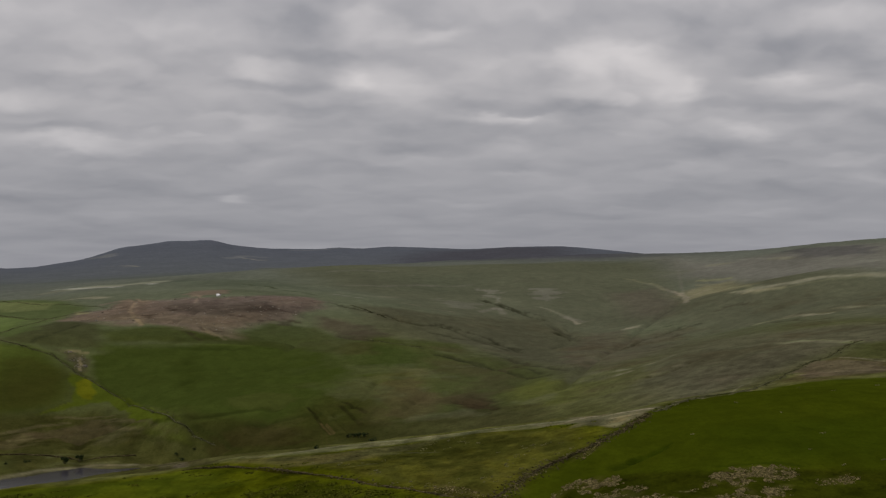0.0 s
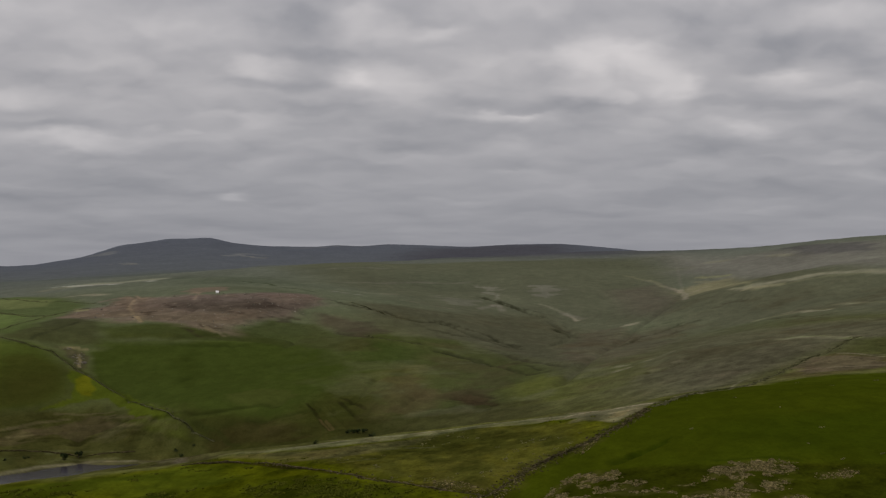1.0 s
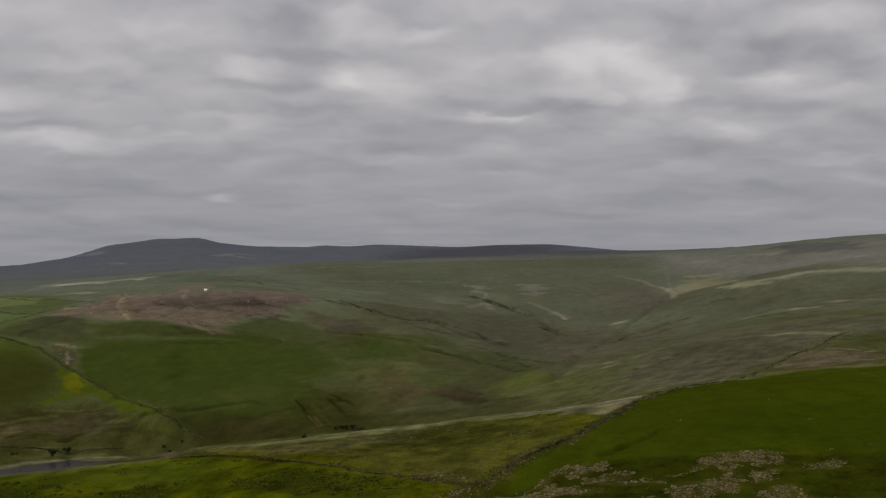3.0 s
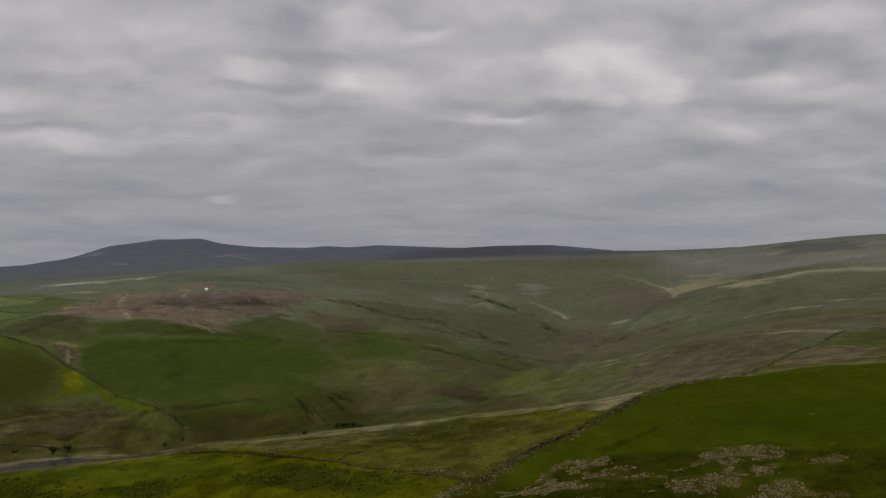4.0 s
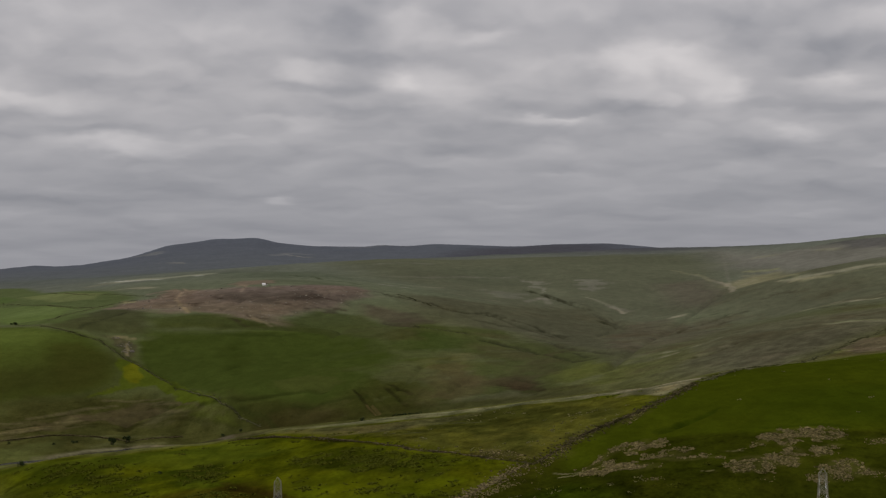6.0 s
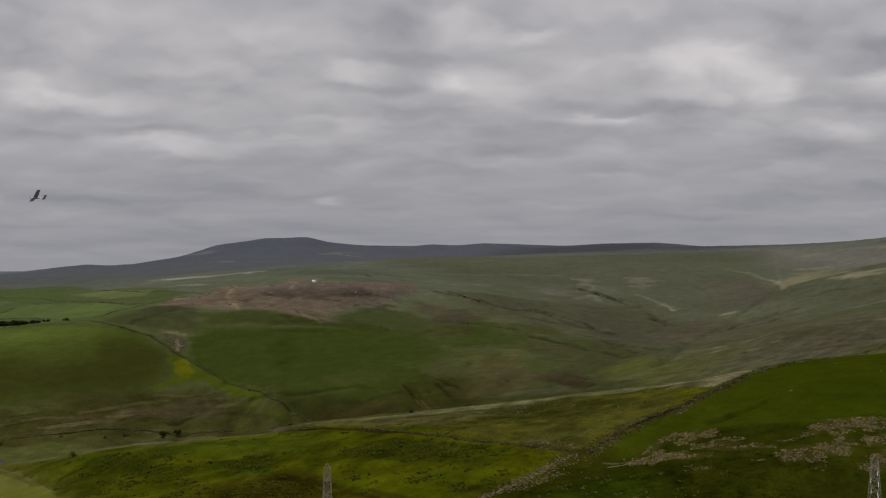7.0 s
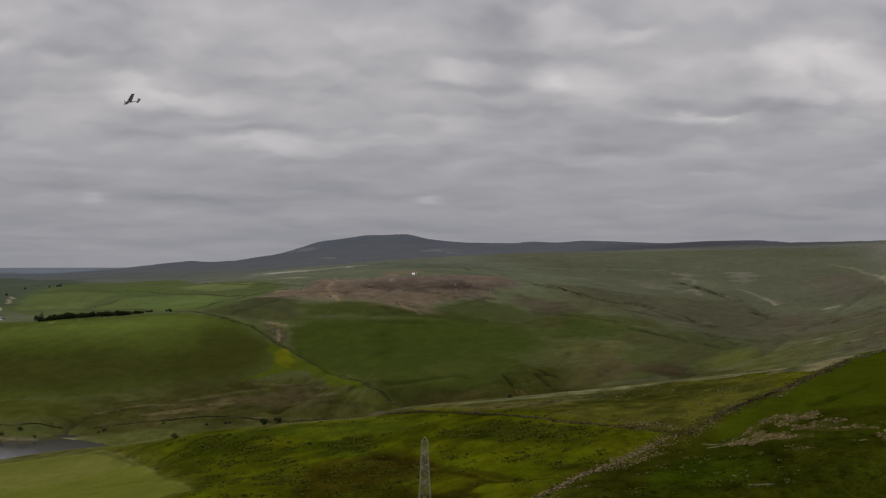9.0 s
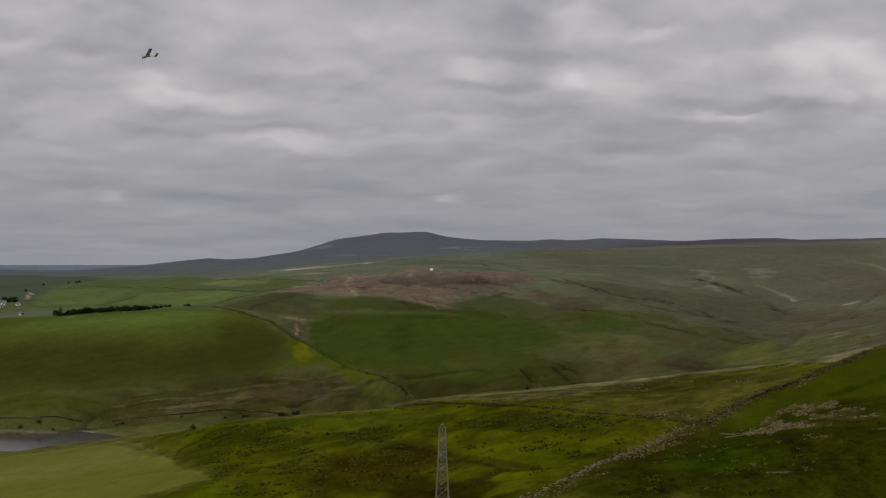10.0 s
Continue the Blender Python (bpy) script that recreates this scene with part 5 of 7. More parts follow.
patch("right slope low green", (0.058, 0.062, 0.02), 4, 0.5, 5, (47.4, 910.3), (64.6, 949.3), (91.6, 917), (100.9,
      871.7), (86.5, 814.9), (61.2, 823.3))
patch("right upper rough", (0.075, 0.062, 0.036), 2, 0.8, 3, (140, 717), (153.7, 738.7), (164, 722.1), (172.2, 692.4),
      (161.8, 650.7), (147.7, 669.4), (134.7, 668.1))
strip("right pale", (0.14, 0.125, 0.08), 1.1, 0, 0.8, (161.8, 732.9), (167.9, 719.2), (173.7, 698.3))
strip("right pale", (0.12, 0.105, 0.066), 1.3, 0, 0.8, (138.9, 699.9), (150.8, 683.1), (165.5, 665.3))
strip("right pale", (0.1, 0.09, 0.05), 1.2, 0, 0.7, (83.1, 575.6), (94.5, 590), (115.5, 655.4), (127.8, 665.4))
strip("right pale", (0.17, 0.15, 0.1), 1.2, 0, 0.85, (74.7, 578.3), (79.1, 583.8), (83.8, 578))
strip("right pale", (0.13, 0.12, 0.08), 1, 0, 0.8, (89.5, 591.4), (117.1, 700.4), (128, 711.7))
strip("rut", (0.015, 0.022, 0.0022), 2, 0.8, 0.9, (50.3, 470.4), (55.2, 473.9), (60.6, 481.3))
strip("rut", (0.011, 0.017, 0.0015), 4.2, 0.8, 1, (45.4, 465.9), (51.1, 471.3))
strip("pale bank", (0.15, 0.135, 0.07), 0.8, 0, 0.9, (15.6, 440.8), (21.6, 434.6), (27, 422.3))
strip("hay pale", (0.12, 0.12, 0.04), 1.2, 0, 0.35, (-206.1, 624.1), (-195.1, 616.1), (-175.9, 580.2), (-159.8,
      551.6), (-140.6, 509.2))
strip("hay pale", (0.115, 0.115, 0.034), 1.2, 0, 0.4, (-126.5, 469.5), (-112.9, 442.1), (-111.9, 437.2), (-116.8,
      433.8))
strip("tractor line", (0.048, 0.058, 0.008), 0.8, 0, 0.9, (-155.8, 492.2), (-146.7, 495), (-136.6, 494.7))
strip("tractor line", (0.062, 0.07, 0.012), 0.7, 0, 0.7, (-227.7, 608), (-210.3, 605.8), (-188.5, 595.1))
strip("shore pale", (0.15, 0.13, 0.105), 3.4, 0, 0.75, (-209.1, 835.8), (-199.7, 852.5), (-189.8, 869.1), (-178.5,
      881.7), (-164.9, 884.3), (-154.4, 888.2))
strip("shore pale", (0.15, 0.13, 0.105), 3.4, 0, 0.75, (-310.9, 814.9), (-293.5, 812.9), (-281.1, 817.2))
strip("shore pale", (0.22, 0.195, 0.16), 3, 0, 1, (-273.6, 828.2), (-267.4, 821.9))
strip("shore dark", (0.016, 0.013, 0.011), 1, 0.4, 0.9, (-309.5, 811.2), (-292.8, 811), (-281.7, 814.9), (-276.8,
      825.1), (-280, 849.3))
strip("shore dark", (0.018, 0.015, 0.012), 1, 0.3, 0.9, (-208.6, 833.9), (-198.8, 848.6), (-188.9, 865.2), (-177.7,
      877.8))
strip("belt edge", (0.15, 0.145, 0.085), 1.2, 0, 0.9, (-385.9, 1132.3), (-360.5, 1149), (-347.7, 1184.3), (-335.4,
      1189.9))
patch("brow field low", (0.033, 0.0325, 0.0085), 8, 0.6, 0, (-276.4, 1105.5), (-258.7, 1120.1), (-235.6, 1098.6),
      (-218.8, 1032.6), (-221.7, 1015.6), (-237.8, 1001.7), (-248.3, 993))
patch("stone patch", (0.07, 0.062, 0.022), 1.2, 0.26, 2.2, (62.6, 423.5), (66.1, 433.1), (70.7, 440.5), (77.7, 440.3),
      (84.2, 438.1), (85.9, 431.6), (81.6, 421.3), (77.6, 421), (75.4, 427.5), (71.9, 423), (69.4, 414.3), (68.5,
      426.6), (65.2, 423.1))
patch("stone patch", (0.07, 0.062, 0.022), 1.2, 0.26, 2.2, (68.4, 419.6), (71.4, 424.1), (70.5, 411.1), (69.4, 401.1),
      (66.6, 399.6), (66.1, 405.7))
patch("stone patch", (0.07, 0.062, 0.022), 1.2, 0.26, 2.2, (54.4, 407.5), (57.5, 411.1), (63.7, 405.1), (63.9, 398),
      (60.9, 391.4), (55.6, 393.2), (53.7, 399.5))
patch("stone patch", (0.07, 0.062, 0.022), 1.2, 0.26, 2.2, (60.1, 406.7), (66.7, 407.7), (69.7, 399), (68.1, 393.2),
      (62.9, 396.1))
patch("stone patch", (0.07, 0.062, 0.022), 1.2, 0.26, 2.2, (72.4, 410.8), (77.1, 415), (80.7, 413.3), (78.3, 404.6),
      (73.3, 401.5), (71.4, 403.8))
patch("stone patch", (0.07, 0.062, 0.022), 1.2, 0.26, 2.2, (69.4, 386.9), (74.8, 396.1), (79, 398.3), (81.2, 390.7),
      (79.9, 384.9), (75.9, 382.6), (71.8, 380.4), (68.4, 380))
patch("stone patch", (0.07, 0.062, 0.022), 1.2, 0.26, 2.2, (80.4, 386.8), (84.1, 387.1), (88.9, 388), (87.6, 382.2),
      (82.1, 383.4))
patch("stone patch", (0.07, 0.062, 0.022), 1.2, 0.26, 2.2, (34.9, 454.8), (38.8, 458.5), (42.7, 453.1), (43, 442),
      (39.1, 445.4), (35, 438.7))
patch("stone patch", (0.07, 0.062, 0.022), 1.2, 0.26, 2.2, (43, 435), (46.5, 435.6), (49.4, 430.3), (47.5, 425.5),
      (43.6, 426.9))
patch("stone patch", (0.07, 0.062, 0.022), 1.2, 0.26, 2.2, (25.4, 433.4), (28.2, 440.2), (29.1, 433.1), (35.7, 421.6),
      (41, 421.1), (40.5, 416.1), (34, 417.7), (26.6, 426.3))
patch("stone patch", (0.07, 0.062, 0.022), 1.2, 0.26, 2.2, (62.5, 409.4), (66.6, 410.7), (65.5, 407.9))
patch("stone patch", (0.07, 0.062, 0.022), 1.2, 0.26, 2.2, (92.2, 421.1), (96.2, 424.3), (95.6, 420.3))
patch("stone patch", (0.07, 0.062, 0.022), 1.2, 0.26, 2.2, (48.5, 401.2), (50.4, 400.9), (50.1, 399))
patch("stone patch", (0.07, 0.062, 0.022), 1.2, 0.26, 2.2, (57.2, 386.9), (60.3, 387.4), (59.3, 384.6))
patch("stone patch", (0.07, 0.062, 0.022), 1.2, 0.26, 2.2, (55.3, 423.5), (58.9, 421), (57.9, 418.1))
patch("stone patch", (0.07, 0.062, 0.022), 1.2, 0.26, 2.2, (35.4, 403.6), (37.9, 403.3), (37.4, 400.4))
patch("stone patch", (0.07, 0.062, 0.022), 1.2, 0.26, 2.2, (87.1, 421.2), (96.3, 420.2), (95.2, 415.3), (86.5, 416.2))
patch("stone patch", (0.07, 0.062, 0.022), 1.2, 0.26, 2.2, (19.6, 435.7), (23.4, 441.5), (30.8, 456.1), (34.5, 458.8),
      (37.4, 446.5), (33.8, 449.8), (29.3, 446.2), (24.6, 434.4), (27.6, 424.2), (36.5, 423.5), (36.1, 418.6), (27.2,
      419.2), (20.1, 430.7))
patch("stone patch", (0.07, 0.062, 0.022), 1.2, 0.26, 2.2, (36.8, 434.6), (40.8, 433.2), (47.9, 423.4), (54.7, 417.5),
      (54.1, 412.6), (44.8, 419.7), (37.6, 428.5))
# shadow line of the cross wall, painted as a dark strip, slightly cut in
strip("cross wall shadow", (0.018, 0.016, 0.004), 2.4, 0.3, 0.85, (-77.1, 578.2), (-59.2, 559.2), (-44.2, 530.5), (-32.9,
      512.3), (-26.1, 506.7), (-9.5, 476.3), (2.4, 458.4), (10.1, 449.3))
patch("peat", (0.021, 0.0155, 0.003), 3, 0.6, 5, (-77.9, 475), (-71.4, 483.1), (-56.9, 454.8), (-51.4, 433.3), (-58.1,
      431.4), (-65.5, 434.4), (-71.2, 426.4), (-79.2, 409.7), (-84.5, 409.7), (-84.3, 436.2))
patch("peat", (0.019, 0.0155, 0.0028), 3, 0.75, 5, (-50.3, 430.4), (-41.5, 418.3), (-36.2, 403.7), (-36.7, 385.6),
      (-59.6, 403.9), (-59.4, 421.1))
patch("peat", (0.021, 0.0155, 0.003), 3, 0.5, 5, (-33.3, 400), (-25.6, 399.5), (-20, 389.8), (-21, 374.8), (-26,
      369.4), (-34.1, 380.8))
strip("peat ditch", (0.021, 0.016, 0.0035), 2.6, 0.3, 0.8, (-73.5, 486.8), (-62.9, 467.1), (-53.2, 449.2), (-43.3,
      436.2), (-35, 420.9), (-27.4, 407.4), (-20.6, 400.8))
strip("peat ditch", (0.017, 0.015, 0.003), 2.6, 0.3, 0.8, (-43.1, 402), (-39.3, 409.5), (-35.7, 413.8), (-27.3,
      406.4))
patch("rush dark", (0.022, 0.029, 0.003), 3, 0.65, 4, (-54.6, 467.1), (-47.7, 464.9), (-40.8, 455.5), (-41.7, 449.4),
      (-49.1, 450.7))
patch("rush dark", (0.02, 0.026, 0.003), 3, 0.7, 4, (-91, 523.5), (-84.7, 526.6), (-75.4, 504.7), (-74.2, 491.7),
      (-83, 496.4))
patch("rush dark", (0.02, 0.025, 0.003), 3, 0.65, 4, (-54.3, 498.4), (-44.5, 496.3), (-31.5, 490.3), (-26.1, 476.6),
      (-32.5, 461.2), (-46.1, 479.1))
patch("rush dark", (0.022, 0.027, 0.003), 3, 0.55, 4, (-128.2, 535.1), (-117, 532.6), (-106.5, 515.4), (-113.3,
      507.8), (-122.9, 520))
patch("lawn", (0.055, 0.063, 0.003), 3, 0.6, 4, (-59, 428.3), (-55.6, 433.8), (-49.3, 427.5), (-41.2, 415.3), (-44.7,
      410.9), (-54.9, 417.7))
patch("lawn", (0.052, 0.062, 0.003), 3, 0.6, 4, (-36.4, 406.7), (-29.7, 403.3), (-25.2, 393.5), (-25.2, 375.5),
      (-31.6, 380), (-36.8, 396.6))
patch("lawn", (0.056, 0.062, 0.003), 4, 0.6, 4, (-75.2, 508.8), (-59.1, 484.7), (-45.3, 471.2), (-28.8, 449.4),
      (-22.1, 430.8), (-26.9, 419.5), (-41.3, 444.4), (-56.7, 465.9), (-68.7, 486.5))
patch("heather top", (0.062, 0.06, 0.057), 12, 0.7, 8, (386.9, 2059.1), (404.7, 1897.5), (444.4, 1847.4), (401.3,
      1668.6), (382.7, 1742.6), (361.8, 1832.8))
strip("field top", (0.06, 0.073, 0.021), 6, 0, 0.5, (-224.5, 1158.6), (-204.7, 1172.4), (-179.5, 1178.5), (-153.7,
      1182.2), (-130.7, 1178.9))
# dark line again over the painted shade below the field top
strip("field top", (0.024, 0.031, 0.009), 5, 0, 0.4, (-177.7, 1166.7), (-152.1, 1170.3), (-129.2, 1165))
patch("wall foot", (0.021, 0.0235, 0.0024), 3.5, 0.85, 2, (-14.1, 372.1), (-4.6, 414.4), (4.9, 444.4), (9.9, 451.3),
      (16.9, 450.1), (10.5, 420.3), (1.2, 391.4), (-4, 367.4))
patch("wall foot", (0.02, 0.0228, 0.0023), 3.5, 0.85, 2, (-26.6, 369.4), (-19.8, 385.8), (-13, 401.1), (-5.6, 411.3),
      (-1.5, 383.4), (-5.8, 353.3))
# ---- end of land cover


IMPROVED = {"mid field": 0.35, "brow field": 0.4, "hayfield": 0.3, "right field": 0.45, "far field a": 0.35, "far field b": 0.35, "far field c": 0.4, "brow lawn": 0.55, "lawn": 0.7, "yellow flowers": 0.5, "light strip": 0.5}
ROUGH_TURF = {"near land": 1.25, "lower dark": 1.4, "scree": 1.6, "shore rough": 1.5, "bracken": 1.6}


def sward(x, y):
    """How rough the turf is: 1 on rough grazing, less on improved fields."""
    out = np.ones(len(x))
    for name, level in ROUGH_TURF.items():
        for corners in PLANS[name]:
            i = near(x, y, corners, 12)
            d, inside = to_line(x[i], y[i], corners, True)
            out[i] = np.maximum(out[i], 1 + (level - 1) * np.clip(np.where(inside, d, -d) / 8 + 0.5, 0, 1))
    out = out * np.interp(np.hypot(x, y), [650, 1000, 2500], [1.0, 0.45, 0.3])
    for name, level in IMPROVED.items():
        for corners in PLANS[name]:
            i = near(x, y, corners, 12)
            d, inside = to_line(x[i], y[i], corners, True)
            k = np.clip(np.where(inside, d, -d) / 8 + 0.5, 0, 1)
            out[i] = np.minimum(out[i], 1 - (1 - level) * k)
    return out


def trace(count, seed, west, east, south, north, steps, stride, across):
    """Lines that run down the slope from random places, or along it when across is set."""
    rng = np.random.default_rng(seed)
    x, y = rng.uniform(west, east, count), rng.uniform(south, north, count)
    keep, bend = [np.stack([x, y], 1)], rng.uniform(-0.35, 0.35, count)
    for k in range(steps):
        gx = (LAND.smooth(x + 8, y) - LAND.smooth(x - 8, y)) / 16
        gy = (LAND.smooth(x, y + 8) - LAND.smooth(x, y - 8)) / 16
        g = np.hypot(gx, gy) + 1e-4
        dx, dy = (-gy / g, gx / g) if across else (-gx / g, -gy / g)
        turn = bend * math.sin(k * 0.9) + rng.normal(0, 0.12, count)
        dx, dy = dx * np.cos(turn) - dy * np.sin(turn), dx * np.sin(turn) + dy * np.cos(turn)
        x, y = x + dx * stride, y + dy * stride
        keep.append(np.stack([x, y], 1))
    return [tuple(map(tuple, line)) for line in np.stack(keep, 1)]


RUNNELS = trace(70, 3, -230, 260, 900, 1750, 9, 9.0, False)
TRODS = trace(60, 5, -300, 330, 900, 1900, 9, 9.0, True) + trace(7, 6, -300, 60, 880, 1100, 7, 6.0, True)


def cover(x, y, z):
    r = np.hypot(x, y)
    # tone by range: the far ones are greyed and blued to carry distance haze
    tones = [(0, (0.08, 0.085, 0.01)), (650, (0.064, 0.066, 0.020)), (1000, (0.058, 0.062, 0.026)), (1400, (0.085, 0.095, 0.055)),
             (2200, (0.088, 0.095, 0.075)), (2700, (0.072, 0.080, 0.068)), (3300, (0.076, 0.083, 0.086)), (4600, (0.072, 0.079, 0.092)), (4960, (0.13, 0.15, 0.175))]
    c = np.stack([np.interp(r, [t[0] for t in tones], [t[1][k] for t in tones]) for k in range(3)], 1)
    # pale farmland beyond the low ridge, its haze painted in as a blue-grey tint
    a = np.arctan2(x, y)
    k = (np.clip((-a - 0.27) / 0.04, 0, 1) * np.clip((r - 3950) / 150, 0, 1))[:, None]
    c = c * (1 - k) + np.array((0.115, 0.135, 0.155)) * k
    for colour, soft, amount, shape, rough in PATCHES:
        line = shape[1] if shape[0] == "line" else shape
        reach = soft * 3 + 25 + rough * 2
        i = near(x, y, line, reach)
        if not len(i):
            continue
        px, py = x[i], y[i]
        wob = 0.15 + 0.38 * min(soft, 12) + rough
        qx = px + fbm(px, py, 9.0 + soft * 2, 4, 3) * wob * 1.6
        qy = py + fbm(px, py, 9.0 + soft * 2, 4, 9) * wob * 2.4
        if shape[0] == "line":
            d, _ = to_line(qx, qy, line)
            k = 1 - np.clip((d - soft * 0.3) / (soft * 0.5), 0, 1)
            k = k * (0.75 + 0.5 * fbm(px, py, 30.0, 3, 21))
        else:
            d, inside = to_line(qx, qy, line, True)
            k = np.clip(np.where(inside, d, -d) / soft * 0.5 + 0.5, 0, 1)
            k = k * k * (3 - 2 * k)
        k = (np.clip(k, 0, 1) * amount)[:, None]
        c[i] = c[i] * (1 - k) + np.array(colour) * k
    # runnels down the slopes, sheep trods along them
    turf = np.minimum(sward(x, y), 1.0)
    for k, line in enumerate(RUNNELS + TRODS):
        i = near(x, y, line, 12)
        if not len(i):
            continue
        d, _ = to_line(x[i], y[i], line)
        wild = np.clip((turf[i] - 0.5) * 2, 0, 1)
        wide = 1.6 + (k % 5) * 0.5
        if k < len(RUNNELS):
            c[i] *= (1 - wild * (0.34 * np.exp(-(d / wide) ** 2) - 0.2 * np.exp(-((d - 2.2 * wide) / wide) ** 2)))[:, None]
        else:
            m = (wild * 0.42 * np.exp(-(d / (wide * 0.8)) ** 2) * np.clip(0.5 + fbm(x[i], y[i], 25.0, 2, 81) * 1.5, 0, 1))[:, None]
            c[i] = c[i] * (1 - m) + np.array((0.15, 0.145, 0.09)) * m
    # brown bents and peaty ground mottle the rough slopes across the valley
    w = np.interp(r, [820, 900, 1300, 1600], [0, 1, 1, 0]) * np.clip((x + 110) / 60, 0, 1) * turf
    i = np.flatnonzero(w > 0.01)
    m = (np.clip(fbm(x[i], y[i] * 0.6, 30.0, 4, 77) * 1.7 - 0.1, 0, 0.6) * w[i] * 1.6)[:, None]
    c[i] = c[i] * (1 - m) + np.array((0.050, 0.041, 0.021)) * m
    m = (np.clip(fbm(x[i], y[i] * 0.6, 24.0, 4, 83) * 1.6 - 0.15, 0, 0.5) * w[i] * 1.3)[:, None]
    c[i] = c[i] * (1 - m) + np.array((0.088, 0.090, 0.052)) * m
    # wet hollows and brighter turf in the near pasture
    for corners in PLANS["near land"]:
        i = near(x, y, corners, 1)
        i = i[to_line(x[i], y[i], corners, True)[1]]
        m = fbm(x[i], y[i] * 0.5, 8.0, 4, 71) + 0.6 * fbm(x[i], y[i] * 0.5, 45.0, 2, 73)
        dark = np.clip((m - 0.05) / 0.2, 0, 1)[:, None] * 0.4
        pale = np.clip((-m - 0.02) / 0.25, 0, 1)[:, None] * 0.4
        c[i] = c[i] * (1 - dark) + c[i] * np.array((0.35, 0.42, 0.40)) * dark
        c[i] = c[i] * (1 - pale) + c[i] * np.array((1.4, 1.32, 1.1)) * pale
    # patches of drier and wetter ground
    wear = np.clip((r - 430) / 900, 0.25, 1) * np.clip((4200 - r) / 1800, 0.35, 1)
    fine = np.clip((1500 - r) / 500, 0, 1) * np.clip((turf - 0.3) * 1.6, 0, 1)
    tone = 1 + wear * turf * (0.36 * fbm(x, y * 0.4, 60.0, 4, 61) + 0.20 * fbm(x, y * 0.5, 15.0, 3, 67)) + fine * 0.24 * fbm(x, y * 0.5, 5.2, 3, 69)
    # richer green on the valley pastures
    k = np.interp(r, [620, 760, 1150, 1400], [0, 1, 1, 0])[:, None] * np.clip((20 - x) / 60, 0, 1)[:, None]
    c = c * (1 - k + k * np.array((0.95, 1.0, 0.72)))
    lush = np.clip((0.3 - c[:, 2] / c[:, 1]) / 0.12, 0, 1)
    c[:, 2] *= 1 - lush * np.interp(r, [560, 680], [0.35, 0.0])
    return c * np.clip(tone, 0.5, 1.6)[:, None]


def carve(x, y, z):
    z = z.copy()
    for colour, width, depth, amount, line in STRIPS:
        if depth:
            i = near(x, y, line, width * 2)
            if len(i):
                d, _ = to_line(x[i], y[i], line)
                z[i] -= depth * np.exp(-(d / (width * 0.6)) ** 2)
    for k, line in enumerate(RUNNELS):
        i = near(x, y, line, 9)
        if len(i):
            d, _ = to_line(x[i], y[i], line)
            z[i] -= (0.7 + 0.3 * (k % 4)) * np.exp(-(d / (1.8 + (k % 5) * 0.6)) ** 2)
    return z


def make_ground():
    angles = np.concatenate([np.linspace(-math.pi, -0.41, 80, endpoint=False), np.linspace(-0.41, 0.30, 1250, endpoint=False),
                             np.linspace(0.30, math.pi, 84, endpoint=False)])
    ranges = np.concatenate([np.geomspace(12, 290, 24, endpoint=False), np.geomspace(290, 1150, 560, endpoint=False), np.geomspace(1150, 4960, 300)])
    na, nr = len(angles), len(ranges)
    aa, rr = np.meshgrid(angles, ranges)
    x, y = (rr * np.sin(aa)).ravel(), (rr * np.cos(aa)).ravel()
    z = carve(x, y, LAND.height(x, y))
    co = np.stack([x, y, z], 1)
    i = np.arange(nr - 1)[:, None] * na
    j = np.arange(na)[None]
    k = (j + 1) % na
    quads = np.stack([i + j, i + k, i + na + k, i + na + j], -1).reshape(-1, 4)[:, ::-1]
    centre = len(co)
    co = np.vstack([co, [[0, 0, z[:na].mean()]]])
    fan = np.stack([np.arange(na), np.full(na, centre), (np.arange(na) + 1) % na], 1)[:, ::-1]
    me = bpy.data.meshes.new("ground")
    nq, nf = len(quads), len(fan)
    me.vertices.add(len(co))
    me.vertices.foreach_set("co", co.ravel())
    me.loops.add(nq * 4 + nf * 3)
    me.loops.foreach_set("vertex_index", np.concatenate([quads.ravel(), fan.ravel()]).astype(np.int32))
    me.polygons.add(nq + nf)
    me.polygons.foreach_set("loop_start", np.concatenate([np.arange(nq) * 4, nq * 4 + np.arange(nf) * 3]).astype(np.int32))
    me.update(calc_edges=True)
    me.polygons.foreach_set("use_smooth", np.ones(nq + nf, bool))
    col = np.ones((len(co), 4), np.float32)
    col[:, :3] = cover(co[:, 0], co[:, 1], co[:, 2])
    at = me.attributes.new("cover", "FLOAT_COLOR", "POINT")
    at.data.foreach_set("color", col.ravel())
    rough = me.attributes.new("sward", "FLOAT", "POINT")
    rough.data.foreach_set("value", sward(co[:, 0], co[:, 1]).astype(np.float32))
    me.materials.append(GROUND)
    return tagged(new("ground", me), "rolling green moorland with rough pasture, bracken and heather", "ground", kind="structure")


ground = make_ground()


def part(name, bm, mat, parent=None, label=""):
    me = bpy.data.meshes.new(name)
    bm.to_mesh(me)
    bm.free()
    me.materials.append(mat)
    ob = new(name, me)
    if parent:
        ob.parent = parent
    return tagged(ob, label)


bm = bmesh.new()
bmesh.ops.create_circle(bm, cap_ends=True, segments=48, radius=1)
for v in bm.verts:
    v.co = Vector((-420 + v.co.x * 330, 770 + v.co.y * 190, 0))
tagged(part("water", bm, WATER), "dark grey reservoir water with a low shoreline", "water", kind="structure")

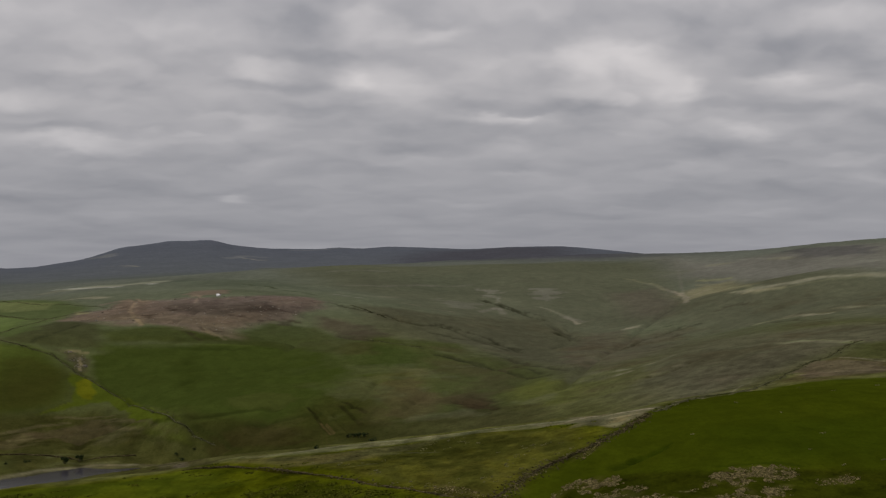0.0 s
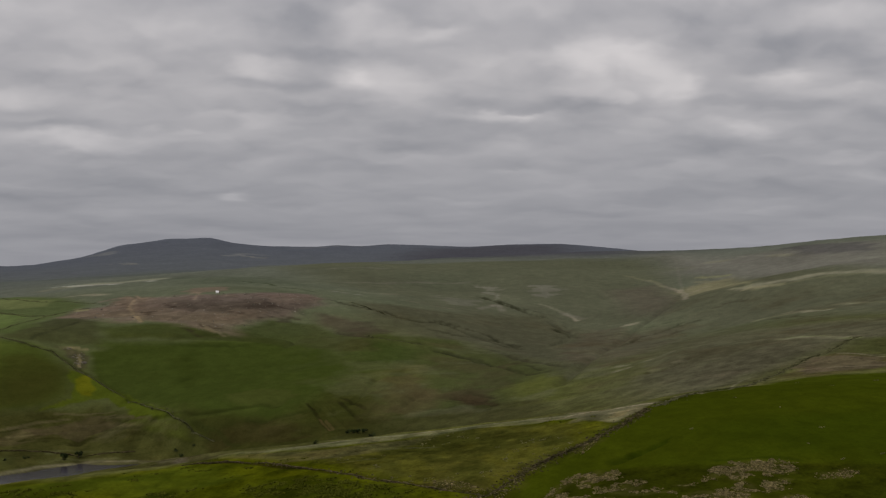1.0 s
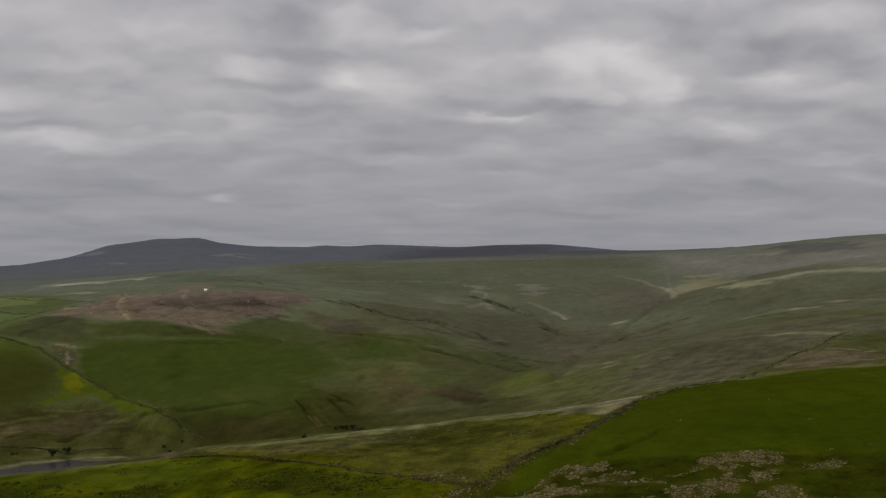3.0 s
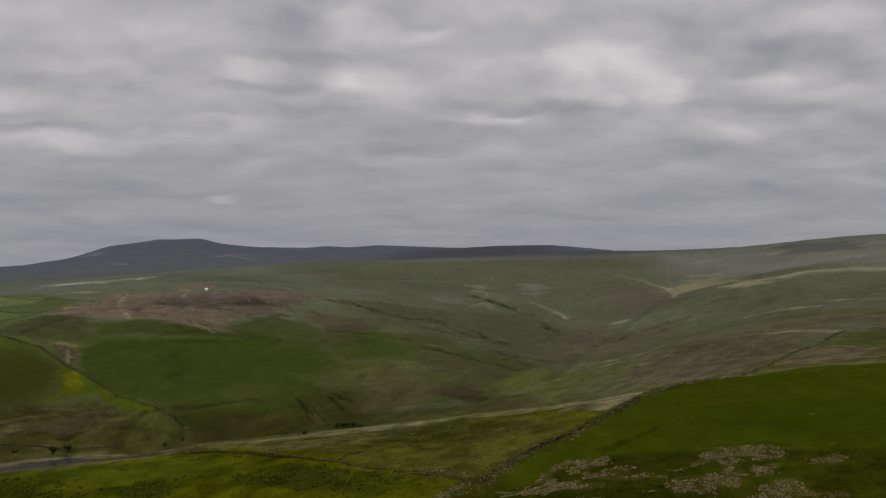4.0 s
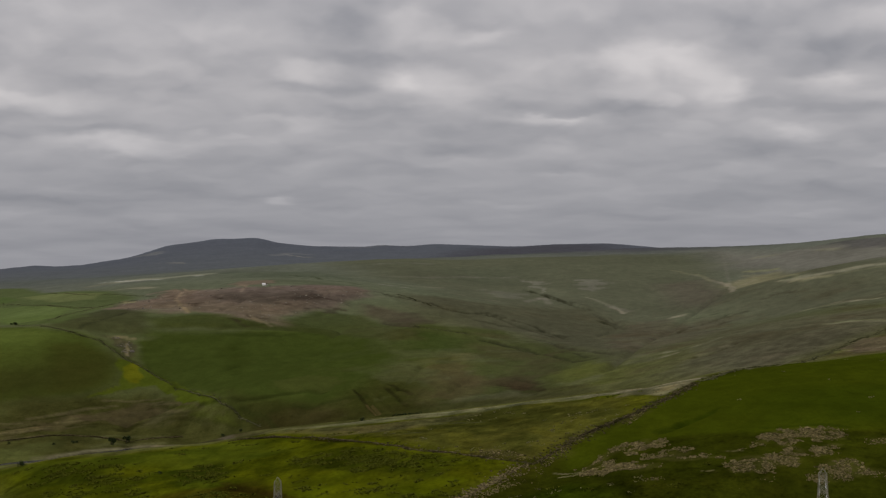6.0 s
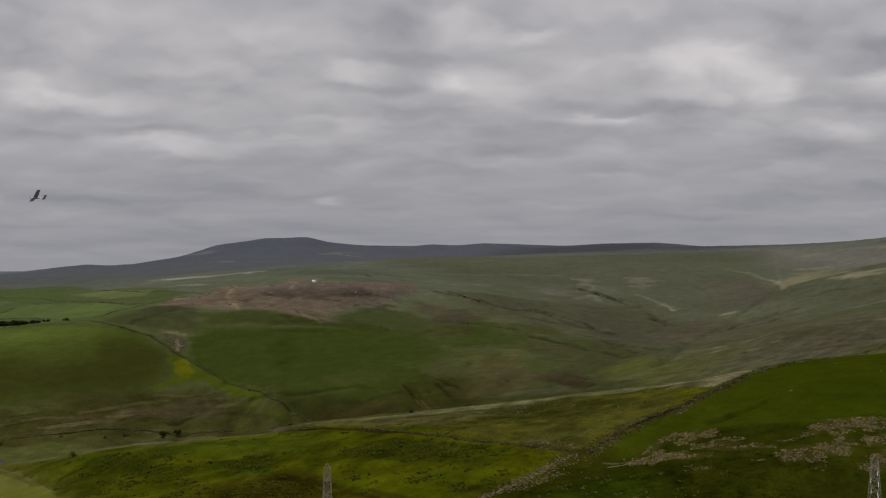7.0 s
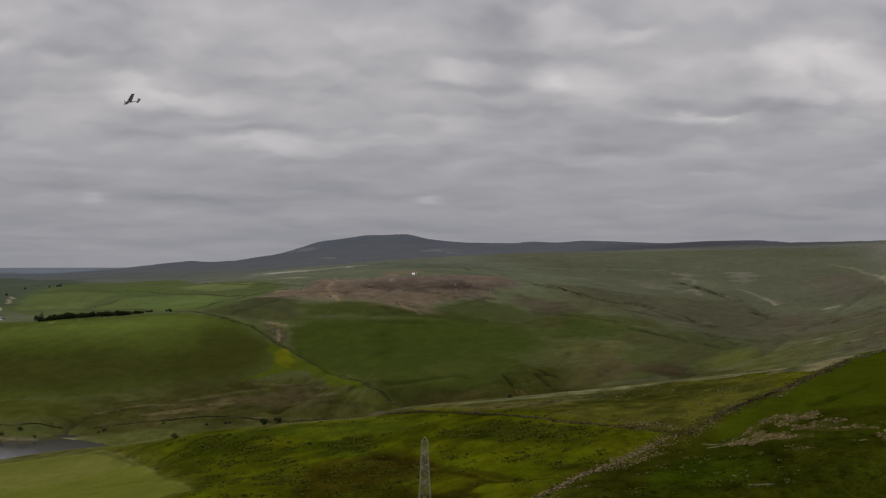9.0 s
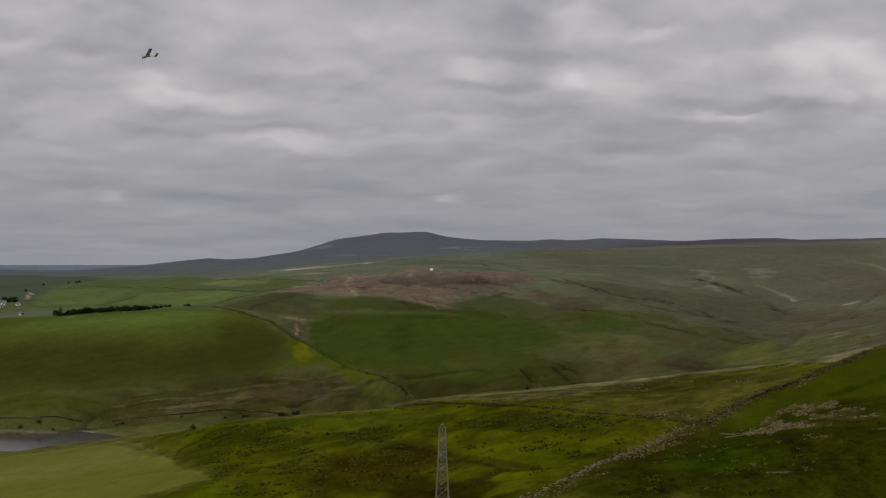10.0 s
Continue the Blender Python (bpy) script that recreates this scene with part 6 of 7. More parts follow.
# ------------------------------------------------------------------ material set of the things
STONE, _n, _s = material("gritstone", 1.0, 0.0, 0.0)
_grain = _n.noise(_n.node("ShaderNodeTexCoord").outputs["Object"], 0.25, 5.0, 0.6)
_tone = _n.mix(_n.node("ShaderNodeNewGeometry").outputs["Random Per Island"], (0.022, 0.018, 0.008, 1), (0.115, 0.093, 0.048, 1))
_n.feed(_s.inputs["Base Color"], _n.mix(_n.ramp(_grain, 0.35, 0.7, 0.0, 0.7), _tone, (0.030, 0.031, 0.008, 1)))
PALE_STONE, _n, _s = material("weathered_stone", 1.0, 0.0, 0.0)
_grain = _n.noise(_n.node("ShaderNodeTexCoord").outputs["Object"], 1.5, 4.0, 0.6)
_tone = _n.mix(_n.node("ShaderNodeNewGeometry").outputs["Random Per Island"], (0.05, 0.039, 0.017, 1), (0.25, 0.200, 0.094, 1))
_n.feed(_s.inputs["Base Color"], _n.mix(_n.ramp(_grain, 0.3, 0.7, 0.0, 0.5), _tone, (0.055, 0.052, 0.018, 1)))
RUSH, _n, _s = material("soft_rush", 1.0, 0.0, 0.0)
_n.feed(_s.inputs["Base Color"], _n.mix(_n.node("ShaderNodeNewGeometry").outputs["Random Per Island"], (0.028, 0.034, 0.004, 1), (0.084, 0.088, 0.010, 1)))
STRAW = plain_material("pale_tussock", (0.13, 0.12, 0.05), 0.95, 0.3, 0.4, spec=0.1)
LEAF = plain_material("hawthorn_leaf", (0.022, 0.032, 0.009), 0.8, 0.9, 0.5, spec=0.05)
NEEDLE = plain_material("conifer_needle", (0.016, 0.026, 0.012), 0.85, 0.8, 0.5, spec=0.15)
BARK = plain_material("bark", (0.05, 0.038, 0.026), 0.95, 3.0, 0.4, spec=0.1)
STEEL = plain_material("galvanised_steel", (0.20, 0.185, 0.135), 0.7, 1.5, 0.25, 0.3, 0.4)
RENDER = plain_material("white_render", (0.62, 0.61, 0.59), 0.9, 0.8, 0.1)
SLATE = plain_material("roof_slate", (0.11, 0.115, 0.125), 0.7, 1.2, 0.3)
GLASS = plain_material("window_glass", (0.02, 0.022, 0.026), 0.08, 1.0, 0.1, spec=0.6)
PAINT = plain_material("painted_wood", (0.10, 0.07, 0.05), 0.7, 2.0, 0.2)
FOAM = plain_material("white_foam", (0.55, 0.54, 0.50), 0.6, 6.0, 0.08)
DARK_FILM = plain_material("dark_covering_film", (0.014, 0.013, 0.016), 0.7, 6.0, 0.2)
YELLOW_FILM = plain_material("yellow_covering_film", (0.32, 0.25, 0.03), 0.5, 6.0, 0.1)

OUTCROP, _n, _s = material("weathered_outcrop", 1.0, 0.0, 0.0)
_n.feed(_s.inputs["Base Color"], _n.mix(_n.node("ShaderNodeNewGeometry").outputs["Random Per Island"], (0.075, 0.066, 0.050, 1), (0.25, 0.225, 0.18, 1)))
RUBBLE, _n, _s = material("tan_gritstone_rubble", 1.0, 0.0, 0.0)
_n.feed(_s.inputs["Base Color"], _n.mix(_n.node("ShaderNodeNewGeometry").outputs["Random Per Island"], (0.036, 0.029, 0.014, 1), (0.20, 0.160, 0.080, 1)))
MOSSY_STONE = plain_material("mossy_gritstone", (0.072, 0.071, 0.033), 1.0, 0.3, 0.4, spec=0.0)

# ------------------------------------------------------------------ shapes


def box(bm, centre, size, turn=None):
    made = bmesh.ops.create_cube(bm, size=1.0)["verts"]
    for v in made:
        v.co = Vector((v.co.x * size[0], v.co.y * size[1], v.co.z * size[2]))
        if turn:
            v.co = turn @ v.co
        v.co += Vector(centre)
    return made


def beam(bm, a, b, width):
    """An angle bar between two places."""
    a, b = Vector(a), Vector(b)
    along = b - a
    turn = along.to_track_quat("Z", "Y").to_matrix()
    box(bm, (a + b) / 2, (width, width, along.length), turn)


def mesh_of(name, verts, faces, mat):
    me = bpy.data.meshes.new(name)
    me.from_pydata(verts, [], faces)
    me.materials.append(mat)
    return me


CUBE = np.array([(-1, -1, -1), (1, -1, -1), (1, 1, -1), (-1, 1, -1), (-1, -1, 1), (1, -1, 1), (1, 1, 1), (-1, 1, 1)], float) * 0.5
SIDES = np.array([(0, 3, 2, 1), (4, 5, 6, 7), (0, 1, 5, 4), (1, 2, 6, 5), (2, 3, 7, 6), (3, 0, 4, 7)])


def stones(name, places, sizes, turns, mat, rng):
    """Many rough stones in one mesh: each a block with jolted corners."""
    n = len(places)
    v = np.repeat(CUBE[None], n, 0) * (1 + rng.uniform(-0.34, 0.34, (n, 8, 3)))
    v = v * np.asarray(sizes)[:, None, :]
    c, s = np.cos(turns)[:, None], np.sin(turns)[:, None]
    x, y = v[..., 0] * c - v[..., 1] * s, v[..., 0] * s + v[..., 1] * c
    v = np.stack([x, y, v[..., 2]], -1) + np.asarray(places)[:, None, :]
    f = (SIDES[None] + np.arange(n)[:, None, None] * 8).reshape(-1, 4)
    return mesh_of(name, v.reshape(-1, 3).tolist(), f.tolist(), mat)


# ------------------------------------------------------------------ dry stone walls
WALLS = {}


def wall_line(name, *line):
    WALLS[name] = line


wall_line("main", (-27.1, 368.5), (-19.4, 377.5), (-8.1, 409.5), (2.3, 438.7), (10.2, 449))
wall_line("main_mid", (10.2, 449), (18.2, 461.9), (26.4, 481.2), (36, 490.7), (42.8, 499.8), (50.6, 517.4), (62.9, 555.7))
wall_line("main_up", (66, 557.9), (75, 572.1), (96.5, 604.4), (112.9, 654.6), (127.6, 688.9), (147.4, 733.3), (160.4,
      744.6), (176.2, 778), (184.3, 791.2))
wall_line("cross", (10.2, 449), (-0.5, 460.1), (-12.6, 479.5), (-26, 504.9), (-40.4, 525.1), (-55.4, 556.7), (-67.6,
      569.4), (-78.2, 580.1), (-87, 588.7))
wall_line("shore", (-268.9, 857.6), (-256.2, 863.7), (-235.5, 872.5), (-221.3, 885.5), (-211, 891.8), (-200.3, 896.6),
      (-181.6, 895.6), (-174, 900.4), (-167.5, 904.3), (-158.2, 908.7))
wall_line("shore_left", (-318.1, 833.6), (-300.9, 833.6), (-289.6, 841.8), (-283.9, 852.2))
wall_line("field", (-296.8, 1170.5), (-267.8, 1142.1), (-250.6, 1138), (-221.5, 1076), (-202.3, 1047.3), (-189,
      1028.9), (-171, 1000.4), (-141, 928.4), (-133.4, 920.5), (-126.3, 911.5), (-116.5, 898.9))
wall_line("brow", (-330.7, 1224.1), (-285.7, 1157.9), (-262.9, 1142), (-252.5, 1137.6))
wall_line("fields_a", (-310.4, 1239.4), (-305, 1300.7), (-300.3, 1373.8), (-287.4, 1418), (-266.3, 1425.7))
wall_line("fields_b", (-365.4, 1459.3), (-315.9, 1365.7), (-298.3, 1364.5))
wall_line("fields_c", (-448, 1789.1), (-348.9, 1529.3), (-298.1, 1470.9), (-269.8, 1444.5))
wall_line("hill", (-75.7, 1413.8), (-51.6, 1368.5), (-37.9, 1345.6), (-22.2, 1326.5))
wall_line("bank", (-54.4, 1216.2), (-41.1, 1190.8), (-29.5, 1182.5), (-14.4, 1171.3))
wall_line("far_a", (-524.1, 1450.4), (-467.5, 1458.1), (-342.8, 1223.6))
wall_line("far_b", (-674.2, 1996.7), (-611.9, 1949.1), (-423.1, 1565.8), (-302.2, 1351.1))
wall_line("far_c", (-463.1, 1459.9), (-460.3, 1567.3), (-423.1, 1565.8))


def along(line, step):
    p = np.array(line, float)
    seg = np.hypot(*np.diff(p, axis=0).T)
    at = np.r_[0, np.cumsum(seg)]
    s = np.arange(0, at[-1], step)
    x, y = np.interp(s, at, p[:, 0]), np.interp(s, at, p[:, 1])
    k = np.clip(np.searchsorted(at, s, "right") - 1, 0, len(seg) - 1)
    d = np.diff(p, axis=0)[k] / seg[k][:, None]
    return s, x, y, d


def stone_wall(line, seed, label, tall=1.15, ruin=0.25, mat=STONE):
    rng = np.random.default_rng(seed)
    far = np.hypot(*np.mean(np.array(line), 0))
    step = 0.55 if far < 650 else 0.8
    s, x, y, d = along(line, step)
    wander = fbm(s, s * 0, 22.0, 3, seed) * (1.2 if ruin > 0.9 else 0.4)
    x, y = x - d[:, 1] * wander, y + d[:, 0] * wander
    ground_z = carve(x, y, LAND.height(x, y))
    stand = np.clip(0.78 + fbm(s, s * 0 + 7, 9.0, 3, seed + 5) * 1.3 - ruin * 0.6, 0.12, 1.1)
    lift = tall / 4
    places, sizes, turns = [], [], []
    head = np.arctan2(d[:, 1], d[:, 0])
    for course in range(4):
        for side in (-1, 1):
            keep = rng.random(len(s)) < np.clip((stand * 4 - course) * 1.2, 0, 1)
            off = side * (0.24 - 0.035 * course) * step / 0.55
            off = off + rng.normal(0, 0.06, len(s))
            places.append(np.stack([x - d[:, 1] * off + d[:, 0] * rng.uniform(-0.2, 0.2, len(s)), y + d[:, 0] * off,
                                    ground_z + lift * (course + 0.42)], 1)[keep])
            sizes.append(np.stack([step * rng.uniform(0.8, 1.25, len(s)), 0.5 * step / 0.55 * rng.uniform(0.7, 1.2, len(s)),
                                   lift * rng.uniform(0.85, 1.25, len(s))], 1)[keep])
            turns.append((head + rng.normal(0, 0.15, len(s)))[keep])
    # stones that have fallen from it
    n = int(len(s) * (ruin * 2.0 if ruin < 0.9 else 4.5))
    k = rng.integers(0, len(s), n)
    off = rng.normal(0, 1.3 if ruin < 0.9 else 1.7, n) * np.clip(1 + fbm(s[k], s[k] * 0, 14.0, 2, seed + 9), 0.3, 2.0)
    fx, fy = x[k] - d[k, 1] * off, y[k] + d[k, 0] * off
    size = rng.uniform(0.2, 0.5, n) * step / 0.55
    places.append(np.stack([fx, fy, carve(fx, fy, LAND.height(fx, fy)) + size * 0.2], 1))
    sizes.append(np.stack([size, size * 0.8, size * 0.6], 1))
    turns.append(rng.uniform(0, 6, n))
    me = stones("dry_stone_wall", np.vstack(places), np.vstack(sizes), np.concatenate(turns), mat, rng)
    return tagged(new("dry_stone_wall", me), label, "wall", "field walls")


WALL_LABELS = {
    "main": "half-fallen grey dry stone wall with tumbled rubble between pastures", "main_up": "dark dry stone wall climbing the shoulder of the green hill",
    "main_mid": "dark tumbled dry stone wall along the edge of the pasture",
    "cross": "dark dry stone wall crossing the rushy pasture", "shore": "dark dry stone wall along the rough bank above the reservoir",
}
for k, (name, line) in enumerate(WALLS.items()):
    stone_wall(line, 11 + k, WALL_LABELS.get(name, "distant dark dry stone wall dividing the green fields"),
               {"main": 0.7, "main_mid": 0.7, "cross": 0.46, "shore": 0.6, "shore_left": 0.5, "main_up": 0.36}.get(name, 0.13), {"main": 1.25, "main_mid": 0.92, "main_up": 0.6, "cross": 0.3}.get(name, 0.12),
               RUBBLE if name == "main" else STONE if name in ("main_mid", "cross", "shore", "shore_left") else MOSSY_STONE)

# ------------------------------------------------------------------ loose stones and rushes


def inside_plan(x, y, corners):
    return to_line(x, y, corners, True)[1]


def scatter(corners, count, rng, spill=0.0):
    """Places strewn over a plan in ragged clumps, thinning out up to spill metres past its outline."""
    p = np.array(corners, float)
    lo, hi = p.min(0) - spill, p.max(0) + spill
    x, y = rng.uniform(lo[0], hi[0], count), rng.uniform(lo[1], hi[1], count)
    gap, inside = to_line(x, y, corners, True)
    if spill:
        edge = np.where(inside, gap, -gap) / spill
        keep = fbm(x, y * 0.5, 2.2, 4, 31) + 0.26 * np.clip(edge, -1, 1.5) > rng.uniform(-0.02, 0.3, count)
        keep &= edge > -1
    else:
        keep = inside & (fbm(x, y * 0.6, 5.0, 4, 31) > rng.uniform(-0.16, 0.26, count))
    return x[keep], y[keep]


def loose_stones():
    rng = np.random.default_rng(5)
    xs, ys = [], []
    for name, density in (("scree", 2.6), ("stone patch", 17.0), ("wedge", 0.15), ("scar", 0.15), ("bracken", 0.03)):
        for corners in PLANS[name]:
            p = np.array(corners, float)
            area = np.prod(p.max(0) - p.min(0))
            x, y = scatter(corners, int(min(area * density, 14000)), rng, 1.8 if name == "stone patch" else 0.0)
            xs.append(x), ys.append(y)
    # single stones in the rough pasture below the wall
    for corners in PLANS["lower dark"]:
        p = np.array(corners, float)
        x, y = rng.uniform(*p[:, 0][[p[:, 0].argmin(), p[:, 0].argmax()]], 260), rng.uniform(p[:, 1].min(), p[:, 1].max(), 260)
        keep = inside_plan(x, y, corners) & (fbm(x, y, 20.0, 2, 33) > 0.1)
        xs.append(x[keep]), ys.append(y[keep])
    x, y = np.concatenate(xs), np.concatenate(ys)
    n = len(x)
    size = np.clip(rng.lognormal(-1.8, 0.42, n), 0.1, 0.9)
    size[-len(xs[-1]):] *= 0.7
    size = size * np.interp(np.hypot(x, y), [600, 900], [1.0, 2.4])
    z = carve(x, y, LAND.height(x, y)) + size * 0.18
    sizes = np.stack([size * rng.uniform(0.9, 1.5, n), size, size * rng.uniform(0.5, 0.8, n)], 1)
    far = np.hypot(x, y) > 750
    turns = rng.uniform(0, 6, n)
    for name, pick, mat, label in (("stones", ~far, PALE_STONE, "pale loose gritstone rubble strewn over the pasture"),
                                   ("boulders", far, OUTCROP, "weathered grey boulders on the bracken hill")):
        me = stones(name, np.stack([x, y, z], 1)[pick], sizes[pick], turns[pick], mat, rng)
        tagged(new(name, me), label, name, kind="stuff")


loose_stones()


def tussocks(name, x, y, rng, tall, wide, mat, label, blades=7):
    """Clumps of upright blades, each a leaning sliver with two faces."""
    n = len(x)
    z = carve(x, y, LAND.height(x, y))
    size = rng.uniform(0.6, 1.3, n)
    a = rng.uniform(0, 6.28, (n, blades))
    lean = rng.uniform(0.15, 1.0, (n, blades))
    h = tall * size[:, None] * rng.uniform(0.6, 1.1, (n, blades)) * (1.1 - 0.45 * lean)
    w = wide * size[:, None]
    cx, cy = np.cos(a), np.sin(a)
    root = 0.35 * w * lean
    bx, by = x[:, None] + cx * root, y[:, None] + cy * root
    tx, ty = x[:, None] + cx * w * lean, y[:, None] + cy * w * lean
    half = 0.16 * w
    low = (z - 0.05)[:, None] + np.zeros_like(h)
    one = np.stack([bx - cy * half, by + cx * half, low], -1)
    two = np.stack([bx + cy * half, by - cx * half, low], -1)
    top = np.stack([tx, ty, z[:, None] + h], -1)
    back = np.stack([bx - cx * half, by - cy * half, low], -1)
    v = np.stack([one, two, top, back], 2).reshape(-1, 3)
    k = np.arange(n * blades)[:, None] * 4
    f = np.concatenate([k + [0, 1, 2], k + [1, 3, 2], k + [3, 0, 2]])
    tagged(new(name, mesh_of(name, v.tolist(), f.tolist(), mat)), label, "rushes", kind="stuff")


def rushes():
    """Clusters of rush clumps: thick in the wet ground, thin elsewhere."""
    rng = np.random.default_rng(8)
    xs, ys = [], []
    for name, per_area, limit in (("near land", 0.011, 280), ("rush field", 0.065, 700), ("rush dark", 0.045, 150), ("lower dark", 0.01, 90)):
        for corners in PLANS[name]:
            p = np.array(corners, float)
            lo, hi = p.min(0), p.max(0)
            count = int(min(np.prod(hi - lo) * per_area, limit))
            x, y = rng.uniform(lo[0], hi[0], count), rng.uniform(lo[1], hi[1], count)
            keep = inside_plan(x, y, corners) & (fbm(x, y, 18.0, 3, 41) > -0.16)
            for c in PLANS["hayfield"] + (PLANS["olive slope"] if name == "near land" else []):
                keep &= ~inside_plan(x, y, c)
            for cx, cy in zip(x[keep], y[keep]):
                n = rng.integers(4, 15)
                xs.append(cx + rng.normal(0, 0.9, n)), ys.append(cy + rng.normal(0, 1.1, n))
    tussocks("rushes", np.concatenate(xs), np.concatenate(ys), rng, 0.38, 0.95, RUSH,
             "dark green clumps of soft rush in wet pasture")


rushes()


def dry_tussocks():
    """Pale tufts of dry grass on the drier slope above the cross wall."""
    rng = np.random.default_rng(12)
    xs, ys = [], []
    for name, count in (("olive slope", 420), ("lower dark", 160), ("right field", 60)):
        for corners in PLANS[name]:
            p = np.array(corners, float)
            x, y = rng.uniform(p[:, 0].min(), p[:, 0].max(), count), rng.uniform(p[:, 1].min(), p[:, 1].max(), count)
            keep = inside_plan(x, y, corners) & (fbm(x, y, 25.0, 3, 91) > 0.02)
            for cx, cy in zip(x[keep], y[keep]):
                n = rng.integers(2, 7)
                xs.append(cx + rng.normal(0, 0.45, n)), ys.append(cy + rng.normal(0, 0.6, n))
    tussocks("grass_tussocks", np.concatenate(xs), np.concatenate(ys), rng, 0.4, 0.42, STRAW,
             "pale dry grass tussocks dotted over the pasture")


dry_tussocks()

# ------------------------------------------------------------------ trees and bushes


def leaf_cloud(bm, centres, radii, count, size, rng):
    """Small tilted leaf blades round several uneven centres."""
    for _ in range(count):
        k = rng.integers(len(centres))
        d = rng.normal(0, 1, 3)
        d /= np.linalg.norm(d)
        p = centres[k] + d * radii[k] * rng.uniform(0.55, 1.05) ** 0.5 * np.array((1, 1, 0.85))
        t = Euler(rng.uniform(0, 6.28, 3)).to_matrix()
        s = size * rng.uniform(0.6, 1.4)
        q = [bm.verts.new(Vector(p) + t @ Vector(c)) for c in ((-s, -s * 0.5, 0), (s, -s * 0.4, 0.1 * s), (s * 0.8, s * 0.5, 0), (-s * 0.7, s * 0.6, -0.1 * s))]
        bm.faces.new(q)


def limb(bm, a, b, r1, r2):
    a, b = Vector(a), Vector(b)
    made = bmesh.ops.create_cone(bm, cap_ends=True, segments=6, radius1=r1, radius2=r2, depth=(b - a).length)["verts"]
    turn = (b - a).to_track_quat("Z", "Y").to_matrix()
    for v in made:
        v.co = turn @ v.co + (a + b) / 2


def hawthorn(seed, tall, wide, name="hawthorn_bush", label="dark rounded hawthorn bush on the rough bank"):
    rng = np.random.default_rng(seed)
    root = new(name)
    bm = bmesh.new()
    limb(bm, (0, 0, -0.3), (0.05 * wide, 0, tall * 0.4), tall * 0.05, tall * 0.03)
    for k in range(5):
        a = k * 1.26 + rng.uniform(-0.3, 0.3)
        limb(bm, (0.03 * wide, 0, tall * rng.uniform(0.2, 0.38)), (math.cos(a) * wide * 0.3, math.sin(a) * wide * 0.3, tall * rng.uniform(0.55, 0.8)),
             tall * 0.025, tall * 0.008)
    part("trunk", bm, BARK, root)
    bm = bmesh.new()
    centres = np.array([(rng.uniform(-0.3, 0.3) * wide, rng.uniform(-0.3, 0.3) * wide, tall * rng.uniform(0.16, 0.76)) for _ in range(9)])
    radii = rng.uniform(0.17, 0.28, 9) * wide
    leaf_cloud(bm, centres, radii, 700, tall * 0.05, rng)
    part("crown", bm, LEAF, root, "dense dark green leaves")
    return tagged(root, label, "bush", "bushes by the water")


def plant(ob, x, y, turn=0.0, scale=1.0, copy=True):
    m = pose(x, y, ground_at(x, y) - 0.1, 0, 0, turn)
    if not copy:
        ob.matrix_basis = m
        return ob
    c = copy_thing(ob, m)
    c.scale = (scale, scale, scale)
    return c


thorn = hawthorn(3, 4.0, 4.4)
low_thorn = hawthorn(9, 2.0, 3.2, "gorse_bush", "low dark green gorse bush on rough grass")
BUSHES = [
    (-189.6, 884.0, 4.4),
    (-183.7, 892.0, 5.0),
    (-206.0, 872.9, 1.6),
    (-154.2, 579.7, 1.9),
    (-261.8, 849.8, 1.7),
    (-263.1, 845.7, 1.0),
    (-235.7, 864.8, 1.2),
    (-286.0, 819.3, 1.3),
    (-296.2, 826.8, 1.9),
    (-302.5, 818.7, 1.8),
    (-213.8, 864.9, 1.3),
    (-131.9, 893.0, 1.8),
    (-136.1, 900.0, 1.5),
    (-127.2, 900.0, 1.4),
    (-46.4, 854.6, 2.0),
    (-43.8, 852.1, 2.6),
    (-41.0, 849.8, 2.9),
    (-38.0, 848.8, 2.7),
    (-26.8, 645.8, 2.0),
    (-44.1, 608.3, 1.4),
    (-204.7, 875.1, 1.2),
    (-96.4, 515.8, 0.9),
    (0.8, 355.7, 1.5),
]
for k, (x, y, tall) in enumerate(BUSHES):
    kind, base = (thorn, 4.0) if tall > 2.4 else (low_thorn, 2.0)
    plant(kind, x, y, 77.0 * k, tall / base, copy=not (k == 1 or k == 2))
thorn.scale, low_thorn.scale = (0.95,) * 3, (0.8,) * 3


def conifer(seed, tall):
    rng = np.random.default_rng(seed)
    root = new("conifer_tree")
    bm = bmesh.new()
    limb(bm, (0, 0, -0.3), (0, 0, tall * 0.97), tall * 0.025, tall * 0.004)
    part("trunk", bm, BARK, root)
    bm = bmesh.new()
    for k in range(13):
        h = tall * (0.14 + 0.83 * k / 13)
        reach = tall * 0.24 * (1.04 - k / 13) * rng.uniform(0.85, 1.15)
        for j in range(9):
            a = j * 0.70 + k * 1.1 + rng.uniform(-0.2, 0.2)
            r = reach * rng.uniform(0.7, 1.15)
            tip = Vector((math.cos(a) * r, math.sin(a) * r, h - r * 0.35))
            side = Vector((-math.sin(a), math.cos(a), 0)) * r * 0.42
            mid = Vector((math.cos(a) * r * 0.55, math.sin(a) * r * 0.55, h - r * 0.08))
            v = [bm.verts.new(c) for c in (Vector((0, 0, h)), mid - side, tip, mid + side)]
            bm.faces.new(v)
    part("crown", bm, NEEDLE, root, "dark green tiers of drooping branches")
    return tagged(root, "dark green conifer in a narrow shelter belt", "tree", "shelter belt conifers")


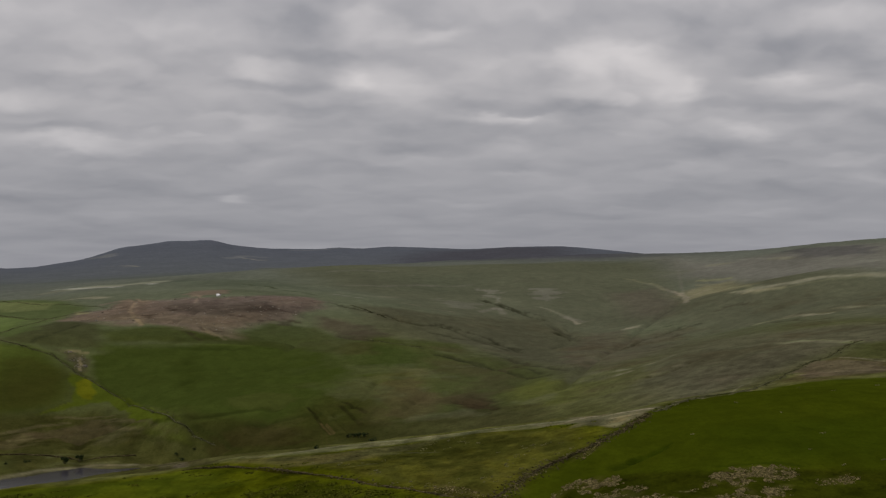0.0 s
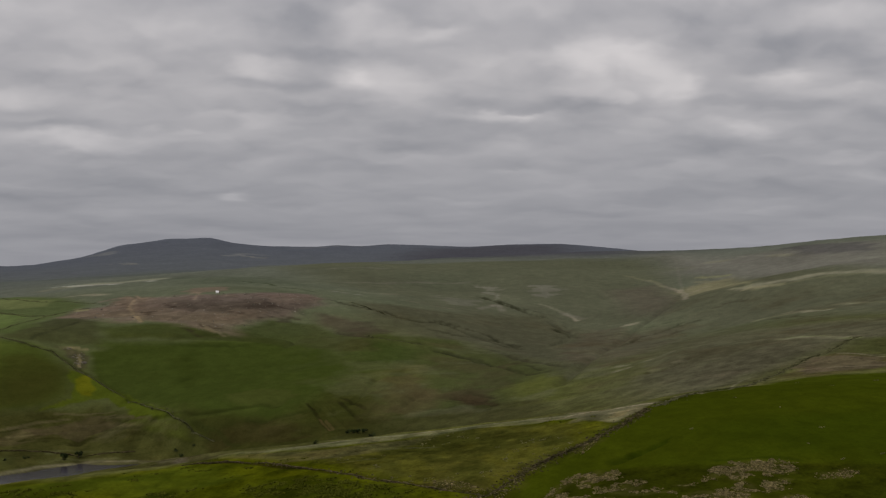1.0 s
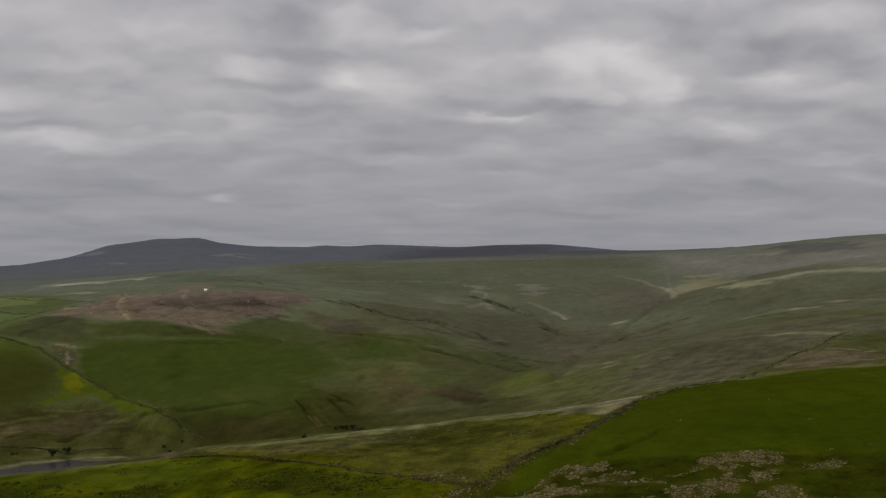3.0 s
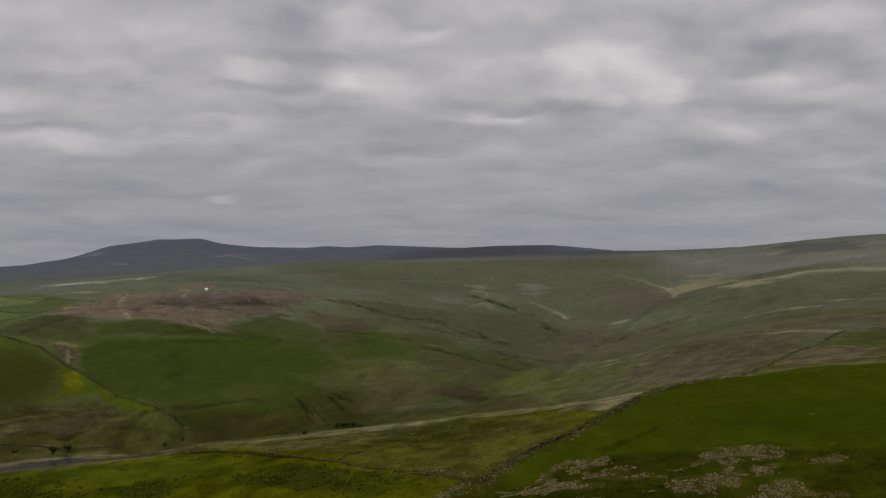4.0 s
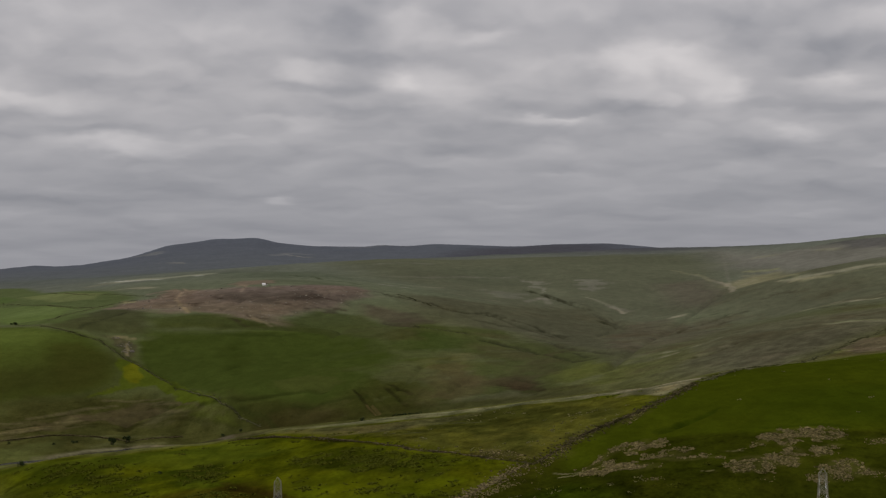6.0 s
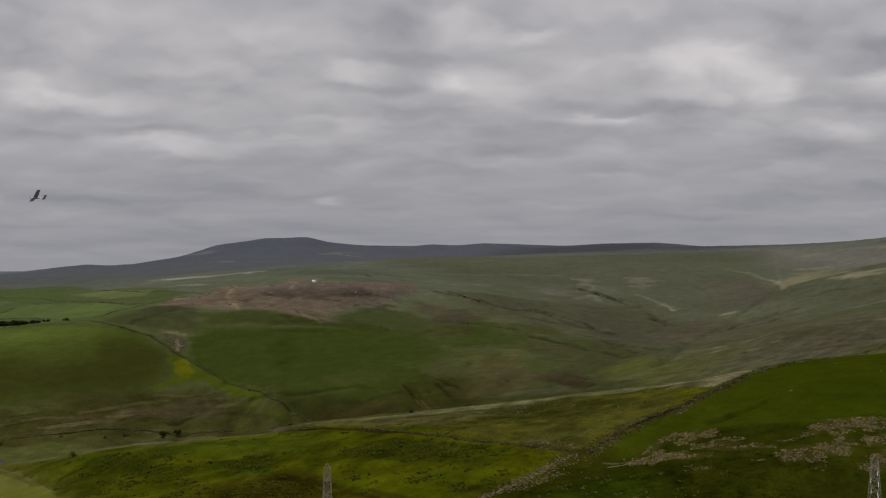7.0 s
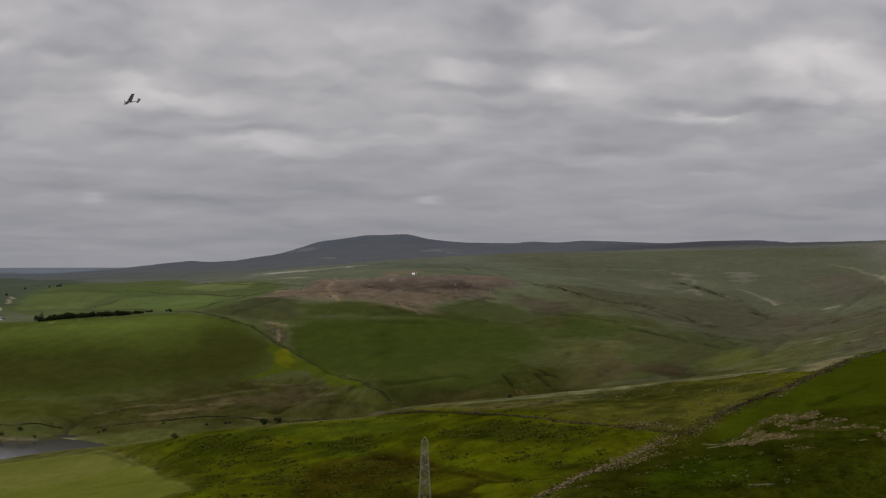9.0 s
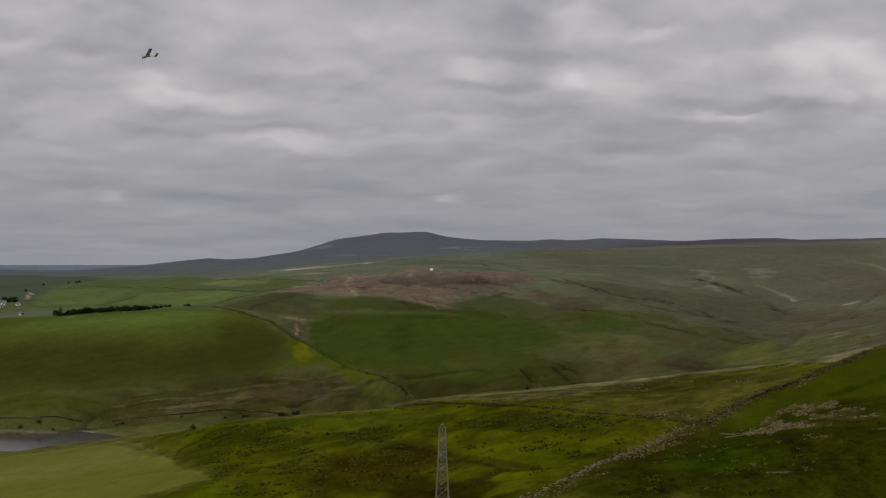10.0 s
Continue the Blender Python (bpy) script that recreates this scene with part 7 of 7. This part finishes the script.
spruce = conifer(4, 8.0)
other = conifer(7, 8.0)
BELT = [(-397, 1144), (-367, 1170), (-338, 1199)]
rng = np.random.default_rng(2)
s, bx, by, _d = along(BELT, 1.15)
tall = np.interp(s / s[-1], (0, 0.1, 0.27, 0.36, 0.5, 0.68, 0.85, 1), (0.35, 0.85, 1.0, 0.88, 0.85, 0.9, 0.7, 0.45))
for k in range(len(s)):
    for row in range(2):
        x, y = bx[k] + rng.normal(0, 1.2), by[k] + 4.0 + row * 6.0 + rng.normal(0, 1.2)
        first = row == 0 and k < 2
        tree = plant((spruce, other)[k % 2], x, y, rng.uniform(0, 360), rng.uniform(0.32, 0.5) * tall[k], copy=not first)
shrub = hawthorn(31, 5.0, 6.0, "belt_tree", "dark rounded tree in a narrow shelter belt")
shrub["group"], shrub["category"] = "shelter belt trees", "tree"
for k in range(len(s)):
    plant(shrub, bx[k] + rng.normal(0, 1.5), by[k] + rng.uniform(-3, 3), 40.0 * k, rng.uniform(0.72, 1.0) * tall[k], copy=k > 0)
for k in range(3):
    plant(shrub, -331 + 1.5 * k, 1221 + (k % 2) * 3, 50.0 * k, 0.36 + 0.06 * k)
FAR_TREES = [(-711, 2000), (-706, 2100), (-660, 1800), (-702, 2100), (-577, 1530), (-578, 1540), (-586, 1545), (-573, 1535), (-709, 2080)]
broadleaf = hawthorn(21, 7.0, 8.5, "field_tree", "distant dark broadleaf tree by the farm fields")
for k, (x, y) in enumerate(FAR_TREES):
    plant(broadleaf, x, y, 61.0 * k, (0.7 if y < 1600 else 0.36) + 0.06 * (k % 4), copy=k > 0)
broadleaf.scale = (0.4,) * 3
broadleaf["group"] = "farm trees"

# ------------------------------------------------------------------ buildings


def house(label, wide, deep, tall, name="farmhouse", chimneys=1, cover_mat=None):
    """A gabled building with walls, slate roof, windows and a door; its front looks along -y."""
    root = new(name)
    ridge = tall + deep * 0.38
    bm = bmesh.new()
    w, d = wide / 2, deep / 2
    low, high = -0.8, tall
    b = [bm.verts.new(c) for c in ((-w, -d, low), (w, -d, low), (w, d, low), (-w, d, low), (-w, -d, high), (w, -d, high), (w, d, high), (-w, d, high),
                                   (-w, 0, ridge), (w, 0, ridge))]
    for f in ((0, 1, 5, 4), (1, 2, 6, 9, 5), (2, 3, 7, 6), (3, 0, 4, 8, 7), (3, 2, 1, 0)):
        bm.faces.new([b[i] for i in f])
    part("wall", bm, RENDER, root)
    bm = bmesh.new()
    for s in (-1, 1):
        e, t = (0.3, 0.16) if name == "farmhouse" else (0.08, 0.08)
        v = [bm.verts.new(c) for c in ((-w - e, s * (d + e), high - 0.1), (w + e, s * (d + e), high - 0.1), (w + e, 0, ridge + 0.1), (-w - e, 0, ridge + 0.1))]
        u = [bm.verts.new(x.co + Vector((0, 0, t))) for x in v]
        bm.faces.new(v), bm.faces.new(u[::-1])
        for i in range(4):
            bm.faces.new((v[i], u[i], u[(i + 1) % 4], v[(i + 1) % 4]))
    roof = part("roof", bm, cover_mat or SLATE, root, "grey slate roof" if not cover_mat else "pale painted roof")
    for k in range(chimneys):
        bm = bmesh.new()
        box(bm, ((w - 0.5) * (1 if k == 0 else -1), 0, ridge + 0.4), (0.6, 0.8, 1.3))
        part("chimney", bm, STONE, roof)
    n = max(1, int(wide / 2.6)) if name == "farmhouse" else 0
    for row in range(2 if tall > 4 else 1):
        for k in range(n):
            if row == 0 and k == n // 2 and n > 1:
                continue
            bm = bmesh.new()
            box(bm, (-w + wide * (k + 0.5) / n, -d - 0.01, 1.3 + 2.4 * row), (0.95, 0.06, 1.1))
            part("window", bm, GLASS, root, "dark window pane")
    bm = bmesh.new()
    box(bm, (-w + wide * (n // 2 + 0.5) / n if n > 1 else w * 0.7, -d - 0.02, 1.0), (0.95, 0.08, 2.0))
    part("door", bm, PAINT, root, "brown wooden door")
    return tagged(root, label, "house" if name == "farmhouse" else "hut")


home = house("white farmhouse with a grey slate roof among trees", 4.6, 3.4, 2.6, "farmhouse", 2)
home["group"] = "farm buildings"
plant(home, -566, 1490, 15, copy=False)
home = house("low white farm building with a grey slate roof", 4.4, 3, 1.6, "farmhouse", 0)
home["group"] = "farm buildings"
plant(home, -559, 1464, 10, copy=False)
home = house("small white farm outbuilding beside the track", 3.6, 3, 1.6, "farmhouse", 0)
home["group"] = "farm buildings"
plant(home, -550, 1483, -20, copy=False)
home = house("small white cottage with a grey slate roof", 3, 2.6, 1.5, "farmhouse", 1)
home["group"] = "farm buildings"
plant(home, -480, 1301, 30, copy=False)
hut = house("small white hut on the brown bracken hilltop", 3.6, 2.2, 0.95, "hilltop_hut", 0, RENDER)
plant(hut, -186, 1461, 8, copy=False)

# ------------------------------------------------------------------ pylons


def pylon(tall=25.5):
    root = new("pylon")
    foot, waist, top = 1.70, 0.76, 0.60
    bend = 0.775 * tall

    def half(z):
        if z < bend:
            return (foot + (waist - foot) * z / bend) / 1.0
        return waist + (top - waist) * (z - bend) / (tall * 0.985 - bend)

    levels = [0.0]
    while levels[-1] < tall * 0.985 - 0.7:
        levels.append(min(tall * 0.985, levels[-1] + max(1.15, 1.5 * half(levels[-1]))))
    corners = [(-1, -1), (1, -1), (1, 1), (-1, 1)]
    for sx, sy in corners:
        bm = bmesh.new()
        for a, b in zip(levels, levels[1:]):
            beam(bm, (sx * half(a), sy * half(a), a), (sx * half(b), sy * half(b), b), 0.09)
        part("leg", bm, STEEL, root)
    for k in range(4):
        bm = bmesh.new()
        (ax, ay), (bx, by) = corners[k], corners[(k + 1) % 4]
        for a, b in zip(levels, levels[1:]):
            ha, hb = half(a), half(b)
            beam(bm, (ax * ha, ay * ha, a), (bx * hb, by * hb, b), 0.042)
            beam(bm, (bx * ha, by * ha, a), (ax * hb, ay * hb, b), 0.042)
            beam(bm, (ax * hb, ay * hb, b), (bx * hb, by * hb, b), 0.045)
        part("bracing", bm, STEEL, root)
    bm = bmesh.new()
    h = levels[-1]
    for sx, sy in corners:
        beam(bm, (sx * top, sy * top, h), (0, 0, tall), 0.07)
    part("peak", bm, STEEL, root)
    for z in (tall * 0.62, tall * 0.74, tall * 0.86):
        for side in (-1, 1):
            reach = 3.4 if abs(z - tall * 0.74) < 0.1 else 2.7
            bm = bmesh.new()
            w = half(z)
            tip = (0, side * reach, z + 0.1)
            for sx in (-1, 1):
                beam(bm, (sx * w, side * w, z), tip, 0.06)
                beam(bm, (sx * w, side * w, z + 1.1), tip, 0.055)
                beam(bm, (sx * w * 0.5, side * (w + reach) / 2, z + 0.05), (-sx * w * 0.5, side * (w + reach) / 2, z + 0.55), 0.04)
            arm = part("crossarm", bm, STEEL, root)
            bm = bmesh.new()
            for j in range(6):
                made = bmesh.ops.create_cone(bm, cap_ends=True, segments=8, radius1=0.13, radius2=0.06, depth=0.14)["verts"]
                for v in made:
                    v.co += Vector((0, side * reach, z - 0.15 - 0.17 * j))
            part("insulator", bm, GLASS, arm, "string of dark insulator discs")
    return tagged(root, "grey galvanised steel lattice pylon on the pasture", "pylon", "pylons of the line")


tower = pylon(23.7)
plant(tower, -42.2, 350, 2, copy=False)
tower_b = pylon(17.5)
plant(tower_b, 63.3, 342, 2, copy=False)

# ------------------------------------------------------------------ model aeroplane in flight


def aerofoil(bm, root_at, tip_at, root_chord, tip_chord, thick, forward, up):
    """A tapered wing panel with a rounded nose and a thin tail edge."""
    outline = [(0.0, 0.0), (0.06, 0.55), (0.28, 1.0), (0.65, 0.6), (1.0, 0.0), (0.6, -0.2), (0.2, -0.35)]
    rings = []
    for at, chord in ((root_at, root_chord), ((Vector(root_at) + Vector(tip_at)) / 2, (root_chord + tip_chord) / 2 * 1.02), (tip_at, tip_chord)):
        rings.append([bm.verts.new(Vector(at) + Vector(forward) * (0.3 - u) * chord + Vector(up) * w * thick * chord) for u, w in outline])
    for a, b in zip(rings, rings[1:]):
        for i in range(len(outline)):
            j = (i + 1) % len(outline)
            bm.faces.new((a[i], a[j], b[j], b[i]))
    bm.faces.new(rings[0][::-1]), bm.faces.new(rings[-1])
    bmesh.ops.recalc_face_normals(bm, faces=bm.faces)


def model_aeroplane():
    """Nose along +x, left wing along +y."""
    root = new("model_aeroplane")
    bm = bmesh.new()
    rings = []
    for x, r in ((0.30, 0.012), (0.285, 0.030), (0.22, 0.042), (0.08, 0.048), (-0.08, 0.040), (-0.25, 0.022), (-0.47, 0.012), (-0.50, 0.006)):
        rings.append([bm.verts.new((x, math.cos(a) * r, math.sin(a) * r * 1.15)) for a in (k * math.tau / 10 for k in range(10))])
    for a, b in zip(rings, rings[1:]):
        for i in range(10):
            bm.faces.new((a[i], a[(i + 1) % 10], b[(i + 1) % 10], b[i]))
    bm.faces.new(rings[0][::-1]), bm.faces.new(rings[-1])
    bmesh.ops.recalc_face_normals(bm, faces=bm.faces)
    part("fuselage", bm, FOAM, root, "slim white fuselage")
    for s in (1, -1):
        bm = bmesh.new()
        aerofoil(bm, (0.06, 0, 0.055), (0.05, s * 0.56, 0.145), 0.25, 0.20, 0.07, (1, 0, 0), (0, 0, 1))
        wing = part("wing", bm, DARK_FILM, root, "dark wing panel")
        bm = bmesh.new()
        aerofoil(bm, (0.05, s * 0.545, 0.1429), (0.045, s * 0.58, 0.1485), 0.20, 0.14, 0.074, (1, 0, 0), (0, 0, 1))
        part("wing_tip", bm, YELLOW_FILM, wing, "yellow wing tip")
    bm = bmesh.new()
    aerofoil(bm, (-0.46, -0.21, 0.02), (-0.46, 0.21, 0.02), 0.14, 0.14, 0.05, (1, 0, 0), (0, 0, 1))
    part("tailplane", bm, DARK_FILM, root)
    bm = bmesh.new()
    aerofoil(bm, (-0.46, 0, 0.0), (-0.50, 0, 0.17), 0.13, 0.08, 0.05, (1, 0, 0), (0, 1, 0))
    part("fin", bm, FOAM, root)
    bm = bmesh.new()
    box(bm, (0.31, 0, 0), (0.012, 0.016, 0.20), Euler((0.6, 0, 0)).to_matrix())
    part("propeller", bm, DARK_FILM, root)
    return tagged(root, "small white model aeroplane with dark wings banking in flight", "model aeroplane")


plane = model_aeroplane()
nose = Vector((-0.97, 0.16, -0.03)).normalized()
span = Vector((-0.28, -0.76, -0.54))
span = (span - nose * span.dot(nose)).normalized()
above = nose.cross(span)
turn = Matrix((nose, span, above)).transposed().to_4x4()
plane.matrix_basis = Matrix.Translation((-26.1, 90.4, 94.45)) @ turn
